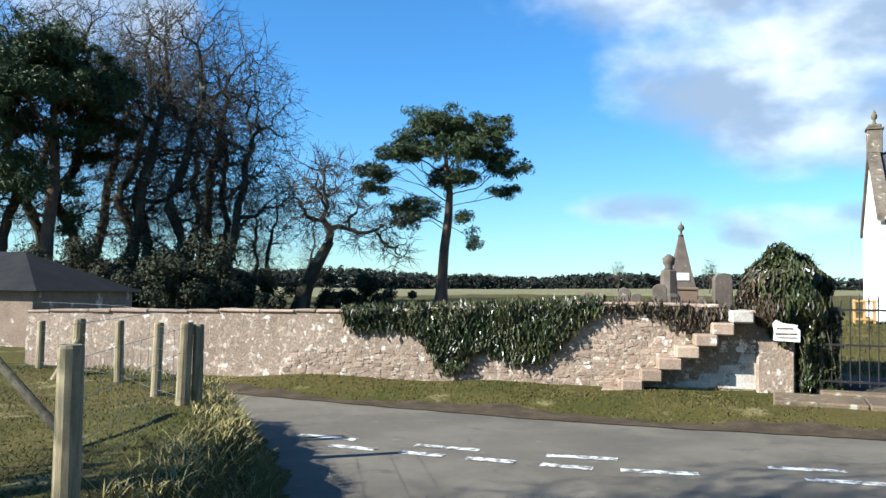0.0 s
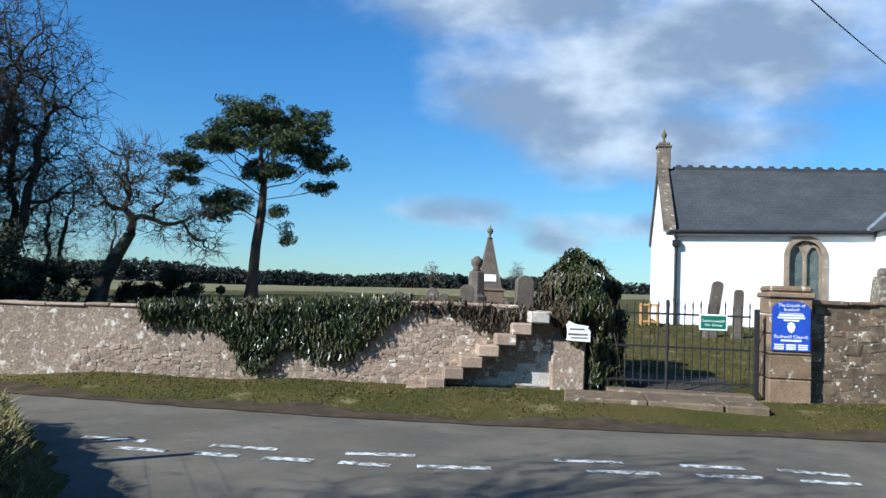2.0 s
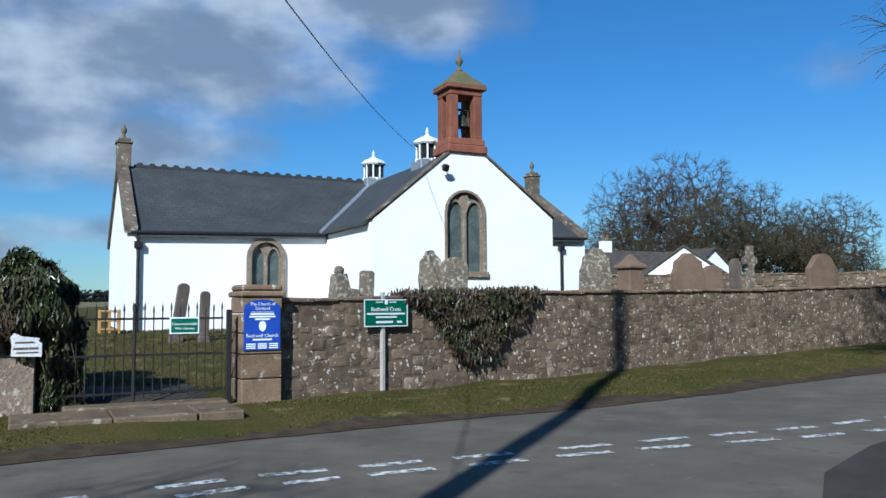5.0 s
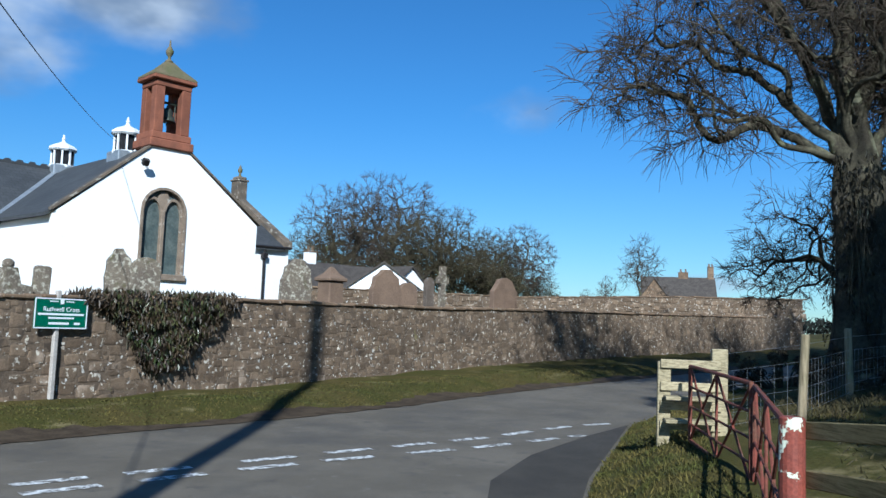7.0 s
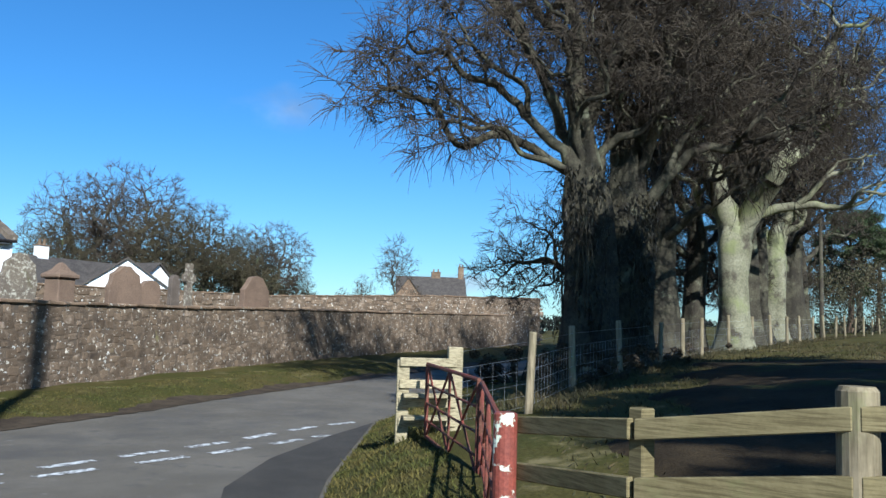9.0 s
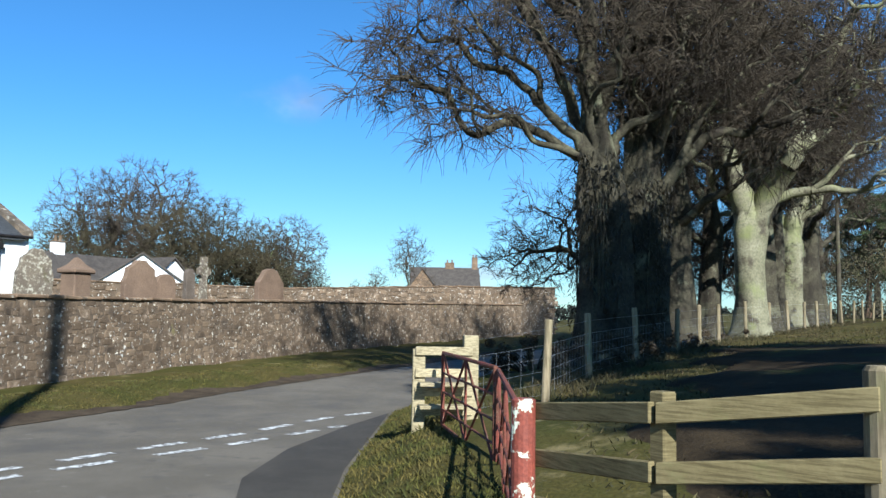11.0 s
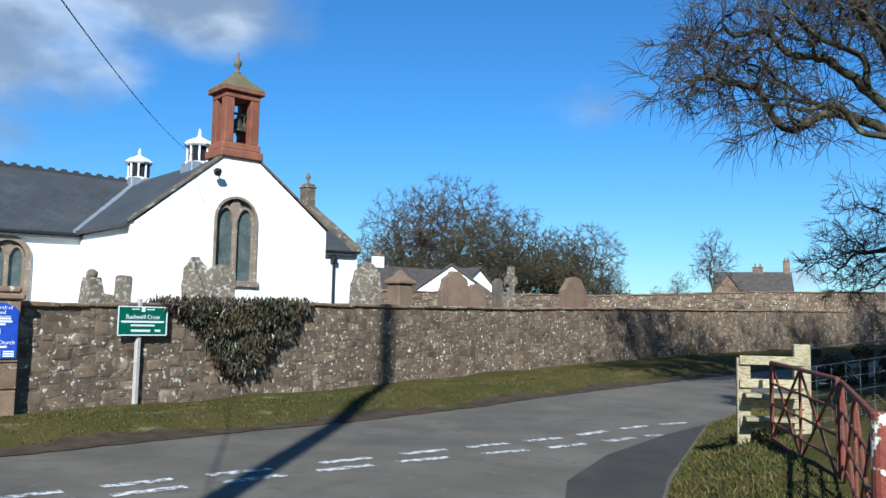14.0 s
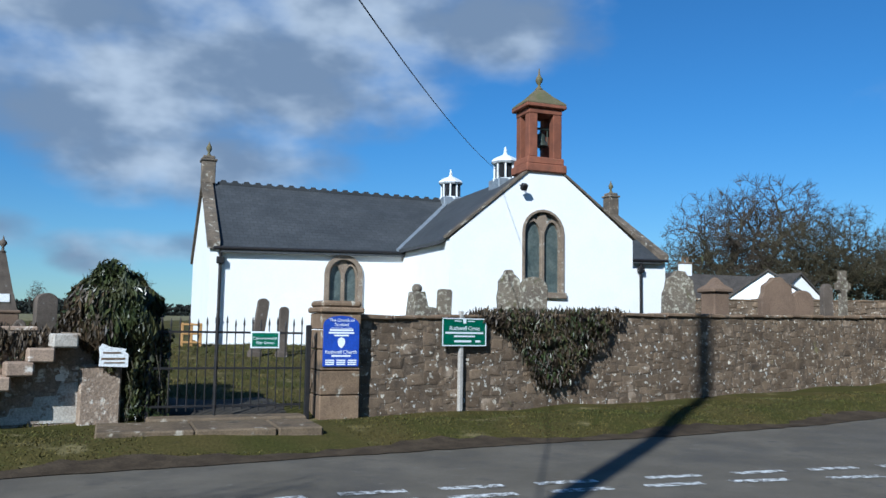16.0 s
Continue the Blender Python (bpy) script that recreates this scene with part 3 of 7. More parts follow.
def stones(wall, at, s0, s1, tops, mat_piece, mat_rest, seed, near, size=(0.10, 0.34, 0.07, 0.20), proud=0.022, skip=None, tries=26000):
    """Random rubble on a wall's road face; stones in the stretch near = (s, s) are pieces, the rest one part."""
    rnd = random.Random(seed)
    shapes = []
    for k in range(16):
        V, F = stone_shape(rnd, 1.0, 1.0, 1.0)
        me = bpy.data.meshes.new("stone")
        me.from_pydata(V, [], F)
        me.materials.append(mat_piece)
        shapes.append((me, np.array(V), F))
    RV, RF, count, cells = [], [], 0, {}
    for t in range(tries):
        big = (1 - t / tries) ** 1.2
        w = size[0] + (size[1] - size[0]) * big * rnd.uniform(0.6, 1.0)
        h = min(size[2] + (size[3] - size[2]) * big * rnd.uniform(0.5, 1.0), w * 0.95)
        sc, zz = rnd.uniform(s0 + w / 2, s1 - w / 2), rnd.uniform(-0.05, 2.6)
        key = (int(sc / 0.4), int(zz / 0.4))
        if any(abs(sc - p[0]) < (w + p[2]) * 0.47 and abs(zz - p[1]) < (h + p[3]) * 0.47 for i in (-1, 0, 1) for j in (-1, 0, 1) for p in cells.get((key[0] + i, key[1] + j), ())):
            continue
        q, d, n = at(sc)
        z = zz + gz(*(q + n * 0.1))
        top = np.interp(sc, [t_[0] for t_ in tops], [t_[1] for t_ in tops])
        if z + h * 0.5 > top or (skip and skip(sc, z)):
            continue
        cells.setdefault(key, []).append((sc, zz, w, h))
        me, V, F = shapes[rnd.randrange(len(shapes))]
        m = Matrix.Translation((q[0], q[1], z)) @ Matrix.Rotation(math.atan2(d[1], d[0]), 4, "Z") @ Matrix.Rotation(rnd.uniform(-0.08, 0.08), 4, "Y") @ Matrix.Diagonal((w, proud * rnd.uniform(0.5, 1.6), h, 1))
        if near[0] <= sc <= near[1] and count < 300:
            ob = new("stone", me)
            ob.parent = wall
            ob.matrix_world = m
            count += 1
        else:
            A = np.array(m)
            W = V @ A[:3, :3].T + A[:3, 3]
            o = len(RV)
            RV.extend(W.tolist())
            RF.extend([tuple(i + o for i in f) for f in F])
    if RV:
        ob = raw("stonework", RV, RF, mat_rest, wall)
        tagged(ob, kind="stuff")


def coping(wall, at, s0, s1, tops, thick, material, seed, length=(0.35, 0.8), over=0.05, height=0.09):
    rnd = random.Random(seed)
    s = s0
    while s < s1 - 0.1:
        w = min(rnd.uniform(*length), s1 - s)
        q, d, n = at(s + w / 2)
        top = np.interp(s + w / 2, [t[0] for t in tops], [t[1] for t in tops])
        c = q - n * (thick / 2)
        m = Matrix.Translation((c[0], c[1], top - 0.01 + rnd.uniform(-0.012, 0.012))) @ Matrix.Rotation(math.atan2(d[1], d[0]) + rnd.uniform(-0.015, 0.015), 4, "Z") @ Matrix.Rotation(rnd.uniform(-0.02, 0.02), 4, "Y")
        bm = boxed((w - 0.012, thick + 2 * over + rnd.uniform(-0.03, 0.03), height * rnd.uniform(0.8, 1.15)), m, 0.02)
        part("coping_stone", bm, material, wall)
        s += w


W_TOPS = [(0, 1.30), (2.5, 1.37), (5, 1.41), (7, 1.45), (9.5, 1.56), (11.3, 1.68), (13.0, 1.68), (14.8, 1.58)]
E_TOPS = [(0, 1.93), (3, 2.02), (7.5, 2.14), (15.3, 2.26), (23, 2.45), (31.4, 2.6), (60, 3.2)]
wall_w, at_w, len_w = wall_core("wall_west", WALL_WEST, W_TOPS, 0.5, M["render"], "old rubble churchyard wall with pinkish crumbling render")
wall_e, at_e, len_e = wall_core("wall_east", WALL_EAST, E_TOPS, 0.55, M["mortar"], "grey-brown rubble churchyard wall with pale lichen")

# ---------------------------------------------------------------- church
CH = dict(x=14.86, y=27.74, a=113.15)
CHM = on_plan(CH["x"], CH["y"], 0, CH["a"])       # x along the nave, y away from the road
NW, NL = 8.0, 18.7                                # nave depth and length
T0, TW, TP = 7.0, 6.85, 4.9                       # transept start, width and projection
GROUND_CH = 0.7
EW, EE, RW_, RE_ = 4.48, 4.82, 7.30, 7.16          # eaves and ridge at the west and east ends
TE0, TE1, TA = 4.70, 4.98, 7.16                   # transept eaves and apex


def eave(s):
    return EW + (EE - EW) * s / NL


def ridge(s):
    return RW_ + (RE_ - RW_) * s / NL


def quad_solid(bm, pts, down):
    """A sloping slab under the given top outline."""
    a = [bm.verts.new(p) for p in pts]
    b = [bm.verts.new(Vector(p) - Vector(down)) for p in pts]
    n = len(a)
    f0 = bm.faces.new(a)
    bm.faces.new(list(reversed(b)))
    for k in range(n):
        bm.faces.new((a[k], b[k], b[(k + 1) % n], a[(k + 1) % n]))
    return f0


def roof_part(parent, pts, thick=0.12):
    bm = bmesh.new()
    quad_solid(bm, pts, (0, 0, thick))
    bmesh.ops.recalc_face_normals(bm, faces=bm.faces[:])
    uv = bm.loops.layers.uv.new("UVMap")
    o = Vector(pts[0])
    u = (Vector(pts[1]) - o).normalized()
    n = u.cross(Vector(pts[-1]) - o).normalized()
    v = n.cross(u)
    for f in bm.faces:
        for l in f.loops:
            l[uv].uv = ((l.vert.co - o).dot(u), (l.vert.co - o).dot(v))
    return part("roof", bm, M["slate"], parent)


def arch_points(w, h_spring, rise, n=10):
    """A round arch outline from the left springing over to the right."""
    return [(-w / 2 * math.cos(math.pi * k / n), h_spring + rise * math.sin(math.pi * k / n)) for k in range(n + 1)]


def ring(bm, outer, inner, y0, y1, m):
    """A frame between two open outlines with equal counts."""
    n = len(outer)
    A = [[bm.verts.new(m @ Vector((x, y, z))) for x, z in o] for o in (outer, inner) for y in (y0, y1)]
    of, ob_, if_, ib = A
    for k in range(n - 1):
        bm.faces.new((of[k], of[k + 1], if_[k + 1], if_[k]))
        bm.faces.new((of[k], ob_[k], ob_[k + 1], of[k + 1]))
        bm.faces.new((if_[k], if_[k + 1], ib[k + 1], ib[k]))
        bm.faces.new((ob_[k], ib[k], ib[k + 1], ob_[k + 1]))
    for k in (0, n - 1):
        bm.faces.new((of[k], if_[k], ib[k], ob_[k]))
    bmesh.ops.recalc_face_normals(bm, faces=bm.faces[:])


def lancet(w, h0, h1, n=6):
    """A pointed light from left foot over the point to the right foot, centred on x = 0."""
    pts = [(-w / 2, 0.0)]
    for k in range(n + 1):
        t = k / n
        pts.append((-w / 2 + w / 2 * (1 - math.cos(t * math.pi / 2)), h0 + (h1 - h0) * math.sin(t * math.pi / 2)))
    return pts + [(-x, z) for x, z in reversed(pts[:-1])]


def church_window(church, m, w, h, sill, surround, stone, hood):
    """Round-headed window of two pointed lights; the pose's -y looks out of the wall."""
    win = new("window")
    win.parent = church
    rise = w / 2
    outer = [(-w / 2, 0)] + arch_points(w, h - rise, rise) + [(w / 2, 0)]
    wi = w - 2 * surround
    inner = [(-wi / 2, 0.0)] + arch_points(wi, h - rise, wi / 2) + [(wi / 2, 0.0)]
    bm = bmesh.new()
    ring(bm, outer, inner, -hood, 0.3, m)
    part("window_frame", bm, stone, win)
    bm = bmesh.new()
    slab(bm, inner, 0.03, m @ pose(0, 0.16, 0))
    part("pane", bm, M["glass"], win, "dark leaded stained glass")
    # mullion and pointed tracery arches
    bm = bmesh.new()
    box(bm, (0.13, 0.16, h - rise + 0.05), m @ pose(0, 0.09, 0), 0.02)
    lw = wi / 2
    for sx in (-1, 1):
        o = lancet(lw, h - rise - 0.15, h - 0.32)
        i = [(x * 0.80, z * 0.965) for x, z in o]
        ring(bm, o, i, 0.05, 0.18, m @ pose(sx * lw / 2, 0, 0))
    part("tracery", bm, stone, win)
    # spandrel between the light heads
    bm = bmesh.new()
    top = h - surround - 0.02
    slab(bm, [(-0.04, h - rise - 0.05), (0.04, h - rise - 0.05), (0.20, top - 0.22), (0.10, top - 0.03), (-0.10, top - 0.03), (-0.20, top - 0.22)], 0.1, m @ pose(0, 0.07, 0))
    part("spandrel", bm, stone, win)
    bm = boxed((w + 0.16, 0.34, sill), m @ pose(0, 0.07, -sill), 0.02)
    part("window_sill", bm, stone, win)
    return win


def finial(parent, m, s, material, name="finial"):
    bm = bmesh.new()
    lathe(bm, [(0.16 * s, 0), (0.17 * s, 0.06 * s), (0.07 * s, 0.14 * s), (0.06 * s, 0.24 * s), (0.15 * s, 0.38 * s), (0.17 * s, 0.5 * s), (0.10 * s, 0.62 * s), (0.05 * s, 0.7 * s), (0.03 * s, 0.95 * s), (0.008, 1.0 * s)], 10, m)
    part(name, bm, material, parent, smooth_faces=True)


def cut_opening(bm, y, m, w, h):
    """Opens the flat wall face that lies in the plane y with a round-headed window hole and its reveal."""
    face = max((f for f in bm.faces if all(abs(v.co.y - y) < 1e-3 for v in f.verts)), key=lambda f: f.calc_area())
    edges = list(face.edges)
    bmesh.ops.delete(bm, geom=[face], context="FACES_ONLY")
    outline = [(-w / 2, 0)] + arch_points(w, h - w / 2, w / 2) + [(w / 2, 0)]
    front = [bm.verts.new((m.translation.x + x, y, m.translation.z + z)) for x, z in outline]
    back = [bm.verts.new((m.translation.x + x, y + 0.5, m.translation.z + z)) for x, z in outline]
    n = len(front)
    loop = []
    for k in range(n):
        loop.append(bm.edges.new((front[k], front[(k + 1) % n])))
    bmesh.ops.triangle_fill(bm, edges=edges + loop, use_beauty=True, use_dissolve=False)
    for k in range(n):
        bm.faces.new((front[k], front[(k + 1) % n], back[(k + 1) % n], back[k]))
    for f in [f for f in bm.faces if all(abs(v.co.y - y) < 1e-3 for v in f.verts) and all(v in front for v in f.verts)]:
        bmesh.ops.delete(bm, geom=[f], context="FACES_ONLY")


def church():
    ch = thing("church", "whitewashed stone church with slate roof and red sandstone bellcote", "church", CHM)
    # nave walls, one block with gabled ends
    bm = bmesh.new()
    g = GROUND_CH - 0.6

    def ring_at(s):
        return [(s, 0, g), (s, 0, eave(s)), (s, NW / 2, ridge(s) - 0.05), (s, NW, eave(s)), (s, NW, g)]
    a = [bm.verts.new(p) for p in ring_at(0)]
    b = [bm.verts.new(p) for p in ring_at(NL)]
    bm.faces.new(a)
    bm.faces.new(list(reversed(b)))
    for k in range(5):
        bm.faces.new((a[k], b[k], b[(k + 1) % 5], a[(k + 1) % 5]))
    bmesh.ops.recalc_face_normals(bm, faces=bm.faces[:])
    cut_opening(bm, 0.0, pose(4.74, 0, 2.05), 1.36, 2.35)
    part("nave_wall", bm, M["white"], ch, "rough limewashed wall")
    # transept block
    bm = bmesh.new()
    xm = T0 + TW / 2 
    sec = [(T0, g), (T0, TE0), (xm - 0.55, TA), (xm + 0.55, TA), (T0 + TW, TE1), (T0 + TW, g)]
    slab(bm, sec, 0.55, pose(0, -TP, 0))
    cut_opening(bm, -TP, pose(10.34, 0, 3.06), 1.49, 2.75)
    part("transept_wall", bm, M["white"], ch, "rough limewashed gable wall")
    bm = bmesh.new()
    slab(bm, [(T0, g), (T0, TE0 - 0.12), (xm, TA - 0.12), (T0 + TW, TE1 - 0.12), (T0 + TW, g)], TP + NW / 2 - 1.0, pose(0, -TP + 0.55, 0))
    part("transept_body", bm, M["white"], ch)
    # roofs
    ov = 0.22

    def slope_pt(s, y):
        f = y / (NW / 2)
        return (s, y, eave(s) + (ridge(s) - eave(s)) * f + 0.10)
    roof_part(ch, [slope_pt(0.32, -ov), slope_pt(NL - 0.32, -ov), slope_pt(NL - 0.32, NW / 2), slope_pt(0.32, NW / 2)])
    roof_part(ch, [(0.42, NW + ov, EW - 0.02), (0.42, NW / 2, RW_ + 0.1), (NL - 0.42, NW / 2, RE_ + 0.1), (NL - 0.42, NW + ov, EE - 0.02)])
    back = NW / 2
    tr = TA + 0.20                                   # transept ridge line
    s_w = (tr - TE0) / (TW / 2)
    roof_part(ch, [(T0 - 0.2, -TP + 0.3, TE0 - 0.04), (T0 - 0.2, 1.2, TE0 + 0.02), (xm, back, tr), (xm, -TP + 0.3, tr)][::-1])
    roof_part(ch, [(T0 + TW + 0.2, -TP + 0.3, TE1 - 0.04), (xm, -TP + 0.3, tr), (xm, back, tr), (T0 + TW + 0.2, 1.2, TE1 + 0.02)][::-1])
    # lead valley against the nave roof
    bm = bmesh.new()
    quad_solid(bm, [(T0 - 0.30, -0.15, eave(T0) + 0.13), (T0 - 0.02, -0.15, eave(T0) + 0.15), (xm - 0.05, back - 0.15, ridge(xm) + 0.16), (xm - 0.22, back - 0.1, ridge(xm) + 0.14)], (0, 0, 0.1))
    bmesh.ops.recalc_face_normals(bm, faces=bm.faces[:])
    part("valley_flashing", bm, M["lead"], ch, "pale lead valley")
    # crested ridge tiles
    bm = bmesh.new()
    slab(bm, [(-0.22, 0), (0.22, 0), (0.22, 0.10), (0.12, 0.12), (0.08, 0.19), (-0.08, 0.19), (-0.12, 0.12), (-0.22, 0.10)], 0.14, pose(0, -0.07, 0))
    me = bpy.data.meshes.new("ridge_tile")
    bm.to_mesh(me)
    bm.free()
    me.materials.append(M["slate"])
    n = int((NL - 1.2) / 0.45)
    for k in range(n):
        s = 0.75 + 0.45 * k
        if abs(s - xm) < 0.3:
            continue
        ob = new("ridge_tile", me)
        ob.parent = ch
        ob.matrix_basis = pose(s, NW / 2, ridge(s) + 0.06)
    # skews of the two nave gables, with stone blocks and chimneys
    for s0, rz, ez in ((0.0, RW_, EW), (NL, RE_, EE)):
        for sy in (0, 1):
            y0, y1 = (-0.12, NW / 2) if sy == 0 else (NW + 0.12, NW / 2)
            m = 7
            for k in range(m):
                bm = bmesh.new()
                f0, f1 = k / m, (k + 0.965) / m
                p0 = Vector((0, y0 + (y1 - y0) * f0, ez + (rz - ez) * f0))
                p1 = Vector((0, y0 + (y1 - y0) * f1, ez + (rz - ez) * f1))
                quad_solid(bm, [p0 + Vector((s0 - 0.10 if s0 == 0 else s0 - 0.32, 0, 0.24)), p1 + Vector((s0 - 0.10 if s0 == 0 else s0 - 0.32, 0, 0.24)), p1 + Vector((s0 + 0.32 if s0 == 0 else s0 + 0.10, 0, 0.24)), p0 + Vector((s0 + 0.32 if s0 == 0 else s0 + 0.10, 0, 0.24))], (0, 0, 0.28))
                bmesh.ops.recalc_face_normals(bm, faces=bm.faces[:])
                part("skew_stone", bm, M["skew"], ch)
        c = 0.15 if s0 == 0 else NL - 0.15
        st = new("gable_stack")
        st.parent = ch
        st.matrix_basis = pose(c, NW / 2, rz + 0.05)
        part("shaft", boxed((0.52, 0.56, 0.88), None, 0.02), M["skew"], st)
        bm = boxed((0.62, 0.66, 0.09), pose(0, 0, 0.88), 0.02)
        box(bm, (0.46, 0.5, 0.13), pose(0, 0, 0.97), 0.03)
        part("cornice", bm, M["skew"], st)
        bm = bmesh.new()
        lathe(bm, [(0.16, 1.10), (0.06, 1.18), (0.045, 1.27), (0.10, 1.36), (0.11, 1.46), (0.06, 1.56), (0.025, 1.64), (0.008, 1.70)], 10)
        part("finial", bm, M["capstone"], st, smooth_faces=True)
    # thin skews of the transept gable
    for sx, ez in ((-1, TE0), (1, TE1)):
        bm = bmesh.new()
        e = (xm + sx * (TW / 2 + 0.1), ez + 0.02)
        t = (xm + sx * 0.5, TA + 0.06)
        slab(bm, [e, t, (t[0], t[1] + 0.08), (e[0], e[1] + 0.08)], 0.4, pose(0, -TP - 0.06, 0))
        part("skew", bm, M["skew"], ch)
    # eaves gutter and downpipes
    bm = bmesh.new()
    rod(bm, (0.1, -0.22, EW - 0.02), (T0, -0.22, eave(T0) - 0.02), 0.06)
    part("gutter", bm, M["iron"], ch)
    bm = bmesh.new()
    rod(bm, (T0 + TW, -0.22, eave(T0 + TW) - 0.02), (NL, -0.22, EE - 0.02), 0.06)
    part("gutter", bm, M["iron"], ch)
    for s, z in ((0.35, EW), (NL - 1.3, EE)):
        bm = bmesh.new()
        rod(bm, (s, -0.12, GROUND_CH - 0.2), (s, -0.12, z - 0.4), 0.055)
        rod(bm, (s, -0.12, z - 0.42), (s, -0.2, z - 0.02), 0.05)
        box(bm, (0.26, 0.2, 0.24), pose(s, -0.14, z - 0.55), 0.02)
        box(bm, (0.16, 0.12, 0.05), pose(s, -0.1, GROUND_CH + 1.3))
        part("downpipe", bm, M["iron"], ch, "black cast-iron downpipe")
    # windows
    church_window(ch, pose(4.74, -0.02, 2.05), 1.42, 2.38, 0.22, 0.17, M["tracery"], 0.08)
    church_window(ch, pose(10.34, -TP - 0.02, 3.06), 1.55, 2.78, 0.2, 0.08, M["tracery"], 0.04)
    # small floodlight on the gable
    bm = boxed((0.2, 0.16, 0.22), pose(xm - 0.95, -TP - 0.25, TA - 0.75, 35, 0, 0), 0.02)
    rod(bm, (xm - 0.95, -TP, TA - 0.55), (xm - 0.95, -TP - 0.3, TA - 0.6), 0.02)
    part("floodlight", bm, M["iron"], ch)
    # ventilator turrets
    for s, y, z in ((xm, NW / 2, 7.30), (xm, -1.66, 7.18)):
        v = new("ventilator")
        v.parent = ch
        v.matrix_basis = pose(s, y, z)
        part("base", boxed((0.95, 0.95, 0.5), pose(0, 0, -0.3), 0.03), M["lead"], v)
        # solid core; its black colour stands for the unlit inside of the turret
        bm = boxed((0.62, 0.62, 0.62), pose(0, 0, 0.2))
        part("core", bm, M["cable"], v, "black block standing for the dark interior")
        for k in range(8):
            bm = bmesh.new()
            an = radians(45 * k + 22.5)
            box(bm, (0.07, 0.07, 0.66), pose(0.40 * math.cos(an), 0.40 * math.sin(an), 0.18, 0, 0, 45 * k + 22.5), 0.01)
            part("post", bm, M["whitepaint"], v)
        bm = bmesh.new()
        lathe(bm, [(0.5, 0.8), (0.56, 0.86), (0.54, 0.92), (0.4, 1.02), (0.1, 1.16), (0.05, 1.25), (0.07, 1.30), (0.015, 1.48)], 8)
        part("cap", bm, M["whitepaint"], v)
        bm = bmesh.new()
        lathe(bm, [(0.5, 0.12), (0.5, 0.22), (0.42, 0.24)], 8)
        part("curb", bm, M["whitepaint"], v)
    # bellcote
    bc = new("bellcote")
    bc.parent = ch
    bc.matrix_basis = pose(xm, -TP + 0.5, TA - 0.05)
    part("plinth", boxed((1.52, 1.24, 0.28), None, 0.03), M["red"], bc)
    part("base_course", boxed((1.38, 1.10, 0.24), pose(0, 0, 0.28), 0.03), M["red"], bc)
    for sx in (-1, 1):
        for sy in (-1, 1):
            part("pier", boxed((0.32, 0.32, 1.5), pose(sx * 0.46, sy * 0.34, 0.52), 0.02), M["red"], bc)
    part("lintel", boxed((1.26, 1.02, 0.2), pose(0, 0, 2.02), 0.02), M["red"], bc)
    part("cornice", boxed((1.52, 1.24, 0.14), pose(0, 0, 2.22), 0.03), M["red"], bc)
    bm = bmesh.new()
    lathe(bm, [(1.0, 0), (0.98, 0.06), (0.5, 0.36), (0.18, 0.62), (0.12, 0.64)], 4, pose(0, 0, 2.36) @ Matrix.Diagonal((1.06, 0.86, 1, 1)) @ pose(0, 0, 0, 0, 0, 45))
    part("cap", bm, M["capstone"], bc, "mossy pyramidal stone cap")
    finial(bc, pose(0, 0, 2.98), 0.78, M["capstone"])
    bell = new("bell")
    bell.parent = bc
    bm = bmesh.new()
    lathe(bm, [(0.27, 0.0), (0.25, 0.05), (0.19, 0.16), (0.16, 0.34), (0.13, 0.42), (0.04, 0.47), (0.03, 0.55)], 14, pose(0.06, 0, 1.0))
    for x in (-0.2, 0.32):
        rod(bm, (x, 0, 1.1), (x, 0, 1.75), 0.02)
    rod(bm, (-0.35, 0, 1.62), (0.4, 0, 1.62), 0.045)
    rod(bm, (0.06, 0, 0.86), (0.06, 0, 1.1), 0.03)
    me = bpy.data.meshes.new("bell")
    bm.to_mesh(me)
    bm.free()
    me.materials.append(M["bronze"])
    bell.parent = None
    bpy.data.objects.remove(bell)
    bell = new("bell", me)
    bell.parent = bc
    tagged(bell, "dark bronze bell on its headstock")
    return ch


church()


def tubes(branches, sides_of):
    """One mesh of tapered tubes: branches are (points k x 3, radii k, level)."""
    groups = {}
    for p, r, lv in branches:
        groups.setdefault((len(p), sides_of(lv)), []).append((p, r))
    V, F, off = [], [], 0
    for (k, n), items in groups.items():
        P = np.array([i[0] for i in items])
        R = np.array([i[1] for i in items])
        T = np.empty_like(P)
        T[:, 1:-1] = P[:, 2:] - P[:, :-2]
        T[:, 0], T[:, -1] = P[:, 1] - P[:, 0], P[:, -1] - P[:, -2]
        T /= np.linalg.norm(T, axis=-1, keepdims=True) + 1e-9
        ref = np.where(np.abs(T[..., 2:3]) > 0.9, np.array([1.0, 0, 0]), np.array([0, 0, 1.0]))
        A = np.cross(T, ref)
        A /= np.linalg.norm(A, axis=-1, keepdims=True) + 1e-9
        B = np.cross(T, A)
        an = np.arange(n) * 2 * np.pi / n
        ring_ = P[:, :, None] + R[:, :, None, None] * (A[:, :, None] * np.cos(an)[None, None, :, None] + B[:, :, None] * np.sin(an)[None, None, :, None])
        m = len(items)
        V.append(ring_.reshape(-1, 3))
        idx = np.arange(m * k * n).reshape(m, k, n) + off
        a, b = idx[:, :-1], idx[:, 1:]
        F.append(np.stack([a, np.roll(a, -1, 2), np.roll(b, -1, 2), b], -1).reshape(-1, 4))
        off += m * k * n
    return np.concatenate(V), np.concatenate(F)


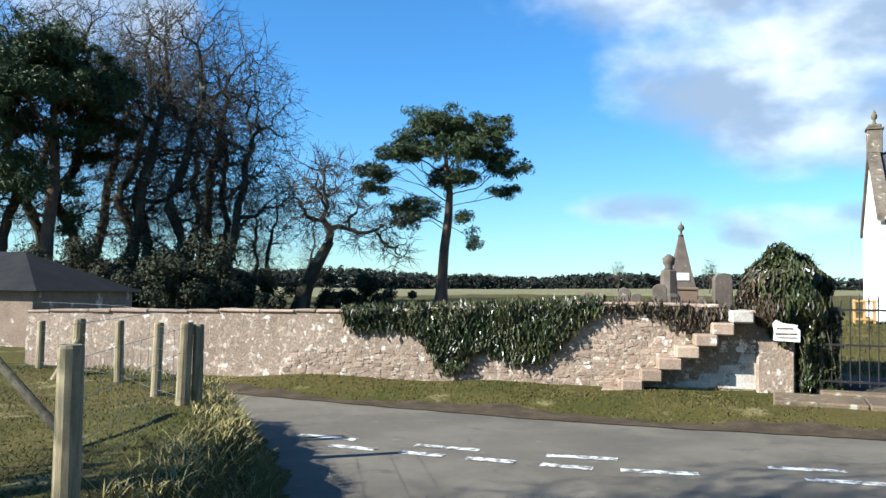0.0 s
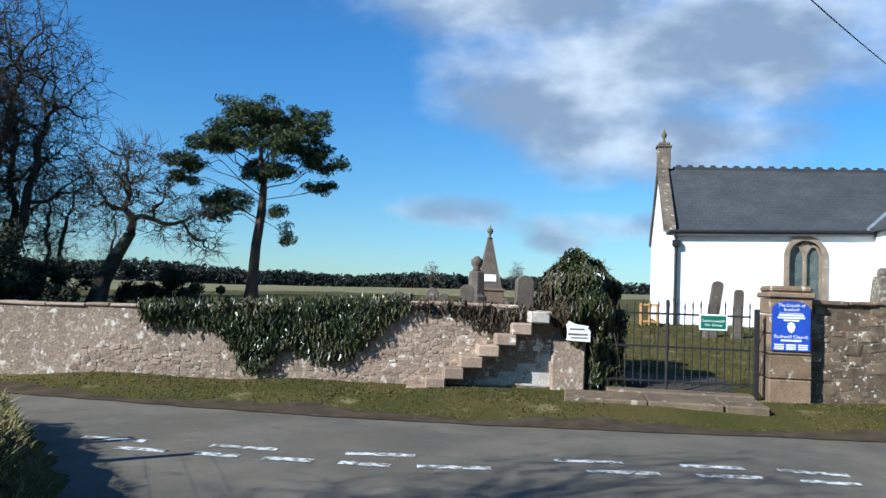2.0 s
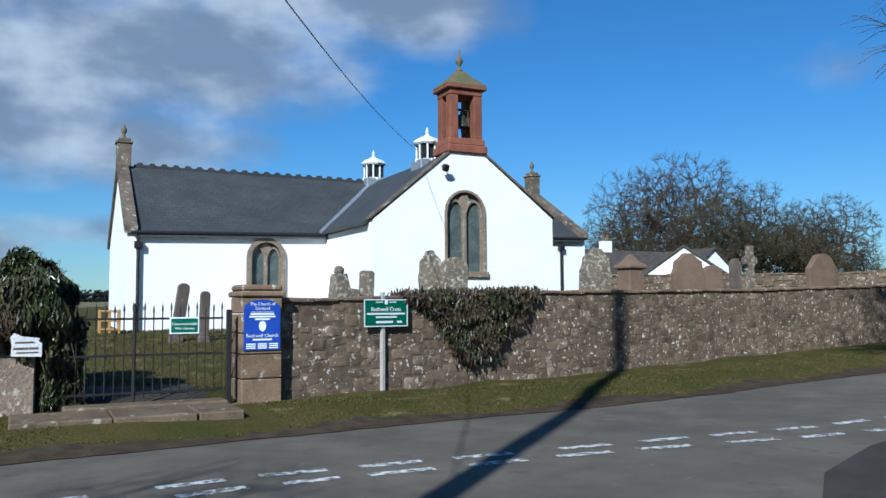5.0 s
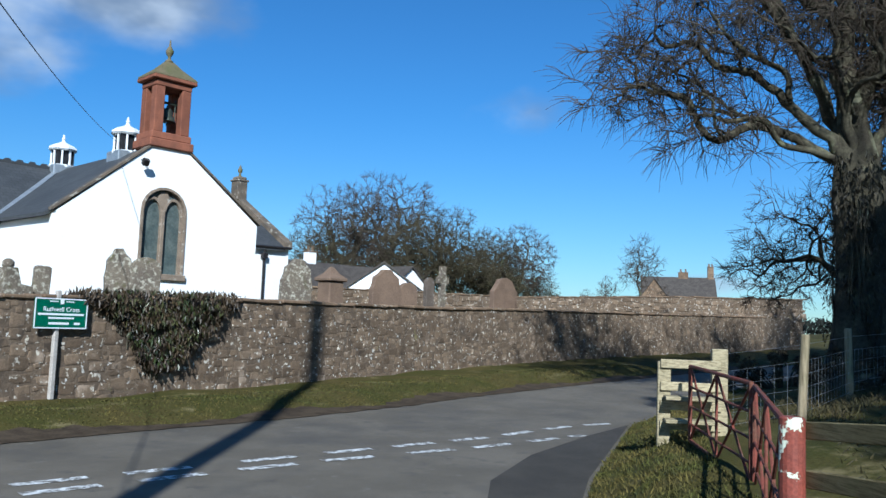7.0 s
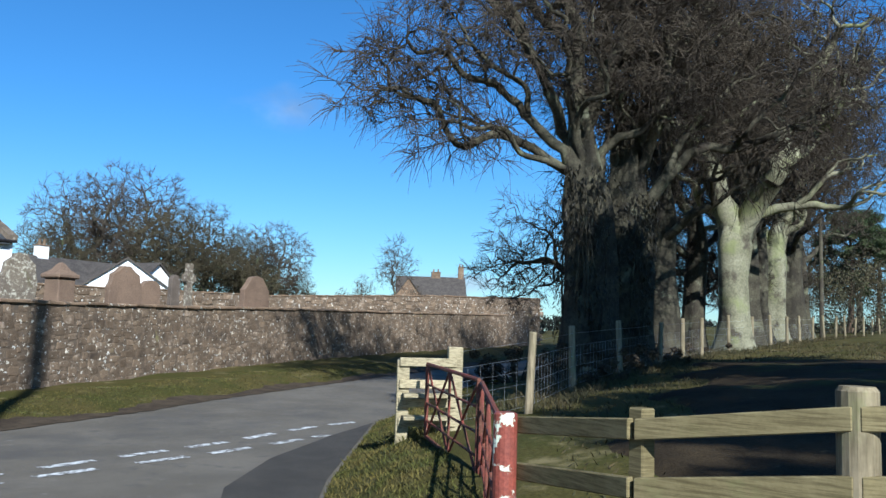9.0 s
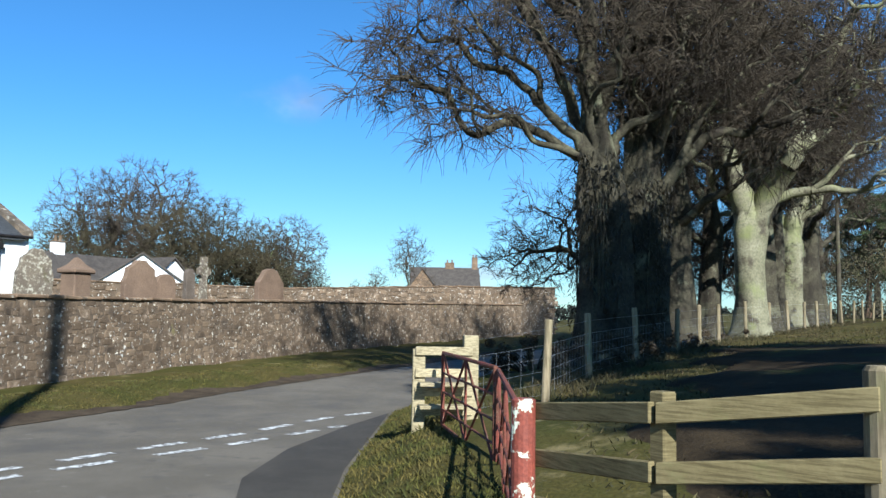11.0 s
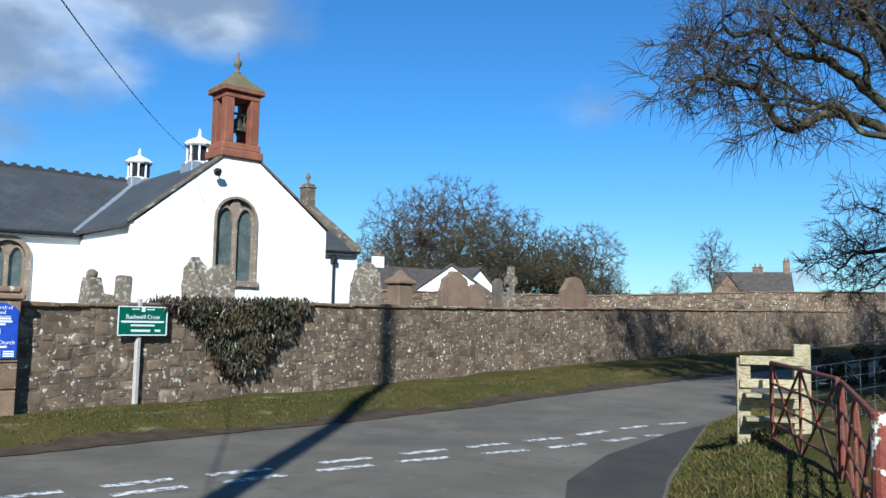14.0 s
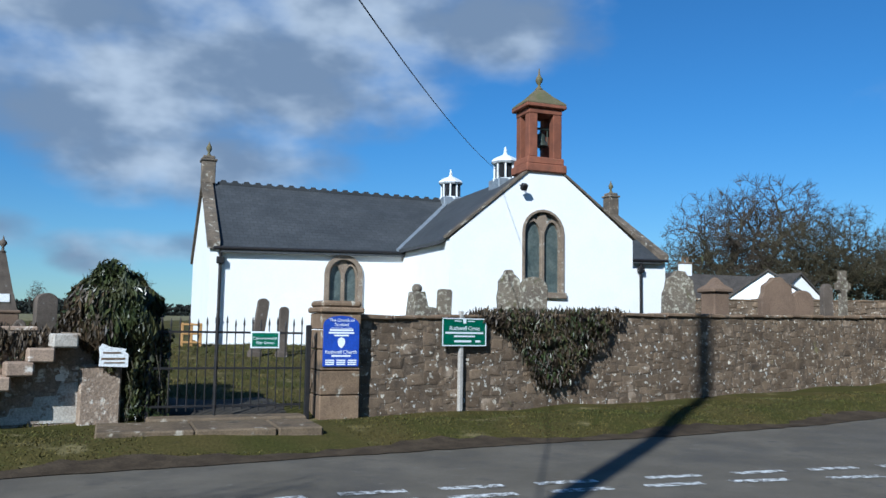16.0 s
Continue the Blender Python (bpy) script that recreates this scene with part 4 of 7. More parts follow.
def quick_mesh(name, V, F, material, smooth_faces=True):
    me = bpy.data.meshes.new(name)
    V, F = np.asarray(V, np.float32), np.asarray(F, np.int32)
    k = F.shape[1]
    me.vertices.add(len(V))
    me.vertices.foreach_set("co", V.ravel())
    me.loops.add(F.size)
    me.loops.foreach_set("vertex_index", F.ravel())
    me.polygons.add(len(F))
    me.polygons.foreach_set("loop_start", np.arange(0, F.size, k, dtype=np.int32))
    me.polygons.foreach_set("use_smooth", np.full(len(F), smooth_faces))
    me.update(calc_edges=True)
    me.validate()
    me.materials.append(material)
    return me



# ---------------------------------------------------------------- stile, pier, pillar and gate
def s_of_x(at, total, x):
    S = np.linspace(0, total - 1e-3, 400)
    return float(np.interp(x, [at(s)[0][0] for s in S], S))


WEST_AZ = math.degrees(math.atan2(6.45 - 0.5, 14.69 - 15.85))     # azimuth of the stile's stretch of wall


def stile():
    st = thing("stone_stile", "flight of projecting stone slab steps set in the churchyard wall", "stile")
    rnd = random.Random(8)
    for k, (x, z) in enumerate([(3.25, 0.05), (3.58, 0.22), (3.89, 0.41), (4.19, 0.62), (4.49, 0.83), (4.79, 1.04), (5.07, 1.24), (5.37, 1.46)]):
        y = 14.69 + (6.45 - x) * 0.195
        w = rnd.uniform(0.36, 0.41)
        bm = boxed((w, 0.66, 0.215), on_plan(x + 0.15, y - 0.16, z - 0.045, WEST_AZ + rnd.uniform(-2, 2)), 0.025)
        part("step", bm, M["pink"] if k < 7 else M["palestone"], st, "" if k < 7 else "whitened top slab")
    # real limewash, but the stepped outline draws the edge of the steps' shadow
    bm = bmesh.new()
    slab(bm, [(-1.05, -0.36), (0.38, -0.36), (0.42, 0.1), (0.30, 0.26), (0.05, 0.24), (0.0, 0.06), (-0.30, 0.04), (-0.33, -0.10), (-0.62, -0.12), (-0.66, -0.24), (-1.0, -0.27)], 0.03, on_plan(5.52, 14.855, 0.62, WEST_AZ))
    part("limewash_patch", bm, M["palestone"], st, "flaking white limewash below the steps, its outline cut to their shadow edge")
    bm = boxed((0.42, 0.4, 0.16), on_plan(3.12, 15.05, 0.0, WEST_AZ), 0.03)
    part("step", bm, M["pink"], st)


stile()


def gate_piers():
    p = thing("gate_pier", "squat rendered gate pier smothered in ivy", "pier")
    part("shaft", boxed((0.62, 0.72, 1.25), on_plan(6.16, 14.95, -0.1, WEST_AZ), 0.03), M["render"], p)
    part("upper_shaft", boxed((0.60, 0.60, 0.9), on_plan(6.22, 15.05, 1.14, WEST_AZ), 0.04), M["pink"], p)
    q = thing("gate_pier", "square sandstone gate pier with moulded capstone and blue notice board", "pier")
    a = 109.4
    z = 0.05
    rnd = random.Random(5)
    u = Vector((math.sin(radians(a)), math.cos(radians(a)), 0))
    n = Vector((-u.y, u.x, 0))
    c = Vector((9.60, 13.10, 0)) + n * 0.36
    for h in (0.58, 0.42, 0.36, 0.34, 0.29):
        part("block", boxed((0.71 + rnd.uniform(-0.012, 0.012), 0.72, h - 0.012), on_plan(c.x, c.y, z, a), 0.018), M["sand"], q)
        z += h
    part("capstone", boxed((0.80, 0.82, 0.10), on_plan(c.x, c.y, z - 0.005, a), 0.025), M["sand"], q)
    part("cap_top", boxed((0.72, 0.74, 0.12), on_plan(c.x, c.y, z + 0.09, a), 0.04), M["sand"], q)


gate_piers()


def words(text, size, m, material, parent, name="lettering"):
    cu = bpy.data.curves.new(name, "FONT")
    cu.body, cu.size, cu.align_x, cu.align_y, cu.extrude = text, size, "CENTER", "CENTER", 0.002
    tmp = new("tmp", cu)
    me = bpy.data.meshes.new_from_object(tmp)
    bpy.data.objects.remove(tmp)
    bpy.data.curves.remove(cu)
    me.name = name
    me.materials.clear()
    me.materials.append(material)
    ob = new(name, me)
    ob.parent = parent
    ob.matrix_basis = m @ pose(0, 0, 0, 90, 0, 0)
    return ob


def bars(parent, rows, m, material):
    """Rows of (x, z, width, height) in the board's plane."""
    for x, z, w, h in rows:
        part("line_of_text", boxed((w, 0.004, h), m @ pose(x, 0, z - h / 2)), material, parent)


def boards():
    a = 109.4
    u = Vector((math.sin(radians(a)), math.cos(radians(a)), 0))
    n = Vector((u.y, -u.x, 0))
    c = Vector((9.59, 13.10, 0)) + n * 0.03
    b = thing("notice_board", "blue arched church notice board with white lettering", "sign", on_plan(c.x, c.y, 1.12, a))
    bm = bmesh.new()
    o = [(-0.32, 0), (0.32, 0), (0.32, 0.72)] + [(0.32 * math.cos(math.pi * k / 8), 0.72 + 0.15 * math.sin(math.pi * k / 8)) for k in range(1, 8)] + [(-0.32, 0.72)]
    slab(bm, o, 0.025)
    part("panel", bm, M["blue"], b)
    f = -0.006
    words("The Church of", 0.075, pose(0, f, 0.79), M["lettering"], b)
    words("Scotland", 0.075, pose(0, f, 0.715), M["lettering"], b)
    words("Ruthwell Church", 0.083, pose(0, f, 0.245), M["lettering"], b)
    bars(b, [(0, 0.655, 0.40, 0.008), (0, 0.62, 0.42, 0.03), (0, 0.575, 0.46, 0.03), (0, 0.53, 0.26, 0.028), (0, 0.18, 0.34, 0.03), (-0.2, 0.105, 0.16, 0.022), (0, 0.105, 0.16, 0.022), (0.2, 0.105, 0.16, 0.022), (-0.2, 0.07, 0.16, 0.022), (0, 0.07, 0.16, 0.022), (0.2, 0.07, 0.16, 0.022), (-0.2, 0.035, 0.16, 0.022), (0, 0.035, 0.16, 0.022), (0.2, 0.035, 0.16, 0.022)], pose(0, -0.003, 0), M["lettering"])
    bm = bmesh.new()
    slab(bm, [(0, 0.31), (0.05, 0.35), (0.07, 0.42), (0.05, 0.48), (0, 0.50), (-0.05, 0.48), (-0.07, 0.42), (-0.05, 0.35)], 0.004, pose(0, -0.005, 0))
    part("emblem", bm, M["lettering"], b, "plain white oval emblem")

    a = 99.0
    s = thing("roadside_sign", "green sign with white border on a pale post in the verge", "sign", on_plan(12.2, 12.74, gz(12.2, 12.74), a))
    part("post", boxed((0.085, 0.085, 2.14 - gz(12.2, 12.74)), pose(0, 0.05, 0), 0.012), M["palepost"], s, "pale weathered post")
    z = 1.47 - gz(12.2, 12.74)
    part("panel", boxed((1.04, 0.02, 0.53), pose(0.04, -0.01, z), 0.004), M["green"], s)
    bm = bmesh.new()
    for x, zz, w, h in ((0.04, 0, 1.04, 0.02), (0.04, 0.51, 1.04, 0.02), (-0.47, 0, 0.02, 0.53), (0.55, 0, 0.02, 0.53)):
        box(bm, (w, 0.006, h), pose(x, -0.023, z + zz))
    part("border", bm, M["lettering"], s, "white border")
    words("Ruthwell Cross", 0.115, pose(0.04, -0.024, z + 0.335), M["lettering"], s)
    bars(s, [(-0.12, 0.475, 0.16, 0.018), (0.2, 0.475, 0.16, 0.018), (0.04, 0.25, 0.9, 0.035), (0.04, 0.185, 0.5, 0.03), (0.0, 0.09, 0.40, 0.04), (0.36, 0.09, 0.12, 0.04)], pose(0, -0.022, z), M["lettering"])
    part("emblem", boxed((0.07, 0.006, 0.08), pose(0.04, -0.024, z + 0.43)), M["lettering"], s)

    a = 113.2
    g = thing("gate_sign", "small green sign with white border hung on the gate", "sign", on_plan(8.43, 13.66, 1.42, a))
    part("panel", boxed((0.48, 0.015, 0.28), None, 0.003), M["lettering"], g, "white margin")
    part("field", boxed((0.43, 0.006, 0.23), pose(0, -0.0085, 0.025)), M["green"], g, "green face")
    words("Commonwealth", 0.062, pose(0, -0.014, 0.165), M["lettering"], g)
    words("War Graves", 0.062, pose(0, -0.014, 0.09), M["lettering"], g)

    w = thing("direction_sign", "tattered white wooden sign fixed in the ivy", "sign", on_plan(6.05, 14.08, 1.13, WEST_AZ))
    bm = bmesh.new()
    slab(bm, [(-0.2, 0.02), (0.22, 0.0), (0.22, 0.2), (0.17, 0.235), (0.19, 0.28), (-0.05, 0.31), (-0.16, 0.36), (-0.21, 0.3), (-0.19, 0.17)], 0.02)
    part("panel", bm, M["signwhite"], w)
    bars(w, [(-0.02, 0.22, 0.26, 0.025), (0.0, 0.13, 0.34, 0.03), (0.02, 0.07, 0.3, 0.02)], pose(0, -0.003, 0), M["stone"])


boards()


def gate():
    a = math.degrees(math.atan2(9.14 - 6.75, 13.42 - 14.37))
    g0 = 0.30
    gt = thing("iron_gate", "closed pair of black wrought-iron churchyard gates with spear finials", "gate", on_plan(6.75, 14.37, 0, a))
    L = math.hypot(9.14 - 6.75, 13.42 - 14.37)
    for x0, x1 in ((0.03, 1.02), (1.06, L - 0.12)):
        leaf = new("gate_leaf")
        leaf.parent = gt
        n = int(round((x1 - x0) / 0.145))
        for k in range(n + 1):
            x = x0 + (x1 - x0) * k / n
            bm = bmesh.new()
            top = 1.80 + 0.03 * math.sin(k * 2.1)
            rod(bm, (x, 0, g0 + 0.1), (x, 0, top), 0.011, n=6)
            rod(bm, (x, 0, top), (x, 0, top + 0.05), 0.02, 0.016, n=6)
            rod(bm, (x, 0, top + 0.05), (x, 0, top + 0.13), 0.018, 0.002, n=6)
            part("bar", bm, M["iron"], leaf)
        for z in (g0 + 0.16, 1.07, 1.66):
            part("rail", boxed((x1 - x0 + 0.04, 0.03, 0.035), pose((x0 + x1) / 2, 0, z)), M["iron"], leaf)
    bm = bmesh.new()
    rod(bm, (1.04, -0.02, g0 - 0.1), (1.04, -0.02, 1.93), 0.022, n=8)
    part("drop_bolt", bm, M["iron"], gt)
    part("gate_post", boxed((0.085, 0.085, 1.62), pose(L, 0, 0.2), 0.01), M["iron"], gt)
    part("gate_post", boxed((0.06, 0.06, 1.5), pose(0.0, 0, 0.2), 0.01), M["iron"], gt)


gate()


def threshold():
    t = thing("gate_step", "worn stone threshold slabs and apron before the gate", "step", kind="structure")
    a = 111.7
    part("slab", boxed((2.5, 0.5, 0.2), on_plan(7.82, 13.72, 0.13, a), 0.03), M["worn"], t)
    u = Vector((math.sin(radians(a)), math.cos(radians(a))))
    n = Vector((-u.y, u.x))
    c0 = Vector((7.27, 13.04))
    f, b = gz(*(c0 - n * 0.5)), gz(*(c0 + n * 0.5))
    fall = math.degrees(math.atan2(b - f, 1.0)) * 0.6
    for x, w, turn in ((-1.05, 1.34, 0.0), (0.22, 1.18, 0.6), (1.16, 0.68, -0.8)):
        c = c0 + u * x
        part("slab", boxed((w, 1.05, 0.2), on_plan(c.x, c.y, (f + b) / 2 - 0.13, a + turn) @ pose(0, 0, 0, fall, 0, 0), 0.025), M["worn"], t)


threshold()


# ---------------------------------------------------------------- churchyard
def headstone(name, label, x, y, w, top, turn, lean, thick, material, shape, group="headstones"):
    base = gz(x, y) - 0.15
    h = top - base
    t = thing(name, label, "gravestone", on_plan(x, y, base, 105 + turn) @ pose(0, 0, 0, lean[0], lean[1], 0), group=group)
    bm = bmesh.new()
    hw = w / 2
    if shape == "round":
        o = [(-hw, 0), (hw, 0), (hw, h - hw * 0.8)] + [(hw * math.cos(math.pi * k / 8), h - hw * 0.8 + hw * 0.8 * math.sin(math.pi * k / 8)) for k in range(1, 8)] + [(-hw, h - hw * 0.8)]
    elif shape == "pointed":
        o = [(-hw, 0), (hw, 0), (hw, h - hw * 0.75), (hw * 0.86, h - hw * 0.62), (hw * 0.45, h - 0.1 * hw), (0.08 * hw, h), (-0.08 * hw, h), (-hw * 0.45, h - 0.1 * hw), (-hw * 0.86, h - hw * 0.62), (-hw, h - hw * 0.75)]
    elif shape == "scroll":
        o = [(-hw * 0.96, 0), (hw * 0.96, 0), (hw, h * 0.8), (hw * 0.86, h * 0.85), (hw * 0.8, h * 0.92), (hw * 0.45, h * 0.96), (hw * 0.25, h), (-hw * 0.25, h), (-hw * 0.45, h * 0.96), (-hw * 0.8, h * 0.92), (-hw * 0.86, h * 0.85), (-hw, h * 0.8)]
    else:
        o = [(-hw, 0), (hw, 0), (hw, h - 0.04), (hw - 0.05, h), (-hw + 0.05, h), (-hw, h - 0.04)]
    slab(bm, o, thick, pose(0, -thick / 2, 0))
    bmesh.ops.bevel(bm, geom=bm.edges[:], offset=0.015, segments=1, affect="EDGES")
    part("stone", bm, material, t)
    part("plinth", boxed((w * 1.18, thick * 1.9, 0.3), pose(0, 0, 0), 0.03), material, t)
    return t


LICHEN = surface("lichened_headstone", (0.175, 0.145, 0.108), (0.125, 0.102, 0.080), 0.92, 2.5, 45.0, 0.8, 0.015, spots=[((0.10, 0.09, 0.05), 4.0, 0.56, 0.7), ((0.40, 0.375, 0.30), 11.0, 0.50, 0.66)], spec=0.15)
BROWN = surface("brown_headstone", (0.185, 0.128, 0.090), (0.145, 0.100, 0.072), 0.92, 1.5, 45.0, 0.5, 0.01, spots=((0.34, 0.3, 0.24), 4.0, 0.66, 0.76), spec=0.15)
GREY = surface("grey_headstone", (0.13, 0.105, 0.085), (0.09, 0.072, 0.058), 0.85, 2.0, 45.0, 0.5, 0.01, spots=((0.3, 0.29, 0.27), 6.0, 0.62, 0.72), spec=0.2)
headstone("headstone", "tall slim dark headstone leaning in the grass", 13.26, 22.0, 0.32, 2.59, 0, (0, 8), 0.14, GREY, "round")
headstone("headstone", "slim grey headstone with rounded top", 13.88, 21.57, 0.26, 2.35, 0, (0, 2), 0.14, GREY, "round")
headstone("headstone", "pale upright slab headstone", 14.16, 15.39, 0.33, 2.71, 10, (0, 2), 0.16, LICHEN, "flat")
headstone("headstone", "lichen-spotted headstone with shaped shoulders", 15.50, 14.25, 0.62, 3.19, 20, (0, -4), 0.16, LICHEN, "scroll")
headstone("headstone", "lichen-spotted headstone with rounded top", 15.46, 13.88, 0.66, 3.02, 14, (0, 3), 0.16, LICHEN, "round")
headstone("headstone", "broad lichen-covered headstone with shaped shoulders", 21.04, 13.43, 0.94, 3.47, 15, (0, 3), 0.2, LICHEN, "scroll")
headstone("headstone", "large brown sandstone headstone with rounded top", 24.51, 12.18, 1.15, 3.43, 12, (0, 0), 0.2, BROWN, "scroll")
headstone("headstone", "low brown sandstone headstone", 26.62, 12.35, 0.75, 3.15, 12, (0, 0), 0.2, BROWN, "round")
headstone("headstone", "small pointed grey headstone", 28.74, 12.43, 0.38, 3.46, 12, (0, 0), 0.2, GREY, "pointed")
headstone("headstone", "broad pointed brown sandstone headstone", 30.67, 10.20, 1.37, 3.60, 8, (0, 0), 0.22, BROWN, "pointed")
headstone("headstone", "grey headstone with rounded shaded edge", 7.37, 21.12, 0.45, 2.46, -10, (0, 0), 0.3, GREY, "round")
headstone("headstone", "low dark headstone beside the tall urn pillar", 7.18, 26.39, 0.45, 2.24, 0, (0, 0), 0.2, GREY, "round")
headstone("headstone", "small grey headstone showing above the wall", 3.79, 19.94, 0.30, 1.93, 0, (0, 0), 0.15, GREY, "round")
headstone("headstone", "small grey headstone showing above the wall", 4.28, 20.86, 0.26, 1.89, 0, (0, 0), 0.15, LICHEN, "round")
headstone("headstone", "small dark headstone showing above the wall", 4.62, 19.79, 0.30, 2.04, 0, (0, 0), 0.15, GREY, "pointed")
headstone("headstone", "small grey headstone showing above the wall", 5.12, 20.68, 0.26, 1.91, 0, (0, 0), 0.15, GREY, "round")
headstone("headstone", "small grey headstone showing above the wall", 6.30, 19.32, 0.22, 1.85, 0, (0, 0), 0.15, GREY, "pointed")
headstone("headstone", "low rounded headstone in the churchyard grass", 20.4, 17.5, 0.5, 2.3, 0, (0, 0), 0.15, LICHEN, "round")


def block_tomb():
    b = gz(13.65, 15.46)
    t = thing("pedestal_tomb", "stepped sandstone pedestal tomb with an urn knob", "gravestone", on_plan(13.65, 15.46, b - 0.1, 105))
    h = 2.82 - b
    part("base", boxed((0.62, 0.55, h * 0.62), None, 0.03), LICHEN, t)
    bm = bmesh.new()
    k = h * 0.38 - 0.1
    slab(bm, [(-0.36, 0), (0.3, 0), (0.28, k * 0.55), (0.04, k * 0.6), (-0.05, k), (-0.27, k), (-0.32, k * 0.5)], 0.4, pose(0, -0.2, h * 0.62))
    part("shoulder", bm, LICHEN, t)
    bm = bmesh.new()
    lathe(bm, [(0.07, 0), (0.12, 0.05), (0.12, 0.14), (0.05, 0.2)], 10, pose(-0.16, 0, h - 0.12))
    part("knob", bm, LICHEN, t, smooth_faces=True)


block_tomb()


def brown_pedestal():
    b = gz(22.88, 13.22)
    h = 3.29 - b
    t = thing("pedestal_tomb", "brown sandstone pedestal monument with a low pyramid top", "gravestone", on_plan(22.88, 13.22, b - 0.1, 110))
    part("shaft", boxed((0.56, 0.56, h - 0.25), None, 0.03), BROWN, t)
    part("cornice", boxed((0.72, 0.72, 0.12), pose(0, 0, h - 0.25), 0.03), BROWN, t)
    bm = bmesh.new()
    lathe(bm, [(0.46, 0), (0.25, 0.12), (0.1, 0.28), (0.04, 0.32)], 4, pose(0, 0, h - 0.13, 0, 0, 45))
    part("top", bm, BROWN, t)


brown_pedestal()


def celtic_cross():
    x, y = 27.98, 11.63
    b = gz(x, y)
    h = 3.81 - b
    t = thing("celtic_cross", "pale grey stone wheel-headed cross grave marker", "gravestone", on_plan(x, y, b - 0.1, 110))
    part("plinth", boxed((0.7, 0.6, 0.35), None, 0.04), LICHEN, t)
    bm = bmesh.new()
    slab(bm, [(-0.16, 0.3), (0.16, 0.3), (0.10, h - 0.5), (0.26, h - 0.5), (0.26, h - 0.28), (0.10, h - 0.28), (0.11, h + 0.1), (-0.11, h + 0.1), (-0.10, h - 0.28), (-0.26, h - 0.28), (-0.26, h - 0.5), (-0.10, h - 0.5)], 0.16, pose(0, -0.08, 0))
    part("cross", bm, LICHEN, t)
    bm = bmesh.new()
    o = [(0.23 * math.cos(2 * math.pi * k / 16), 0.23 * math.sin(2 * math.pi * k / 16)) for k in range(17)]
    ring(bm, o, [(p * 0.72, q * 0.72) for p, q in o], -0.06, 0.06, pose(0, 0, h - 0.39))
    part("wheel", bm, LICHEN, t)


celtic_cross()


def spire_monument():
    x, y = 11.12, 37.74
    b = gz(x, y) - 0.2
    t = thing("spire_monument", "brown sandstone spire monument with pale tablet and finial", "monument", on_plan(x, y, b, 96))
    top = 5.2 - b
    part("base", boxed((1.25, 1.25, top - 3.05), None, 0.03), BROWN, t)
    part("cornice", boxed((1.36, 1.36, 0.12), pose(0, 0, top - 3.05), 0.03), BROWN, t)
    bm = bmesh.new()
    lathe(bm, [(0.80, 0), (0.74, 0.15), (0.62, 0.62), (0.58, 0.68), (0.13, 2.35), (0.12, 2.36)], 4, pose(0, 0, top - 2.93, 0, 0, 45))
    part("spire", bm, GREY, t)
    part("tablet", boxed((0.55, 0.05, 0.34), pose(0, -0.52, top - 2.62, -14, 0, 0), 0.01), M["signwhite"], t, "pale tablet")
    bm = bmesh.new()
    lathe(bm, [(0.15, 0), (0.06, 0.08), (0.05, 0.2), (0.15, 0.32), (0.14, 0.42), (0.04, 0.52), (0.01, 0.66)], 10, pose(0, 0, top - 0.6))
    part("finial", bm, GREY, t, smooth_faces=True)
    x, y = 8.24, 29.21
    b = gz(x, y) - 0.1
    h = 3.32 - b
    t = thing("urn_pillar", "dark stone pillar topped by a draped urn", "monument", on_plan(x, y, b, 96))
    bm = bmesh.new()
    lathe(bm, [(0.42, 0), (0.40, h * 0.35), (0.30, h * 0.4), (0.27, h * 0.74), (0.2, h * 0.76)], 8)
    part("shaft", bm, GREY, t)
    bm = bmesh.new()
    lathe(bm, [(0.18, h * 0.76), (0.12, h * 0.80), (0.2, h * 0.86), (0.22, h * 0.94), (0.13, h * 0.97), (0.05, h)], 10)
    part("urn", bm, GREY, t, smooth_faces=True)


spire_monument()


def crate():
    c = Vector((13.0, 25.2))
    b = gz(*c)
    t = thing("timber_rack", "small orange-brown timber rack by the church corner", "rack", on_plan(c.x, c.y, b, 112))
    for x in (-0.27, 0.0, 0.27):
        part("post", boxed((0.07, 0.3, 0.72), pose(x, 0, 0), 0.01), M["orange"], t)
    for z in (0.1, 0.36, 0.64):
        part("shelf", boxed((0.6, 0.34, 0.06), pose(0, 0, z), 0.01), M["orange"], t)


crate()


# ---------------------------------------------------------------- fences on the near side
def round_post(name, label, x, y, top, r, group, material, lean=(0, 0), base=None):
    b = gz(x, y) if base is None else base
    t = thing(name, label, "fence post", pose(x, y, b - 0.3, lean[0], lean[1], 0), group=group)
    bm = bmesh.new()
    h = top - b + 0.3
    lathe(bm, [(r * 1.04, 0), (r, 0.3), (r * 0.97, h * 0.7), (r * 0.95, h - 0.02), (r * 0.8, h)], 12)
    part("shaft", bm, material, t)
    return t


WESTP = [(-1.75, 4.95, 1.52, 0.075), (-2.36, 9.0, 1.49, 0.075), (-2.24, 9.12, 1.47, 0.06), (-2.96, 9.95, 1.44, 0.06), (-3.0, 10.1, 1.42, 0.055), (-3.86, 11.19, 1.41, 0.06), (-4.75, 11.95, 1.40, 0.085), (-5.69, 12.84, 1.32, 0.06)]
for k, (x, y, z, r) in enumerate(WESTP):
    round_post("fence_post", "weathered round timber fence post with pale sunlit grain", x, y, z, r, "posts of the western wire fence", M["wood"], (random.Random(k).uniform(-2, 2), random.Random(k + 9).uniform(-1, 2)))


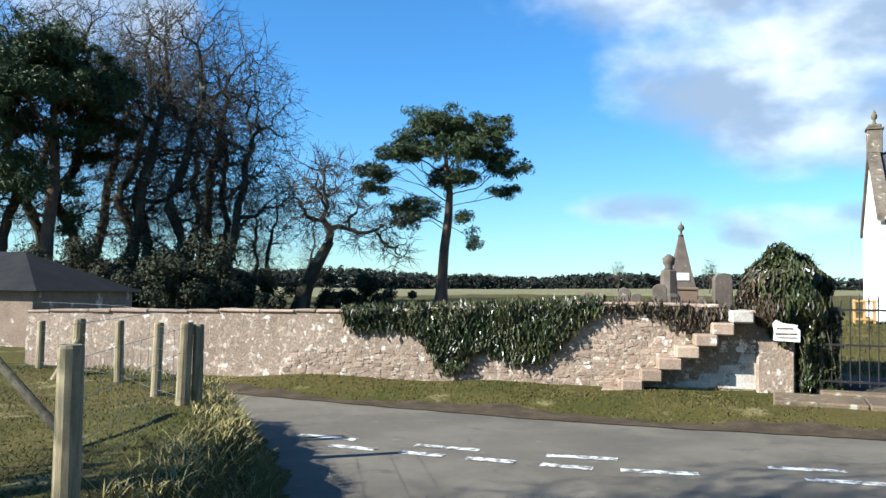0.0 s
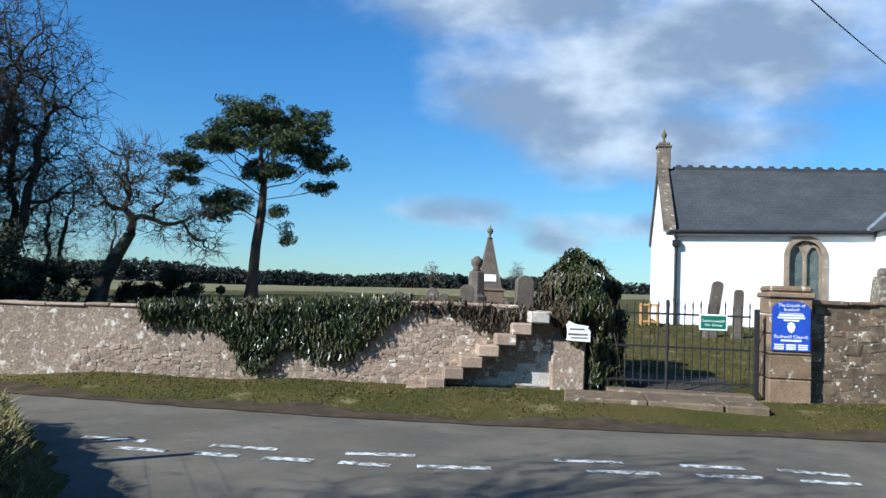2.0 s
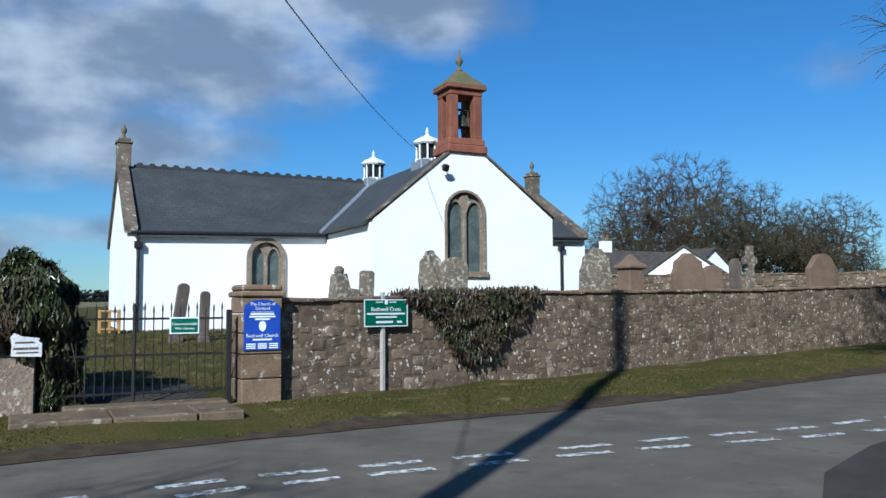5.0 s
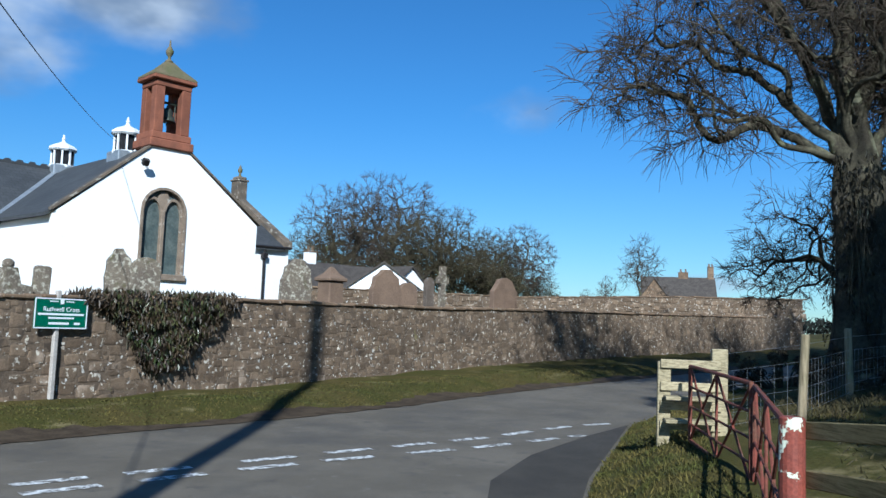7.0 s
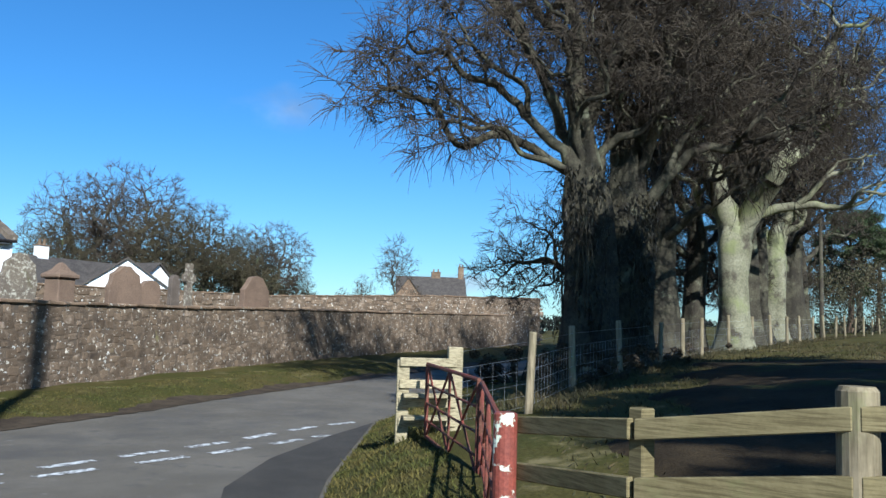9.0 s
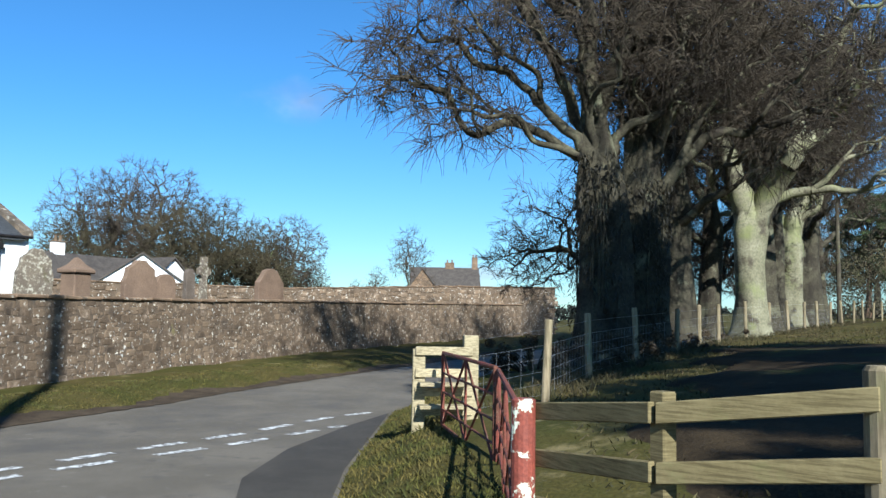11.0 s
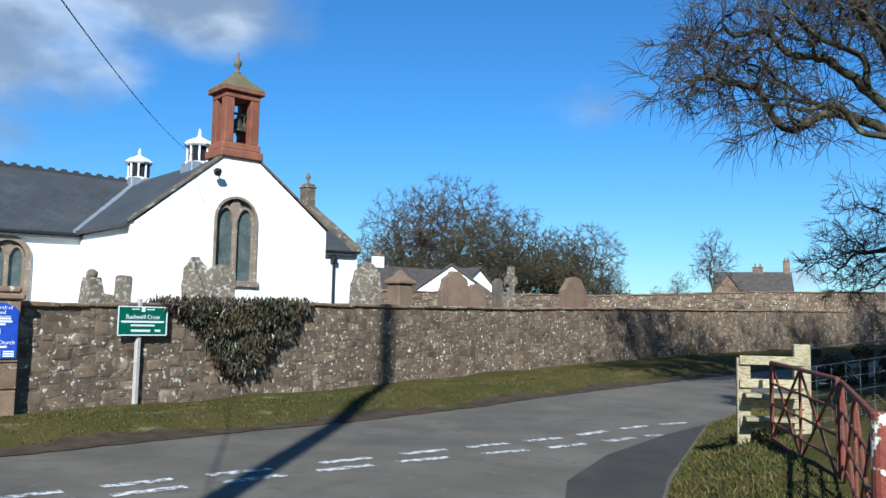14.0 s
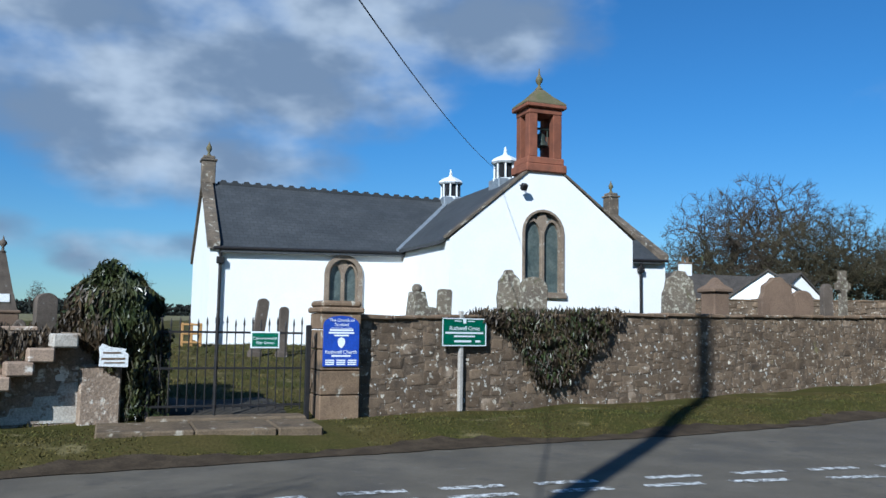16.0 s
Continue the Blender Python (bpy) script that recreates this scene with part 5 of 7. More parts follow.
def strut(name, label, a, b, r, material):
    t = thing(name, label, "fence strut", pose(*a))
    bm = bmesh.new()
    rod(bm, (0, 0, 0), Vector(b) - Vector(a), r, n=10)
    part("shaft", bm, material, t)


strut("fence_strut", "slanting timber strut bracing the corner post", (-5.0, 11.55, 0.35), (-4.72, 11.9, 1.1), 0.05, M["wood"])
strut("fence_strut", "long dark slanting pole of the field fence", (-2.25, 6.75, 0.35), (-4.4, 7.6, 2.05), 0.038, M["bark"])


def wires(name, label, pts, heights, group, stays=0.0, r=0.002):
    t = thing(name, label, "wire fence", group=group)
    for h in heights:
        V, F = tubes([(np.array([(p[0], p[1], p[2] + h) for p in pts]), np.full(len(pts), r), 0)], lambda lv: 4)
        ob = new("wire", quick_mesh("wire", V, F, M["wire"]))
        ob.parent = t
    if stays:
        bm = bmesh.new()
        for a, b in zip(pts, pts[1:]):
            a, b = Vector(a), Vector(b)
            n = max(1, int((b - a).length / stays))
            for k in range(n):
                p = a.lerp(b, k / n)
                rod(bm, p + Vector((0, 0, heights[0])), p + Vector((0, 0, heights[-2])), r * 0.8, n=3)
        ob = part("netting", bm, M["wire"], t)
        tagged(ob, kind="stuff")


wp = [(x, y, gz(x, y)) for x, y, z, r in (WESTP[1], WESTP[3], WESTP[5], WESTP[6], WESTP[7])]
wires("wire_fence", "sagging stock netting on the western posts", wp, (0.08, 0.3, 0.55, 0.8, 0.98), "wire fences", 0.3)
wp = [(x, y, gz(x, y)) for x, y, z, r in (WESTP[0], WESTP[1])]
wires("wire_fence", "stock netting between the corner posts", wp, (0.08, 0.3, 0.55, 0.8, 1.0), "wire fences", 0.3)


def post_and_rail():
    f = thing("rail_fence", "greenish timber post-and-rail fence in rough grass", "fence")
    A, B, C = Vector((6.42, 0.98)), Vector((5.36, 0.34)), Vector((4.78, -0.47))
    rz = {0: 1.30, 1: 1.42, 2: 1.56}

    def plank(p, q, zp, zq, h=0.105, t=0.04, off=0.0):
        bm = bmesh.new()
        d = (q - p)
        n = Vector((d.y, -d.x)).normalized()
        a, b = p + n * (-0.01 if p == A else 0.09), q + n * 0.09
        V = []
        for pt, z in ((a, zp), (b, zq)):
            for o, dz in ((0, 0), (-t, 0), (-t, -h), (0, -h)):
                V.append(bm.verts.new((pt.x + n.x * o, pt.y + n.y * o, z + dz)))
        for k in range(4):
            bm.faces.new((V[k], V[4 + k], V[4 + (k + 1) % 4], V[(k + 1) % 4]))
        bm.faces.new(V[3::-1])
        bm.faces.new(V[4:])
        bmesh.ops.recalc_face_normals(bm, faces=bm.faces[:])
        bmesh.ops.bevel(bm, geom=bm.edges[:], offset=0.006, segments=1, affect="EDGES")
        part("rail", bm, M["rail"], f)
    for dz in (0.0, 0.285, 0.57):
        plank(A, B, rz[0] - dz, rz[1] - dz)
        plank(B, C, rz[1] - dz, rz[2] - dz)
    E = Vector((4.3, -2.2))
    for dz in (0.0, 0.285, 0.57):
        plank(C, E, rz[2] - dz, 1.7 - dz)
    part("post", boxed((0.10, 0.09, 1.47 - gz(*B) + 0.3), pose(B.x, B.y, gz(*B) - 0.3, 0, 0, 35), 0.008), M["rail"], f)
    part("post", boxed((0.10, 0.09, 1.75 - gz(*E) + 0.3), pose(E.x, E.y, gz(*E) - 0.3, 0, 0, 15), 0.008), M["rail"], f)
    bm = bmesh.new()
    h = 1.64 - gz(*C) + 0.3
    lathe(bm, [(0.092, 0), (0.088, h * 0.5), (0.086, h - 0.02), (0.072, h)], 16, pose(C.x, C.y, gz(*C) - 0.3))
    part("strainer_post", bm, M["wood"], f, "thick round timber strainer post")


post_and_rail()


def red_gate():
    g = thing("field_gate", "rusty red tubular steel field gate with diagonal bars, standing ajar", "gate")
    P0, P1, P2 = Vector((6.36, 1.02)), Vector((9.0, 1.25)), Vector((11.45, 2.0))
    post = bmesh.new()
    b = gz(*P0)
    lathe(post, [(0.075, 0), (0.075, 1.33 - b + 0.29), (0.06, 1.33 - b + 0.3)], 16, pose(P0.x, P0.y, b - 0.3))
    part("gate_post", post, M["redpost"], g, "flaking red and white painted steel post")

    def leaf(p, q, zp, zq, h0, h1):
        lf = new("gate_leaf")
        lf.parent = g
        d = q - p

        def pt(f, k):
            top, low = zp + (zq - zp) * f, (zp - h0) + ((zq - h1) - (zp - h0)) * f
            return Vector((p.x + d.x * f, p.y + d.y * f, low + (top - low) * k))
        for k in (0.0, 0.22, 0.46, 0.72, 1.0):
            bm = bmesh.new()
            rod(bm, pt(0, k), pt(1, k), 0.022 if k in (0.0, 1.0) else 0.014, n=8)
            part("bar", bm, M["rust"], lf)
        for f in (0.0, 0.5, 1.0):
            bm = bmesh.new()
            rod(bm, pt(f, 0), pt(f, 1), 0.025 if f != 0.5 else 0.015, n=8)
            part("upright", bm, M["rust"], lf)
        for f0, f1 in ((0, 0.5), (0.5, 0), (0.5, 1), (1, 0.5)):
            bm = bmesh.new()
            rod(bm, pt(f0, 0), pt(f1, 1), 0.014, n=6)
            part("brace", bm, M["rust"], lf)
    leaf(P0 + Vector((0.1, 0.05)), P1, 1.30, 1.35, 0.95, 0.92)
    leaf(P1 + Vector((0.06, 0.03)), P2, 1.37, 1.41, 0.92, 0.88)


red_gate()


def timber_stile():
    t = thing("wooden_stile", "pale new timber step stile between two square posts", "stile")
    A, B = Vector((11.9, 2.36)), Vector((12.05, 1.70))
    ga, gb = gz(*A), gz(*B)
    part("post", boxed((0.16, 0.16, 1.44 - ga + 0.2), pose(A.x, A.y, ga - 0.2, 0, 0, 10), 0.01), M["newwood"], t)
    part("post", boxed((0.19, 0.19, 1.62 - gb + 0.2), pose(B.x, B.y, gb - 0.2, 0, 0, 10), 0.01), M["newwood"], t)
    az_ = 90 - math.degrees(math.atan2((B - A).y, (B - A).x))
    c = (A + B) / 2
    for k, z in enumerate((1.36, 1.08, 0.84, 0.60)):
        part("rail", boxed((0.74, 0.05, 0.11), on_plan(c.x - 0.1, c.y, z, az_), 0.006), M["newwood"], t)
    for z in (0.7, 0.98):
        part("tread", boxed((0.6, 0.28, 0.045), on_plan(c.x - 0.25, c.y, z, az_), 0.006), M["newwood"], t)


timber_stile()

EASTP = [(13.0, 0.72), (16.1, -0.15), (19.2, -1.4), (22.0, -2.7), (24.2, -3.7), (26.4, -4.7), (28.4, -6.0), (30.4, -7.3), (32.6, -8.6), (34.9, -9.9), (37.3, -11.2), (39.8, -12.6), (42.5, -14.1), (45.4, -15.7), (48.5, -17.4), (51.8, -19.2), (55.2, -21.1), (59, -23.2), (63, -25.4), (67.2, -27.7), (71.6, -30.1), (76, -32.6), (81, -35.3), (86, -38.0), (92, -41.2), (98, -44.5)]
for k, (x, y) in enumerate(EASTP):
    rr = random.Random(k + 40)
    round_post("fence_post", "pale weathered round fence post in rough grass", x, y, gz(x, y) + rr.uniform(1.08, 1.22), 0.06, "posts of the eastern wire fence", M["wood"], (rr.uniform(-3, 3), rr.uniform(-2, 2)))
wires("wire_fence", "galvanised stock netting along the eastern posts", [(12.05, 1.7, gz(12.05, 1.7))] + [(x, y, gz(x, y)) for x, y in EASTP[:12]], (0.1, 0.25, 0.42, 0.6, 0.78, 1.0), "wire fences", 0.2)


# ---------------------------------------------------------------- pole and cable
def pole_and_cable():
    p = thing("utility_pole", "tall dark timber utility pole behind the road", "utility pole", pose(-3.5, 2.42, 0.2))
    bm = bmesh.new()
    rod(bm, (0, 0, -0.3), (0, 0, POLE_H), 0.19, 0.165, n=14)
    part("shaft", bm, M["bark"], p)
    t = thing("overhead_cable", "single black cable sagging to the church roof", "cable")
    a, b = Vector((-3.6, 2.3, 7.15)), CHM @ Vector((10.30, -2.0, 7.45))
    cu = bmesh.new()
    prev = None
    for k in range(25):
        f = k / 24
        q = a.lerp(b, f) + Vector((0, 0, -0.9 * 4 * f * (1 - f)))
        if prev is not None:
            rod(cu, prev, q, 0.015 - 0.009 * f, n=6)
        prev = q
    part("cable", cu, M["cable"], t)


POLE_H = 18.0
pole_and_cable()


# ---------------------------------------------------------------- buildings farther off
def shed():
    x, y = -9.4, 20.2
    s = thing("outbuilding", "low stone outbuilding with dark hipped slate roof", "shed", on_plan(x, y, 0.0, -80))
    # x runs away to the west along the sunlit front, -y... the flank runs north
    Lx, Ly, e = 5.2, 4.4, 1.72
    part("wall", boxed((Lx, Ly, e + 0.3), pose(Lx / 2, -Ly / 2, -0.3), 0.02), M["pink"], s)
    bm = bmesh.new()
    o = 0.22
    base = [(-o, o, e), (Lx + o, o, e), (Lx + o, -Ly - o, e), (-o, -Ly - o, e)]
    rz = 2.75
    r0, r1 = (1.9, -Ly / 2, rz), (Lx - 1.9, -Ly / 2, rz)
    V = [bm.verts.new(p) for p in base + [r0, r1]]
    for f in ((0, 1, 5, 4), (1, 2, 5), (2, 3, 4, 5), (3, 0, 4), (3, 2, 1, 0)):
        bm.faces.new([V[k] for k in f])
    bmesh.ops.recalc_face_normals(bm, faces=bm.faces[:])
    part("roof", bm, M["tar"], s)


shed()


def gable_house(name, label, m, L, Wd, e, r, wallm, chims, windows=()):
    h = thing(name, label, "house", m)
    bm = bmesh.new()
    o = [(0, -1.5), (Wd, -1.5), (Wd, e), (Wd / 2, r - 0.12), (0, e)]
    a = [bm.verts.new((0, y, z)) for y, z in o]
    b = [bm.verts.new((L, y, z)) for y, z in o]
    bm.faces.new(a)
    bm.faces.new(list(reversed(b)))
    for k in range(5):
        bm.faces.new((a[k], b[k], b[(k + 1) % 5], a[(k + 1) % 5]))
    bmesh.ops.recalc_face_normals(bm, faces=bm.faces[:])
    part("wall", bm, wallm, h)
    for y0, y1 in ((-0.3, Wd / 2), (Wd + 0.3, Wd / 2)):
        bm = bmesh.new()
        zs = e - 0.3 * (r - e) / (Wd / 2)
        quad_solid(bm, [(-0.2, y0, zs), (L + 0.2, y0, zs), (L + 0.2, y1, r), (-0.2, y1, r)], (0, 0, 0.12))
        bmesh.ops.recalc_face_normals(bm, faces=bm.faces[:])
        part("roof", bm, M["oldslate"], h)
    for x, w, t in chims:
        c = new("chimney")
        c.parent = h
        c.matrix_basis = pose(x, Wd / 2, r - 0.3)
        part("stack", boxed((w, 0.6, t + 0.3), None, 0.02), wallm, c)
        part("chimney_cap", boxed((w + 0.12, 0.72, 0.1), pose(0, 0, t + 0.3), 0.02), M["sand"], c)
        for k in range(2):
            bm = bmesh.new()
            lathe(bm, [(0.12, 0), (0.10, 0.4), (0.13, 0.42)], 8, pose((k - 0.5) * w * 0.5, 0, t + 0.4))
            part("chimney_pot", bm, M["sand"], c)
    for x, z, w, t in windows:
        wn = new("window")
        wn.parent = h
        part("window_frame", boxed((w + 0.16, 0.08, t + 0.16), pose(x, -0.02, z - 0.08)), M["whitepaint"], wn)
        part("pane", boxed((w, 0.02, t), pose(x, -0.07, z)), M["glass"], wn)
    return h


gb = gz(56, 31)
gable_house("cottage", "white cottage with dark brownish slate roof beyond the churchyard", on_plan(52.5, 32.2, gb, 112), 12, 6.0, 2.2, 4.1, M["white"], [(3.4, 0.8, 0.7)], [(2, 0.9, 0.8, 1.0), (7, 0.9, 0.8, 1.0)])
gable_house("cottage_wing", "white gabled wing of the far cottage", on_plan(59.6, 24.8, gb, 22), 8, 4.2, 2.2, 3.9, M["white"], [], [])
gable_house("white_cottage", "white gabled front of the far cottage with dark slate roof", on_plan(52.7, 22.6, gb, 65), 6, 5.2, 1.9, 3.75, M["white"], [], [])
gb = gz(118, 12)
gable_house("farmhouse", "distant stone farmhouse with gables and tall chimneys", on_plan(116, 16.5, gb, 172), 9.5, 7, 4.2, 6.9, M["sand"], [(5.5, 1.3, 0.6), (9.1, 0.8, 1.4)], [(2, 1.0, 1.0, 1.6), (6, 1.0, 1.0, 1.6)])
gable_house("farmhouse_porch", "gabled stone front of the distant farmhouse", on_plan(113.5, 12.9, gb, 82), 3.5, 3.4, 4.0, 6.3, M["sand"], [], [])


# ---------------------------------------------------------------- trees
def unit(v):
    return v / (np.linalg.norm(v) + 1e-9)


def unit_rows(v):
    return v / (np.linalg.norm(v, axis=1, keepdims=True) + 1e-9)


def crown_tips(rng, lobes, n):
    """Twig ends inside a crown of ellipsoid lobes (x, y, z, rx, ry, rz), as one array a lobe."""
    w = np.array([(a * b * c) ** 0.75 for *_, a, b, c in lobes])
    res = []
    for (x, y, z, a, b, c), k in zip(lobes, np.maximum(3, (n * w / w.sum()).astype(int))):
        D = unit_rows(rng.normal(0, 1, (k, 3)))
        res.append(np.array([x, y, z]) + D * np.array([a, b, c]) * rng.random((k, 1)) ** 0.42 * (1 + 0.05 * np.sin(D[:, :1] * 7 + D[:, 2:] * 5)))
    return res


def halves(rng, T, e):
    """Parts the twig ends by their direction from a fork."""
    D = unit_rows(T - e) + 0.15 * (T - T.mean(0)) / (T.std() + 1e-6)
    a = D[rng.integers(len(D))]
    b = D[np.argmax(((D - a) ** 2).sum(1))]
    for _ in range(4):
        s = ((D - a) ** 2).sum(1) <= ((D - b) ** 2).sum(1)
        if s.all() or not s.any():
            break
        a, b = D[s].mean(0), D[~s].mean(0)
    if s.all() or not s.any():
        s = np.arange(len(T)) < len(T) // 2
    return T[s], T[~s]


def spread(rng, out, p, d, tips, s):
    """Forks a limb again and again until each twig end is reached; s: tip radius, power, wander, lift, twigs, twig length, droop."""
    rt, pw, wander, lift, twigs, tl, droop = s
    q = np.linspace(0, 1, 5)[:, None]
    todo = [(np.array(p, float), unit(np.array(d, float)), tips)]
    while todo:
        p, d, T = todo.pop()
        n = len(T)
        r = rt * n ** pw
        v = T.mean(0) - p
        if n == 1:
            L = np.linalg.norm(v)
            e = T[0]
        else:
            L = np.linalg.norm(v) * (rng.uniform(0.26, 0.48) if n > 5 else 0.5)
            e = p + unit(unit(v) + rng.normal(0, wander, 3) + np.array([0, 0, lift])) * L
        c = p + unit(d + rng.normal(0, wander, 3) * 0.6) * L * 0.5
        pts = (1 - q) ** 2 * p + 2 * q * (1 - q) * c + q * q * e
        pts[1:4] += rng.normal(0, wander * 0.16 * L, (3, 3))
        heavy = r > rt * 3.2
        rr = np.linspace(r, r * (0.84 if n > 1 else 0.5), 5)
        if heavy:
            out.append((pts, rr, 1 if r > rt * 12 else 2))
        else:
            out.append((pts[::2], rr[::2], 3))
        d2 = unit(e - c)
        if n > 1:
            for h in halves(rng, T, e):
                todo.append((e, d2, h))
        if n == 1:
            for k in range(twigs):
                f = rng.uniform(0.15, 1.0) * 3.999
                i = int(f)
                b = pts[i] + (pts[i + 1] - pts[i]) * (f - i)
                w = unit(unit(pts[-1] - pts[0]) + rng.normal(0, 0.55, 3) + np.array([0, 0, lift]))
                g = tl * rng.uniform(0.5, 1.3)
                m = b + w * g * 0.5
                w2 = unit(w + rng.normal(0, 0.2, 3) - np.array([0, 0, droop]))
                if droop > 0:
                    out.append((np.array([b, m, m + w2 * g * 0.5]), np.array([rt, rt * 0.8, rt * 0.45]), 4))
                else:
                    out.append((np.array([b, b + w * g]), np.array([rt, rt * 0.5]), 4))


def bole(pts, radii, seed, lobed=0.12, flare=1.45, n=22):
    """A fluted trunk lofted along its points."""
    rng = np.random.default_rng(seed)
    f = np.linspace(0, len(pts) - 1, (len(pts) - 1) * 5 + 1)
    P = np.stack([np.interp(f, range(len(pts)), np.array(pts, float)[:, k]) for k in range(3)], 1)
    R = np.interp(f, range(len(pts)), radii)
    R *= 1 + (flare - 1) * np.exp(-np.maximum(0, P[:, 2]) / 0.55)
    th = np.arange(n) * 2 * np.pi / n
    a, b, c = rng.uniform(0, 6.28, 3)
    V = []
    for k, (p, r) in enumerate(zip(P, R)):
        g = 1 + lobed * np.sin(3 * th + a + 0.12 * k) + lobed * 0.6 * np.sin(5 * th + b - 0.1 * k) + lobed * 0.35 * np.sin(9 * th + c)
        V.append(np.c_[p[0] + r * g * np.cos(th), p[1] + r * g * np.sin(th), np.full(n, p[2])])
    i = np.arange(len(P) * n).reshape(len(P), n)
    F = np.stack([i[:-1], np.roll(i[:-1], -1, 1), np.roll(i[1:], -1, 1), i[1:]], -1).reshape(-1, 4)
    return np.concatenate(V), F


def crown_tree(seed, trunk, radii, lobes, n, s, bark, limb, twig, attach=None, lobed=0.12, needles=None):
    """Meshes of a tree: trunk along its points, limbs forking to the ends of the crown's lobes, twigs or needles."""
    rng = np.random.default_rng(seed)
    out = []
    trunk = np.array(trunk, float)
    groups = crown_tips(rng, lobes, n)
    if attach is None:
        spread(rng, out, trunk[-1], trunk[-1] - trunk[-2], np.concatenate(groups), s)
    else:
        for T, z in zip(groups, attach):
            p = np.array([np.interp(z, trunk[:, 2], trunk[:, k]) for k in range(3)])
            spread(rng, out, p, unit(T.mean(0) - p) + np.array([0, 0, 0.2]), T, s)
    V, F = bole(trunk, radii, seed, lobed)
    res = [("trunk", quick_mesh("trunk", V, F, bark))]
    for name, bs, mat, sides in (("branching", [b for b in out if b[2] < 3], limb, lambda lv: 8 if lv == 1 else 5), ("twig_mass", [b for b in out if b[2] >= 3], twig, lambda lv: 3)):
        V, F = tubes(bs, sides)
        res.append((name, quick_mesh(name, V, F, mat)))
    if needles:
        C = np.concatenate(groups)
        per, size, leaf = needles
        V, F = clumps(rng, C, rng.uniform(0.7, 1.3, len(C)) * size, per, leaf, 0.62, 1.3, 0.30)
        res.append(("needles", quick_mesh("needles", V, F, M["needles"], False)))
    return res


def plant(meshes, name, label, x, y, scale, turn, group, tilt=0.0, category="tree"):
    t = thing(name, label, category, pose(x, y, gz(x, y) - 0.05, tilt, 0, turn), group=group)
    for n, me in meshes:
        ob = new(n, me)
        ob.parent = t
        ob.scale = (scale, scale, scale)
        if n != "trunk":
            tagged(ob, kind="stuff")
    return t


def clumps(rng, centres, sizes, per, leaf, squash=0.55, long=1.0, wide=0.62):
    """Small leaf quads scattered through flattened clumps; each is an island of its own."""
    C = np.repeat(centres, per, 0)
    S = np.repeat(sizes, per)[:, None]
    n = len(C)
    D = unit_rows(rng.normal(0, 1, (n, 3)))
    P = C + D * S * (rng.random((n, 1)) ** 0.45) * np.array([1, 1, squash])
    N = unit_rows(D + rng.normal(0, 0.6, (n, 3)) + np.array([0, 0, 0.5]))
    return leaf_quads(rng, P, N, leaf, long, None, wide)


def leaf_quads(rng, P, N, leaf, long=1.0, down=None, wide=0.62):
    n = len(P)
    A = unit_rows(np.cross(N, rng.normal(0, 1, (n, 3)) if down is None else down + rng.normal(0, 0.25, (n, 3))))
    B = np.cross(N, A)
    s = leaf * rng.uniform(0.6, 1.3, (n, 1))
    fold = N * s * 0.25
    V = np.stack([P - B * s * long, P + A * s * wide + fold, P + B * s * long, P - A * s * wide + fold], 1).reshape(-1, 3)
    F = np.arange(4 * n).reshape(n, 4)
    return V, F


def polar(a, d, x0=0.3, y0=0.24):
    return x0 + d * math.sin(radians(a)), y0 + d * math.cos(radians(a))


# west grove behind the wall: tall upswept trees
UPSWEPT = (0.011, 0.50, 0.10, 0.10, 3, 0.85, 0.0)
grove = [crown_tree(11, [(0, 0, -0.3), (0.1, 0, 1.0), (0.2, 0.1, 2.0)], [0.26, 0.23, 0.2], [(0.6, 0, 10.3, 2.9, 2.9, 4.2), (0.3, 0, 6.4, 2.6, 2.4, 2.8), (0.2, 0, 3.8, 1.9, 1.8, 1.3)], 560, UPSWEPT, M["darkshadebark"], M["darkshadebark"], M["darktwig"]),
         crown_tree(12, [(0, 0, -0.3), (0.3, 0, 0.9), (0.6, 0.1, 1.7)], [0.24, 0.2, 0.18], [(2.0, 0, 9.6, 2.8, 2.6, 3.8), (2.4, 0, 6.0, 2.6, 2.2, 2.4), (1.2, 0, 3.5, 1.8, 1.8, 1.3)], 540, UPSWEPT, M["darkshadebark"], M["darkshadebark"], M["darktwig"]),
         crown_tree(13, [(0, 0, -0.3), (-0.1, 0, 1.2), (-0.2, 0, 2.6)], [0.2, 0.17, 0.15], [(-0.2, 0, 9.4, 2.2, 2.2, 3.6), (-0.2, 0, 5.4, 1.9, 1.9, 2.4)], 420, UPSWEPT, M["darkshadebark"], M["darkshadebark"], M["darktwig"])]
rg = random.Random(21)
GROVE_AT = [(-24.0, 42, 1.05, 0), (-21.8, 38, 1.0, 1), (-19.8, 41, 1.05, 0), (-17.6, 38, 0.98, 0), (-17.0, 45, 1.15, 1), (-15.6, 38, 0.90, 1), (-14.6, 42, 0.86, 2), (-27.5, 39, 1.05, 2), (-26.0, 46, 1.1, 0), (-30, 41, 1.0, 0), (-12.6, 44, 0.52, 2), (-20.6, 52, 1.25, 0), (-23.6, 54, 1.25, 1), (-28.6, 54, 1.2, 2), (-11.8, 40, 0.46, 0), (-9.0, 52, 0.4, 0), (-33, 44, 1.0, 1), (-16.6, 52, 1.1, 2)]
for k, (a, d, s, i) in enumerate(GROVE_AT):
    plant(grove[i], "bare_tree", "tall leafless deciduous tree in a dense grove", *polar(a, d), s, rg.uniform(-40, 40), "trees of the western grove")
plant(grove[1], "bare_tree", "leafless tree standing west of the junction", -9.5, 2.4, 0.72, 30, "trees of the western grove")
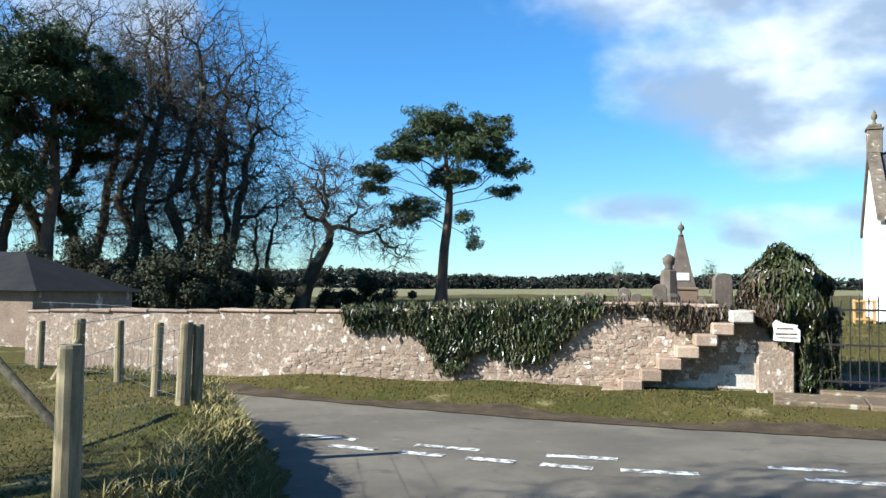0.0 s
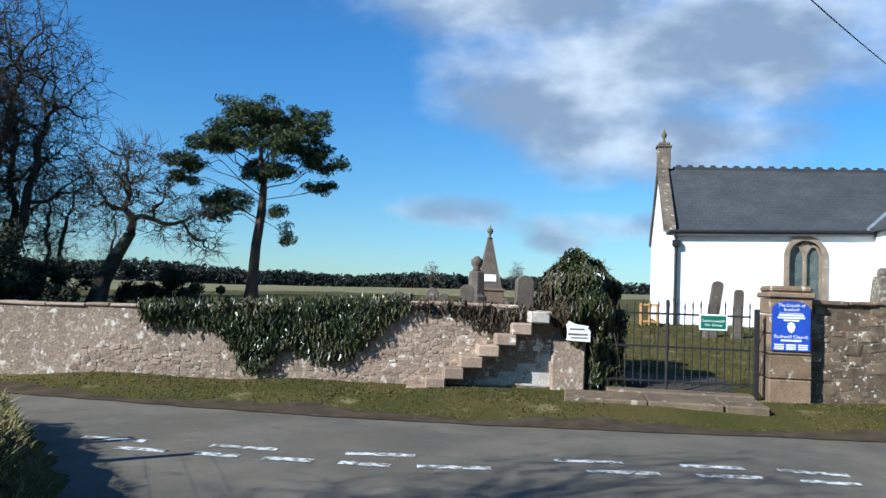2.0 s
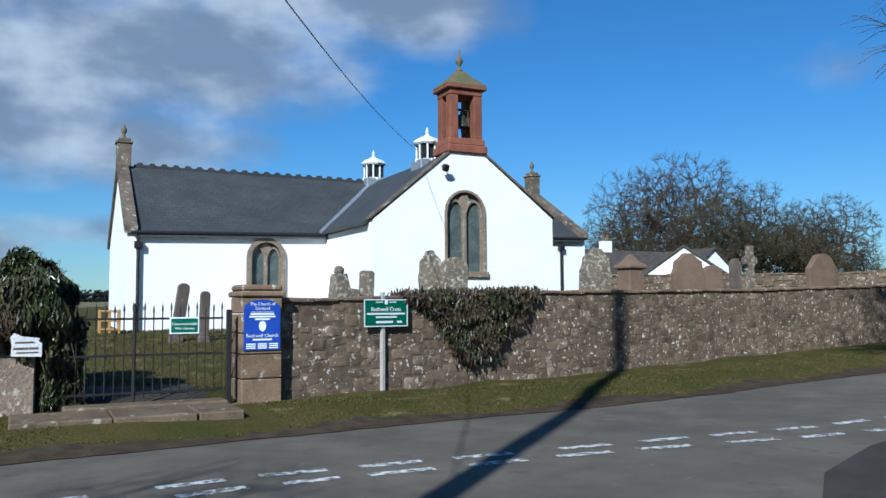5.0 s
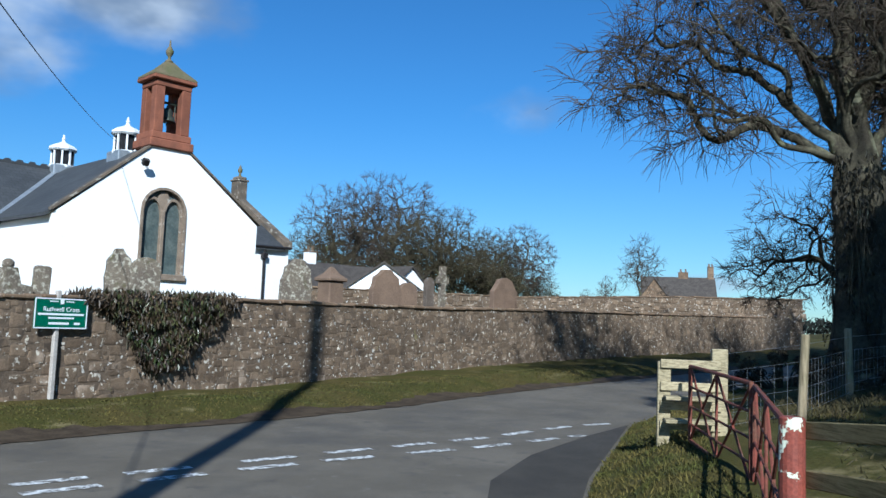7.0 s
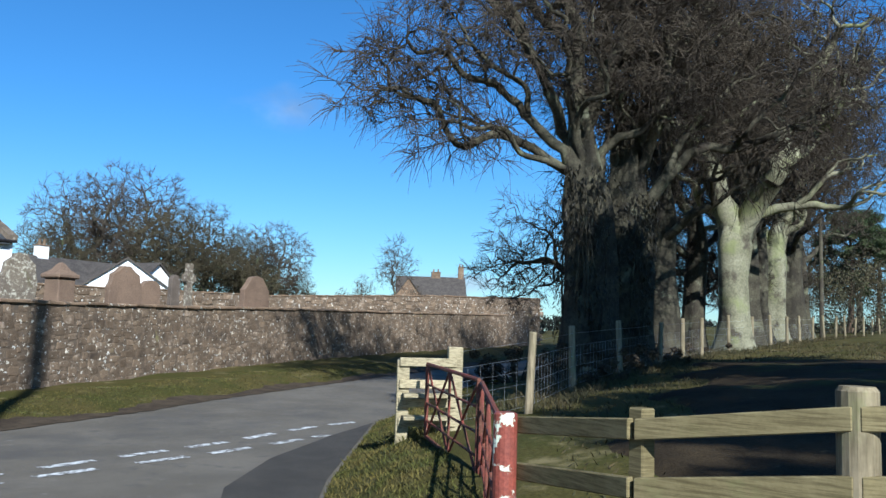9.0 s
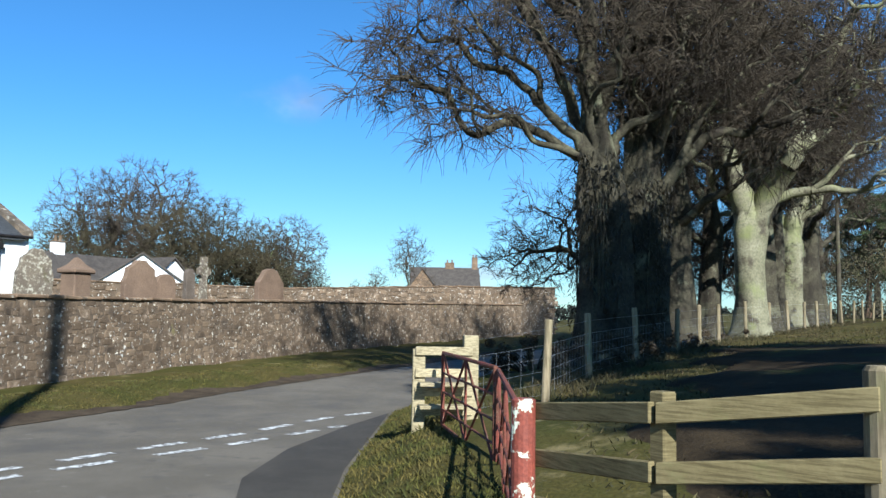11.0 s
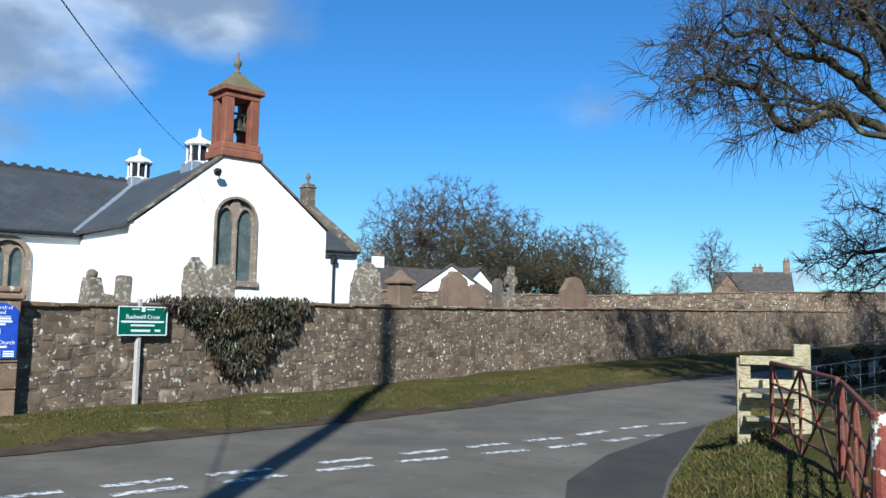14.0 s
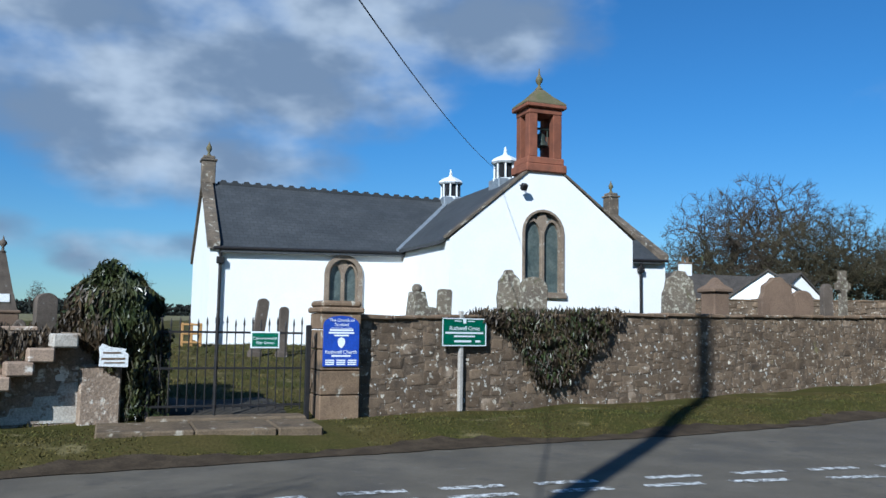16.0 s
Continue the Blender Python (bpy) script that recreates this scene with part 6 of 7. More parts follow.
bent = crown_tree(17, [(0, 0, -0.3), (0.35, 0, 1.1), (0.8, 0, 2.2), (1.3, 0.1, 3.2)], [0.36, 0.3, 0.27, 0.22], [(1.2, 0, 5.6, 2.2, 2.0, 1.7), (3.0, 0, 3.9, 2.1, 1.6, 1.3), (0.2, 0, 4.4, 1.4, 1.4, 1.3), (4.2, 0, 2.7, 1.0, 1.0, 0.6)], 420, (0.011, 0.47, 0.16, 0.03, 5, 0.6, 0.1), M["darkshadebark"], M["darkshadebark"], M["darktwig"])
plant(bent, "bent_tree", "wind-bent leafless tree leaning over rough ground", *polar(-9.8, 36), 1.0, 0, "")

# pines: a tall bare trunk under separate flattened masses of needles
PINE_LOBES = [(-0.3, 0, 11.0, 2.1, 2.0, 1.0), (1.0, 0.9, 10.6, 1.8, 1.6, 1.0), (2.6, -0.4, 10.4, 1.4, 1.5, 0.9), (-1.7, 0.8, 9.6, 1.7, 1.6, 0.9), (-2.3, -0.9, 8.9, 1.4, 1.3, 0.7), (-3.4, 0.1, 8.0, 1.2, 1.2, 0.6), (-3.7, -0.5, 6.9, 0.9, 1.0, 0.42),
              (0.6, -1.5, 9.2, 1.9, 1.4, 0.9), (2.4, 0.8, 9.0, 1.5, 1.4, 0.8), (3.5, 0.0, 8.3, 1.2, 1.2, 0.6), (3.4, 0.6, 7.0, 0.9, 0.9, 0.45), (0.5, 1.8, 8.0, 1.6, 1.2, 0.8), (-1.5, 0.3, 5.9, 1.4, 1.2, 0.75), (-2.0, -0.6, 5.1, 0.9, 0.9, 0.5), (1.3, 0.0, 5.1, 0.6, 0.6, 0.7), (1.6, 0.3, 3.9, 0.55, 0.6, 0.45), (0.7, -0.8, 7.4, 1.2, 1.0, 0.6)]
pine = crown_tree(5, [(0, 0, -0.3), (0.05, 0, 1.6), (0.12, 0.05, 3.4), (0.3, 0, 5.2), (0.35, 0.05, 6.8), (0.15, 0, 8.2), (0.1, 0, 10.2)], [0.34, 0.27, 0.25, 0.23, 0.18, 0.13, 0.05], PINE_LOBES, 440, (0.012, 0.40, 0.16, 0.06, 0, 0.3, 0.0),
                  M["pinebark"], M["pinebark"], M["pinebark"], [8.4, 8.0, 8.2, 7.3, 7.0, 6.2, 5.8, 7.6, 7.2, 6.6, 6.0, 6.3, 4.8, 4.5, 5.4, 4.9, 5.9], 0.04, (80, 0.46, 0.105))
plant(pine, "scots_pine", "lone flat-topped dark green pine beyond the wall", *polar(0.0, 44.2, 0.35), 1.0, 0, "pines").scale = (1.0, 1.0, 0.9)
for a, d, s, tr in ((-25.4, 37, 1.0, 70), (-31.0, 39, 1.0, 130)):
    plant(pine, "scots_pine", "dark pine crown hanging over the outbuilding", *polar(a, d), s, tr, "pines")

# unseen trees added south of the junction to throw shade over the eastern field edge
for x, y, sc, tr in ((-5.0, -8.2, 1.0, 15), (-6.5, -10.8, 1.05, 200), (5.4, -7.6, 1.15, 140)):
    plant(pine, "scots_pine", "unseen pine added to shade the eastern field edge", x, y, sc, tr, "pines")

# one more unseen tree, bare so that the beech trunks get broken shade
plant(grove[0], "bare_tree", "unseen leafless tree added for dappled shade on the beeches", 3.8, -8.4, 1.2, 60, "trees south of the junction")

# ivy-clad undergrowth in the grove
rng_ = np.random.default_rng(31)


def bush(name, label, x, y, w, h, mat, leaf=0.09, per=220, n=26, group="", base=None):
    b = gz(x, y) if base is None else base
    t = thing(name, label, "bush", pose(x, y, b), group=group)
    C = rng_.normal(0, 1, (n, 3)) * np.array([w / 2.6, w / 2.6, 0]) + np.c_[np.zeros((n, 2)), rng_.uniform(0.1, 1, n) * h * 0.85]
    C[:, :2] *= (1.15 - 0.6 * C[:, 2:3] / h)
    stems = [(np.array([(c[0] * 0.2, c[1] * 0.2, -0.1), c * np.array([0.6, 0.6, 0.5]), c]), np.array([0.03, 0.02, 0.008]), 1) for c in C]
    V, F = tubes(stems, lambda lv: 4)
    ob = new("stemwork", quick_mesh("stemwork", V, F, M["bark"]))
    ob.parent = t
    tagged(ob, kind="stuff")
    V, F = clumps(rng_, C, rng_.uniform(0.25, 0.5, n) * min(w, h) * 0.5, per, leaf, 0.9)
    ob = new("foliage", quick_mesh("foliage", V, F, mat, False))
    ob.parent = t
    return t


for a, d, w, h in ((-17.5, 31, 3.6, 2.4), (-14.5, 33, 3.2, 1.6), (-19.5, 33, 3.2, 2.6), (-16.2, 33, 2.6, 3.4), (-22.5, 33, 3.5, 1.8), (-21.0, 35, 4.0, 3.4), (-25.0, 34, 4.0, 3.0), (-13.2, 36, 2.6, 2.2), (-5.0, 43, 3.2, 1.9), (-6.6, 45, 2.2, 1.0)):
    bush("ivy_bush", "dark ivy-clad undergrowth beneath the bare trees", 0.3 + d * math.sin(radians(a)), 0.24 + d * math.cos(radians(a)), w, h, M["under"], leaf=0.06, per=420, group="undergrowth of the grove")

# great beeches beside the eastern fence; in their own axes x points away along the fence and y towards the road
OLD = (0.0085, 0.575, 0.20, 0.09, 8, 0.75, 0.5)
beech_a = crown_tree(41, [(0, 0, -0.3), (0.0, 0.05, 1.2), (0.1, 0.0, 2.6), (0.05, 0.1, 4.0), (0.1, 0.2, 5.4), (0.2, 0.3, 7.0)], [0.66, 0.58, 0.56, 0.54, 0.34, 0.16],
                     [(0.3, 1.4, 10.3, 3.0, 3.0, 2.6), (0.3, -1.6, 10.0, 3.0, 2.6, 2.8), (-0.4, 4.0, 10.4, 2.0, 2.2, 1.8), (-0.6, 4.6, 6.7, 1.8, 2.2, 1.2), (-0.6, 3.4, 7.6, 2.0, 2.4, 1.4), (-0.8, 3.2, 5.5, 1.4, 1.8, 0.9), (0.0, -1.8, 6.9, 2.4, 2.0, 1.6), (-1.6, 1.2, 7.8, 1.2, 2.0, 1.8)], 1500, OLD, M["darkshadebark"], M["limb"], M["darktwig"],
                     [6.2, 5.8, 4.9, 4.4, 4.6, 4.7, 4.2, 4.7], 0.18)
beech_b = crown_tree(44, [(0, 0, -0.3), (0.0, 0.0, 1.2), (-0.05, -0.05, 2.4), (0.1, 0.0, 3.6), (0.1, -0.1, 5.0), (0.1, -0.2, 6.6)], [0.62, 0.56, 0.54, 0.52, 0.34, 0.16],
                     [(0.4, 0.6, 10.0, 2.8, 2.4, 2.8), (0.4, -2.4, 9.6, 2.6, 2.6, 2.6), (-0.8, -3.8, 6.8, 2.0, 2.4, 1.8), (-1.4, -1.2, 7.6, 1.4, 2.0, 1.8), (0.0, 0.8, 6.9, 2.0, 1.6, 1.5)], 1250, OLD, M["darkshadebark"], M["limb"], M["darktwig"],
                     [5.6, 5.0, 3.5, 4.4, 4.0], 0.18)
beech_c = crown_tree(47, [(0, 0, -0.3), (0.0, 0.0, 1.2), (0.0, 0.05, 2.3), (0.0, 0.0, 3.3), (0.0, 0.0, 3.9)], [0.52, 0.43, 0.42, 0.50, 0.34],
                     [(0.0, -2.8, 8.8, 3.4, 2.8, 3.2), (0.0, 2.0, 8.8, 3.4, 2.6, 3.4), (0.0, -4.4, 5.7, 1.8, 2.0, 1.4), (0.0, 1.6, 6.0, 1.8, 1.8, 1.2)], 1000, (0.0085, 0.64, 0.20, 0.08, 7, 0.75, 0.45), M["beech"], M["beech"], M["darktwig"],
                     [3.2, 3.3, 3.7, 3.8], 0.10)
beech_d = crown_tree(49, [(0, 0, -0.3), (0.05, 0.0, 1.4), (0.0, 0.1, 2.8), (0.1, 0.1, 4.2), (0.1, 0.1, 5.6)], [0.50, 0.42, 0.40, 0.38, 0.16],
                     [(0.0, 1.6, 9.0, 3.2, 2.6, 3.2), (0.0, -1.6, 9.0, 3.2, 2.6, 3.2), (0.5, -2.8, 5.8, 2.4, 2.2, 1.6), (0.0, 2.6, 6.0, 2.2, 2.2, 1.6)], 680, (0.0105, 0.57, 0.22, 0.02, 4, 0.95, 0.4), M["darkshadebark"], M["darkshadebark"], M["darktwig"],
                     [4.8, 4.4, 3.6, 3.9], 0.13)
BEECH_AT = [(20.7, -0.85, 1.0, 6, beech_a, "huge old leafless beech with dark fluted ivy-grown trunk"), (21.6, -1.78, 1.0, 8, beech_b, "huge old leafless beech with dark blotched trunk"), (30.1, -6.6, 1.1, -12, beech_c, "old leafless beech with pale mossy forked trunk"),
            (33.0, -7.8, 1.15, 40, beech_d, "leafless beech with dark trunk"), (41.0, -11.3, 1.2, 160, beech_c, "leafless beech with pale mossy trunk"), (34.6, -6.2, 1.0, 200, beech_d, "leafless beech with dark trunk"), (38.0, -9.6, 1.25, 110, beech_d, "leafless beech with dark trunk"),
            (47.5, -14.2, 1.3, 260, beech_d, "leafless beech with dark trunk"), (55.0, -17.2, 1.3, 20, beech_d, "leafless beech with dark trunk"), (26.6, -3.6, 1.0, 300, beech_d, "leafless beech with dark trunk")]
for x, y, s, turn, kind_, text in BEECH_AT:
    plant(kind_, "beech_tree", text, x, y, s, turn, "beeches along the fence")


def trunk_ivy(x, y, turn, r, z0, z1, n, seed):
    """A sleeve of ivy up part of a trunk."""
    rng = np.random.default_rng(seed)
    a = radians(turn) + rng.normal(0, 0.85, n)
    z = z0 + (z1 - z0) * rng.random(n) ** 0.9
    rr = r * (1 + 0.12 * np.sin(3 * a + z)) + rng.uniform(0.0, 0.16, n)
    P = np.c_[x + rr * np.sin(a), y + rr * np.cos(a), gz(x, y) + z]
    N = unit_rows(np.c_[np.sin(a), np.cos(a), np.full(n, 0.2)] + rng.normal(0, 0.5, (n, 3)))
    t = thing("trunk_ivy", "dark brown-green ivy climbing the beech trunk", "ivy", group="ivy on the beeches")
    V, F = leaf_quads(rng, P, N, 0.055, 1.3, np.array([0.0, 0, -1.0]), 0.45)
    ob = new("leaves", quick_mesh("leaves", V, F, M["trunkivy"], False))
    ob.parent = t
    st = []
    for k in range(9):
        b = radians(turn) + rng.normal(0, 0.6)
        zz = np.linspace(-0.1, z1 * rng.uniform(0.6, 1.0), 7)
        bb = b + np.cumsum(rng.normal(0, 0.12, 7))
        st.append((np.c_[x + (r * 1.08) * np.sin(bb), y + (r * 1.08) * np.cos(bb), gz(x, y) + zz], np.linspace(0.035, 0.012, 7), 1))
    V, F = tubes(st, lambda lv: 6)
    ob = new("stemwork", quick_mesh("stemwork", V, F, M["darkshadebark"]))
    ob.parent = t
    tagged(ob, kind="stuff")


# ivy sleeves near black, so they also stand for shade on the trunks
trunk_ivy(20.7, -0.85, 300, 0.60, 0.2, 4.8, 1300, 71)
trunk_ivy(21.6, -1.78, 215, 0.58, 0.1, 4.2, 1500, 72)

# round-headed trees round the cottage, undergrowth trees, and slight ones by the farmhouse
FAN = (0.016, 0.46, 0.06, 0.05, 6, 0.6, 0.0)
roundt = [crown_tree(51, [(0, 0, -0.3), (0.1, 0, 1.2), (0, 0.1, 2.6)], [0.5, 0.42, 0.36], [(0, 0, 7.6, 5.2, 5.0, 4.3), (0, 0, 5.0, 5.0, 4.8, 2.6)], 1000, FAN, M["bark"], M["bark"], M["twig"]),
          crown_tree(52, [(0, 0, -0.3), (-0.1, 0, 1.1), (0, 0, 2.3)], [0.45, 0.38, 0.32], [(0.4, 0, 6.6, 4.6, 4.6, 4.0), (-0.8, 0, 4.4, 4.6, 4.6, 2.2)], 1000, FAN, M["bark"], M["bark"], M["brushtwig"])]
for k, (a, d, s, i) in enumerate([(62.2, 84, 1.12, 0), (65.0, 86, 1.24, 0), (69.4, 82, 1.04, 1), (67.2, 80, 0.95, 1), (71.6, 86, 0.86, 1), (73.9, 90, 0.88, 0), (72.4, 94, 0.74, 1), (60.6, 80, 0.80, 1), (75.6, 96, 0.5, 1), (96, 120, 1.1, 0), (112, 90, 0.9, 1), (109, 105, 1.2, 0)]):
    plant(roundt[i], "bare_tree", "broad round-headed leafless tree", *polar(a, d, 1, 1), s, k * 67, "trees beyond the churchyard")
shady = crown_tree(57, [(0, 0, -0.3), (0.0, 0.1, 0.9), (0, 0.2, 1.8)], [0.22, 0.18, 0.15], [(0, 1.8, 4.6, 2.8, 3.2, 2.6), (0, 3.6, 3.4, 2.0, 2.0, 1.6), (0, -2.0, 4.2, 2.4, 2.6, 2.2)], 560, (0.010, 0.50, 0.15, 0.03, 7, 0.55, 0.05), M["darkshadebark"], M["darkshadebark"], M["darktwig"])
for x, y, s, tr in ((34.8, -2.6, 1.0, 0), (44.5, -6.6, 1.15, 30), (52.0, -11.5, 1.2, 200), (41.0, -7.6, 0.8, 120)):
    plant(shady, "bare_tree", "dark leafless understorey tree behind the beeches", x, y, s, tr, "understorey trees")
thin = crown_tree(61, [(0, 0, -0.3), (0.0, 0.05, 1.3), (0, 0.0, 2.4)], [0.16, 0.14, 0.11], [(0, 0, 5.6, 2.1, 2.1, 3.0)], 190, (0.014, 0.40, 0.10, 0.06, 5, 0.7, 0.0), M["bark"], M["bark"], M["twig"])
for a, d, s in ((82.2, 82, 1.0), (80.0, 84, 0.55), (78.6, 84, 0.4), (83.6, 80, 0.45), (11.8, 120, 0.55), (17.6, 80, 0.4), (66.9, 70, 0.5)):
    plant(thin, "bare_tree", "slight young leafless tree", *polar(a, d, 1, 1), s, a * 7, "young trees")
for a, d, w, h in ((70.5, 72, 6, 2.2), (60, 66, 5, 3.0), (73.5, 74, 6, 1.8), (68.8, 84, 9, 7.6), (64, 86, 9, 7.0), (71.8, 86, 7, 5.2), (74.0, 90, 6, 4.4), (61.6, 84, 6, 5.0), (111.2, 80, 11, 8.0), (114.6, 76, 11, 6.5), (76, 80, 7, 1.6), (80, 82, 6, 1.6), (88, 118, 9, 2.5)):
    bush("shrub", "dull winter shrubs behind the churchyard wall", 1 + d * math.sin(radians(a)), 1 + d * math.cos(radians(a)), w, h, M["brush"], leaf=0.10, per=230, n=30, group="shrubs round the cottage")


for x, y, w, h in ((18.0, -0.2, 1.8, 0.7), (19.8, -1.2, 1.8, 0.9), (23.5, -2.6, 2.0, 0.8), (25.5, -3.2, 1.8, 0.7), (21.5, 0.8, 2.2, 1.1), (27.5, -4.2, 2.0, 0.7)):
    bush("bramble", "dark leafless brambles at the foot of the beeches", x, y, w, h * 0.8, M["bramblestem"], leaf=0.035, per=160, n=26, group="brambles under the beeches")


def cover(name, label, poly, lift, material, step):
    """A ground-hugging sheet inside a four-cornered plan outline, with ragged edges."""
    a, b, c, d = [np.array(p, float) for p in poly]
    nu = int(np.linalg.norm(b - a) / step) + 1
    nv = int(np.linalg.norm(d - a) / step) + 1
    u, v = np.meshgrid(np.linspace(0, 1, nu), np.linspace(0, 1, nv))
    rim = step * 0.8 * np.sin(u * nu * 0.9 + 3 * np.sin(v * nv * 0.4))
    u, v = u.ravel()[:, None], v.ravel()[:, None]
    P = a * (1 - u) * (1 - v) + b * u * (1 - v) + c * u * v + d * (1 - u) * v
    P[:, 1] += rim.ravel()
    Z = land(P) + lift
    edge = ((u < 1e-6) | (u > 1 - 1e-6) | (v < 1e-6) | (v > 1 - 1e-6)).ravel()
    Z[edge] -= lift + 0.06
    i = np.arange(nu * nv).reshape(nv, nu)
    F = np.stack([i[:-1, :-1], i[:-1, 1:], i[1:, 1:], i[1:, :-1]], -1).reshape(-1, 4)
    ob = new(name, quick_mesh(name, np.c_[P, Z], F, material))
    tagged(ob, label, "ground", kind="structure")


# litter sheet behind the rails; its dark tone also carries tree shade
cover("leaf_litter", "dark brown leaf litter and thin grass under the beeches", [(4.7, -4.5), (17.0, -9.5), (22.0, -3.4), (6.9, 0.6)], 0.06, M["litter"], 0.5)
cover("churchyard_path", "worn dark path leading in from the churchyard gate", [(6.75, 14.45), (9.25, 13.5), (10.3, 15.7), (7.7, 16.7)], 0.05, M["patch"], 0.4)
cover("far_field", "pale winter stubble field before the woodland", [(-170, 75), (230, 75), (300, 395), (-260, 395)], 0.2, M["stubble"], 8.0)


# far woodland, one long uneven belt
def far_wood():
    rng = np.random.default_rng(77)
    C, S = [], []
    for a in np.r_[np.arange(-40, 48, 0.09), np.arange(84, 128, 0.16)]:
        d = 430 + 25 * math.sin(a * 0.3) + rng.uniform(-18, 18)
        h = 6.6 + 0.9 * math.sin(a * 0.7) + rng.uniform(-0.6, 0.6) + (2.5 if a < -1 else 0)
        x, y = d * math.sin(radians(a)), d * math.cos(radians(a))
        z = gz(x, y)
        for k in range(4):
            C.append((x + rng.uniform(-2, 2), y + rng.uniform(-5, 5), z + h * (k + 0.4) / 4))
            S.append(2.0)
    V, F = clumps(rng, np.array(C), np.array(S), 16, 0.9, 0.9)
    ob = new("woodland", quick_mesh("woodland", V, F, M["farwood"], False))
    tagged(ob, "dark belt of distant woodland along the horizon", "woodland", kind="stuff")


far_wood()


for a, d, s_ in ((111.5, 88, 1.0), (113.0, 96, 0.9)):
    plant(pine, "scots_pine", "dark far pine beyond the eastern field", 1 + d * math.sin(radians(a)), 1 + d * math.cos(radians(a)), s_, a * 5, "pines")
far_pole = thing("utility_pole", "slim timber utility pole beside the far fence", "utility pole", pose(52.5, -17.6, gz(52.5, -17.6)))
bm = bmesh.new()
rod(bm, (0, 0, -0.3), (0, 0, 7.4), 0.15, 0.11, n=10)
part("shaft", bm, M["bark"], far_pole)
part("crossarm", boxed((0.1, 1.2, 0.1), pose(0, 0, 6.9)), M["bark"], far_pole)


# ---------------------------------------------------------------- ivy on the walls
def ivy_on_wall(name, label, at, total, low, tops, n, leaf, mat, thick, seed, over=0.12, along_x=None, parent_thing=None):
    """Leaves over a stretch of wall: low = (x, lower edge) pairs."""
    rng = np.random.default_rng(seed)
    t = thing(name, label, "ivy")
    xs, zs = [p[0] for p in low], [p[1] for p in low]
    X = rng.uniform(xs[0], xs[-1], n * 2)
    lo = np.interp(X, xs, zs)
    S = np.array([s_of_x(at, total, x) for x in np.linspace(xs[0], xs[-1], 60)])
    s = np.interp(X, np.linspace(xs[0], xs[-1], 60), S)
    top = np.interp(s, [q[0] for q in tops], [q[1] for q in tops]) + over
    Z = rng.uniform(0, 2.6, n * 2)
    keep = (Z > lo + rng.normal(0, 0.06, n * 2)) & (Z < top + rng.normal(0, 0.03, n * 2))
    X, Z, s = X[keep], Z[keep], s[keep]
    fr = [at(min(q, total - 1e-3)) for q in s]
    q = np.array([f[0] for f in fr])
    nn = np.array([f[2] for f in fr])
    back = np.where(Z > np.interp(s, [a[0] for a in tops], [a[1] for a in tops]) - 0.02, rng.uniform(-0.5, 0.1, len(Z)), 0)
    lump = 0.5 + 0.5 * np.sin(X * 5 + 2 * np.sin(Z * 6)) * np.sin(Z * 7 + X * 2)
    out = rng.uniform(0.02, 1, len(Z)) * thick * (0.5 + 0.6 * lump) + back
    P = np.c_[q + nn * out[:, None], Z]
    N = unit_rows(np.c_[nn, np.zeros(len(Z))] + rng.normal(0, 0.7, (len(Z), 3)) + np.array([-0.1, -0.1, 0.25]))
    V, F = leaf_quads(rng, P, N, leaf, 1.45, np.array([0.0, 0, -1.0]), 0.42)
    ob = new("foliage", quick_mesh("foliage", V, F, mat, False))
    ob.parent = t
    # woody stems
    st = []
    for k in range(26):
        x = rng.uniform(xs[0], xs[-1])
        z1 = float(np.interp(x, xs, zs))
        sx = s_of_x(at, total, x)
        a, d, m = at(sx)
        tp = float(np.interp(sx, [q_[0] for q_ in tops], [q_[1] for q_ in tops]))
        pts = [np.r_[a + m * 0.03 + d * rng.normal(0, 0.05), z] for z in np.linspace(max(z1 - 0.15, 0.2), tp, 5)]
        st.append((np.array(pts), np.linspace(0.014, 0.005, 5), 1))
    V, F = tubes(st, lambda lv: 5)
    ob = new("stemwork", quick_mesh("stemwork", V, F, M["bark"]))
    ob.parent = t
    tagged(ob, kind="stuff")
    return t


ivy_on_wall("wall_ivy", "glossy dark green ivy hanging over the pinkish wall", at_w, len_w,
            [(-1.55, 1.36), (-1.3, 1.15), (-0.5, 1.22), (0.0, 1.02), (0.25, 0.55), (0.45, 0.36), (0.75, 0.5), (1.05, 0.82), (1.5, 0.66), (2.1, 0.62), (2.6, 1.05), (3.05, 1.46), (3.3, 1.64)], W_TOPS, 15000, 0.048, M["ivy"], 0.2, 3)
ivy_on_wall("wall_ivy", "thin ivy trailing along the wall head by the stile", at_w, len_w,
            [(3.2, 1.62), (3.9, 1.6), (4.3, 1.5), (4.6, 1.25), (4.9, 1.3), (5.3, 1.45), (5.5, 1.4)], W_TOPS, 3200, 0.055, M["ivydry"], 0.12, 4, 0.06)
ivy_on_wall("wall_ivy", "thick brownish ivy spilling over the grey wall", at_e, len_e,
            [(12.5, 2.1), (12.8, 2.02), (13.4, 1.75), (13.75, 1.4), (14.0, 0.85), (14.45, 0.65), (14.9, 0.75), (15.5, 1.2), (16.0, 1.6), (16.3, 1.95), (16.7, 2.12)], E_TOPS, 9000, 0.055, M["ivydry"], 0.24, 5, 0.14)
ivy_on_wall("wall_ivy", "dark green ivy mixed in the brownish mass on the grey wall", at_e, len_e,
            [(13.1, 1.95), (13.75, 1.4), (14.0, 0.95), (14.45, 0.75), (14.9, 0.85), (15.5, 1.3), (16.0, 1.7)], E_TOPS, 2200, 0.05, M["ivy"], 0.28, 6, 0.16)


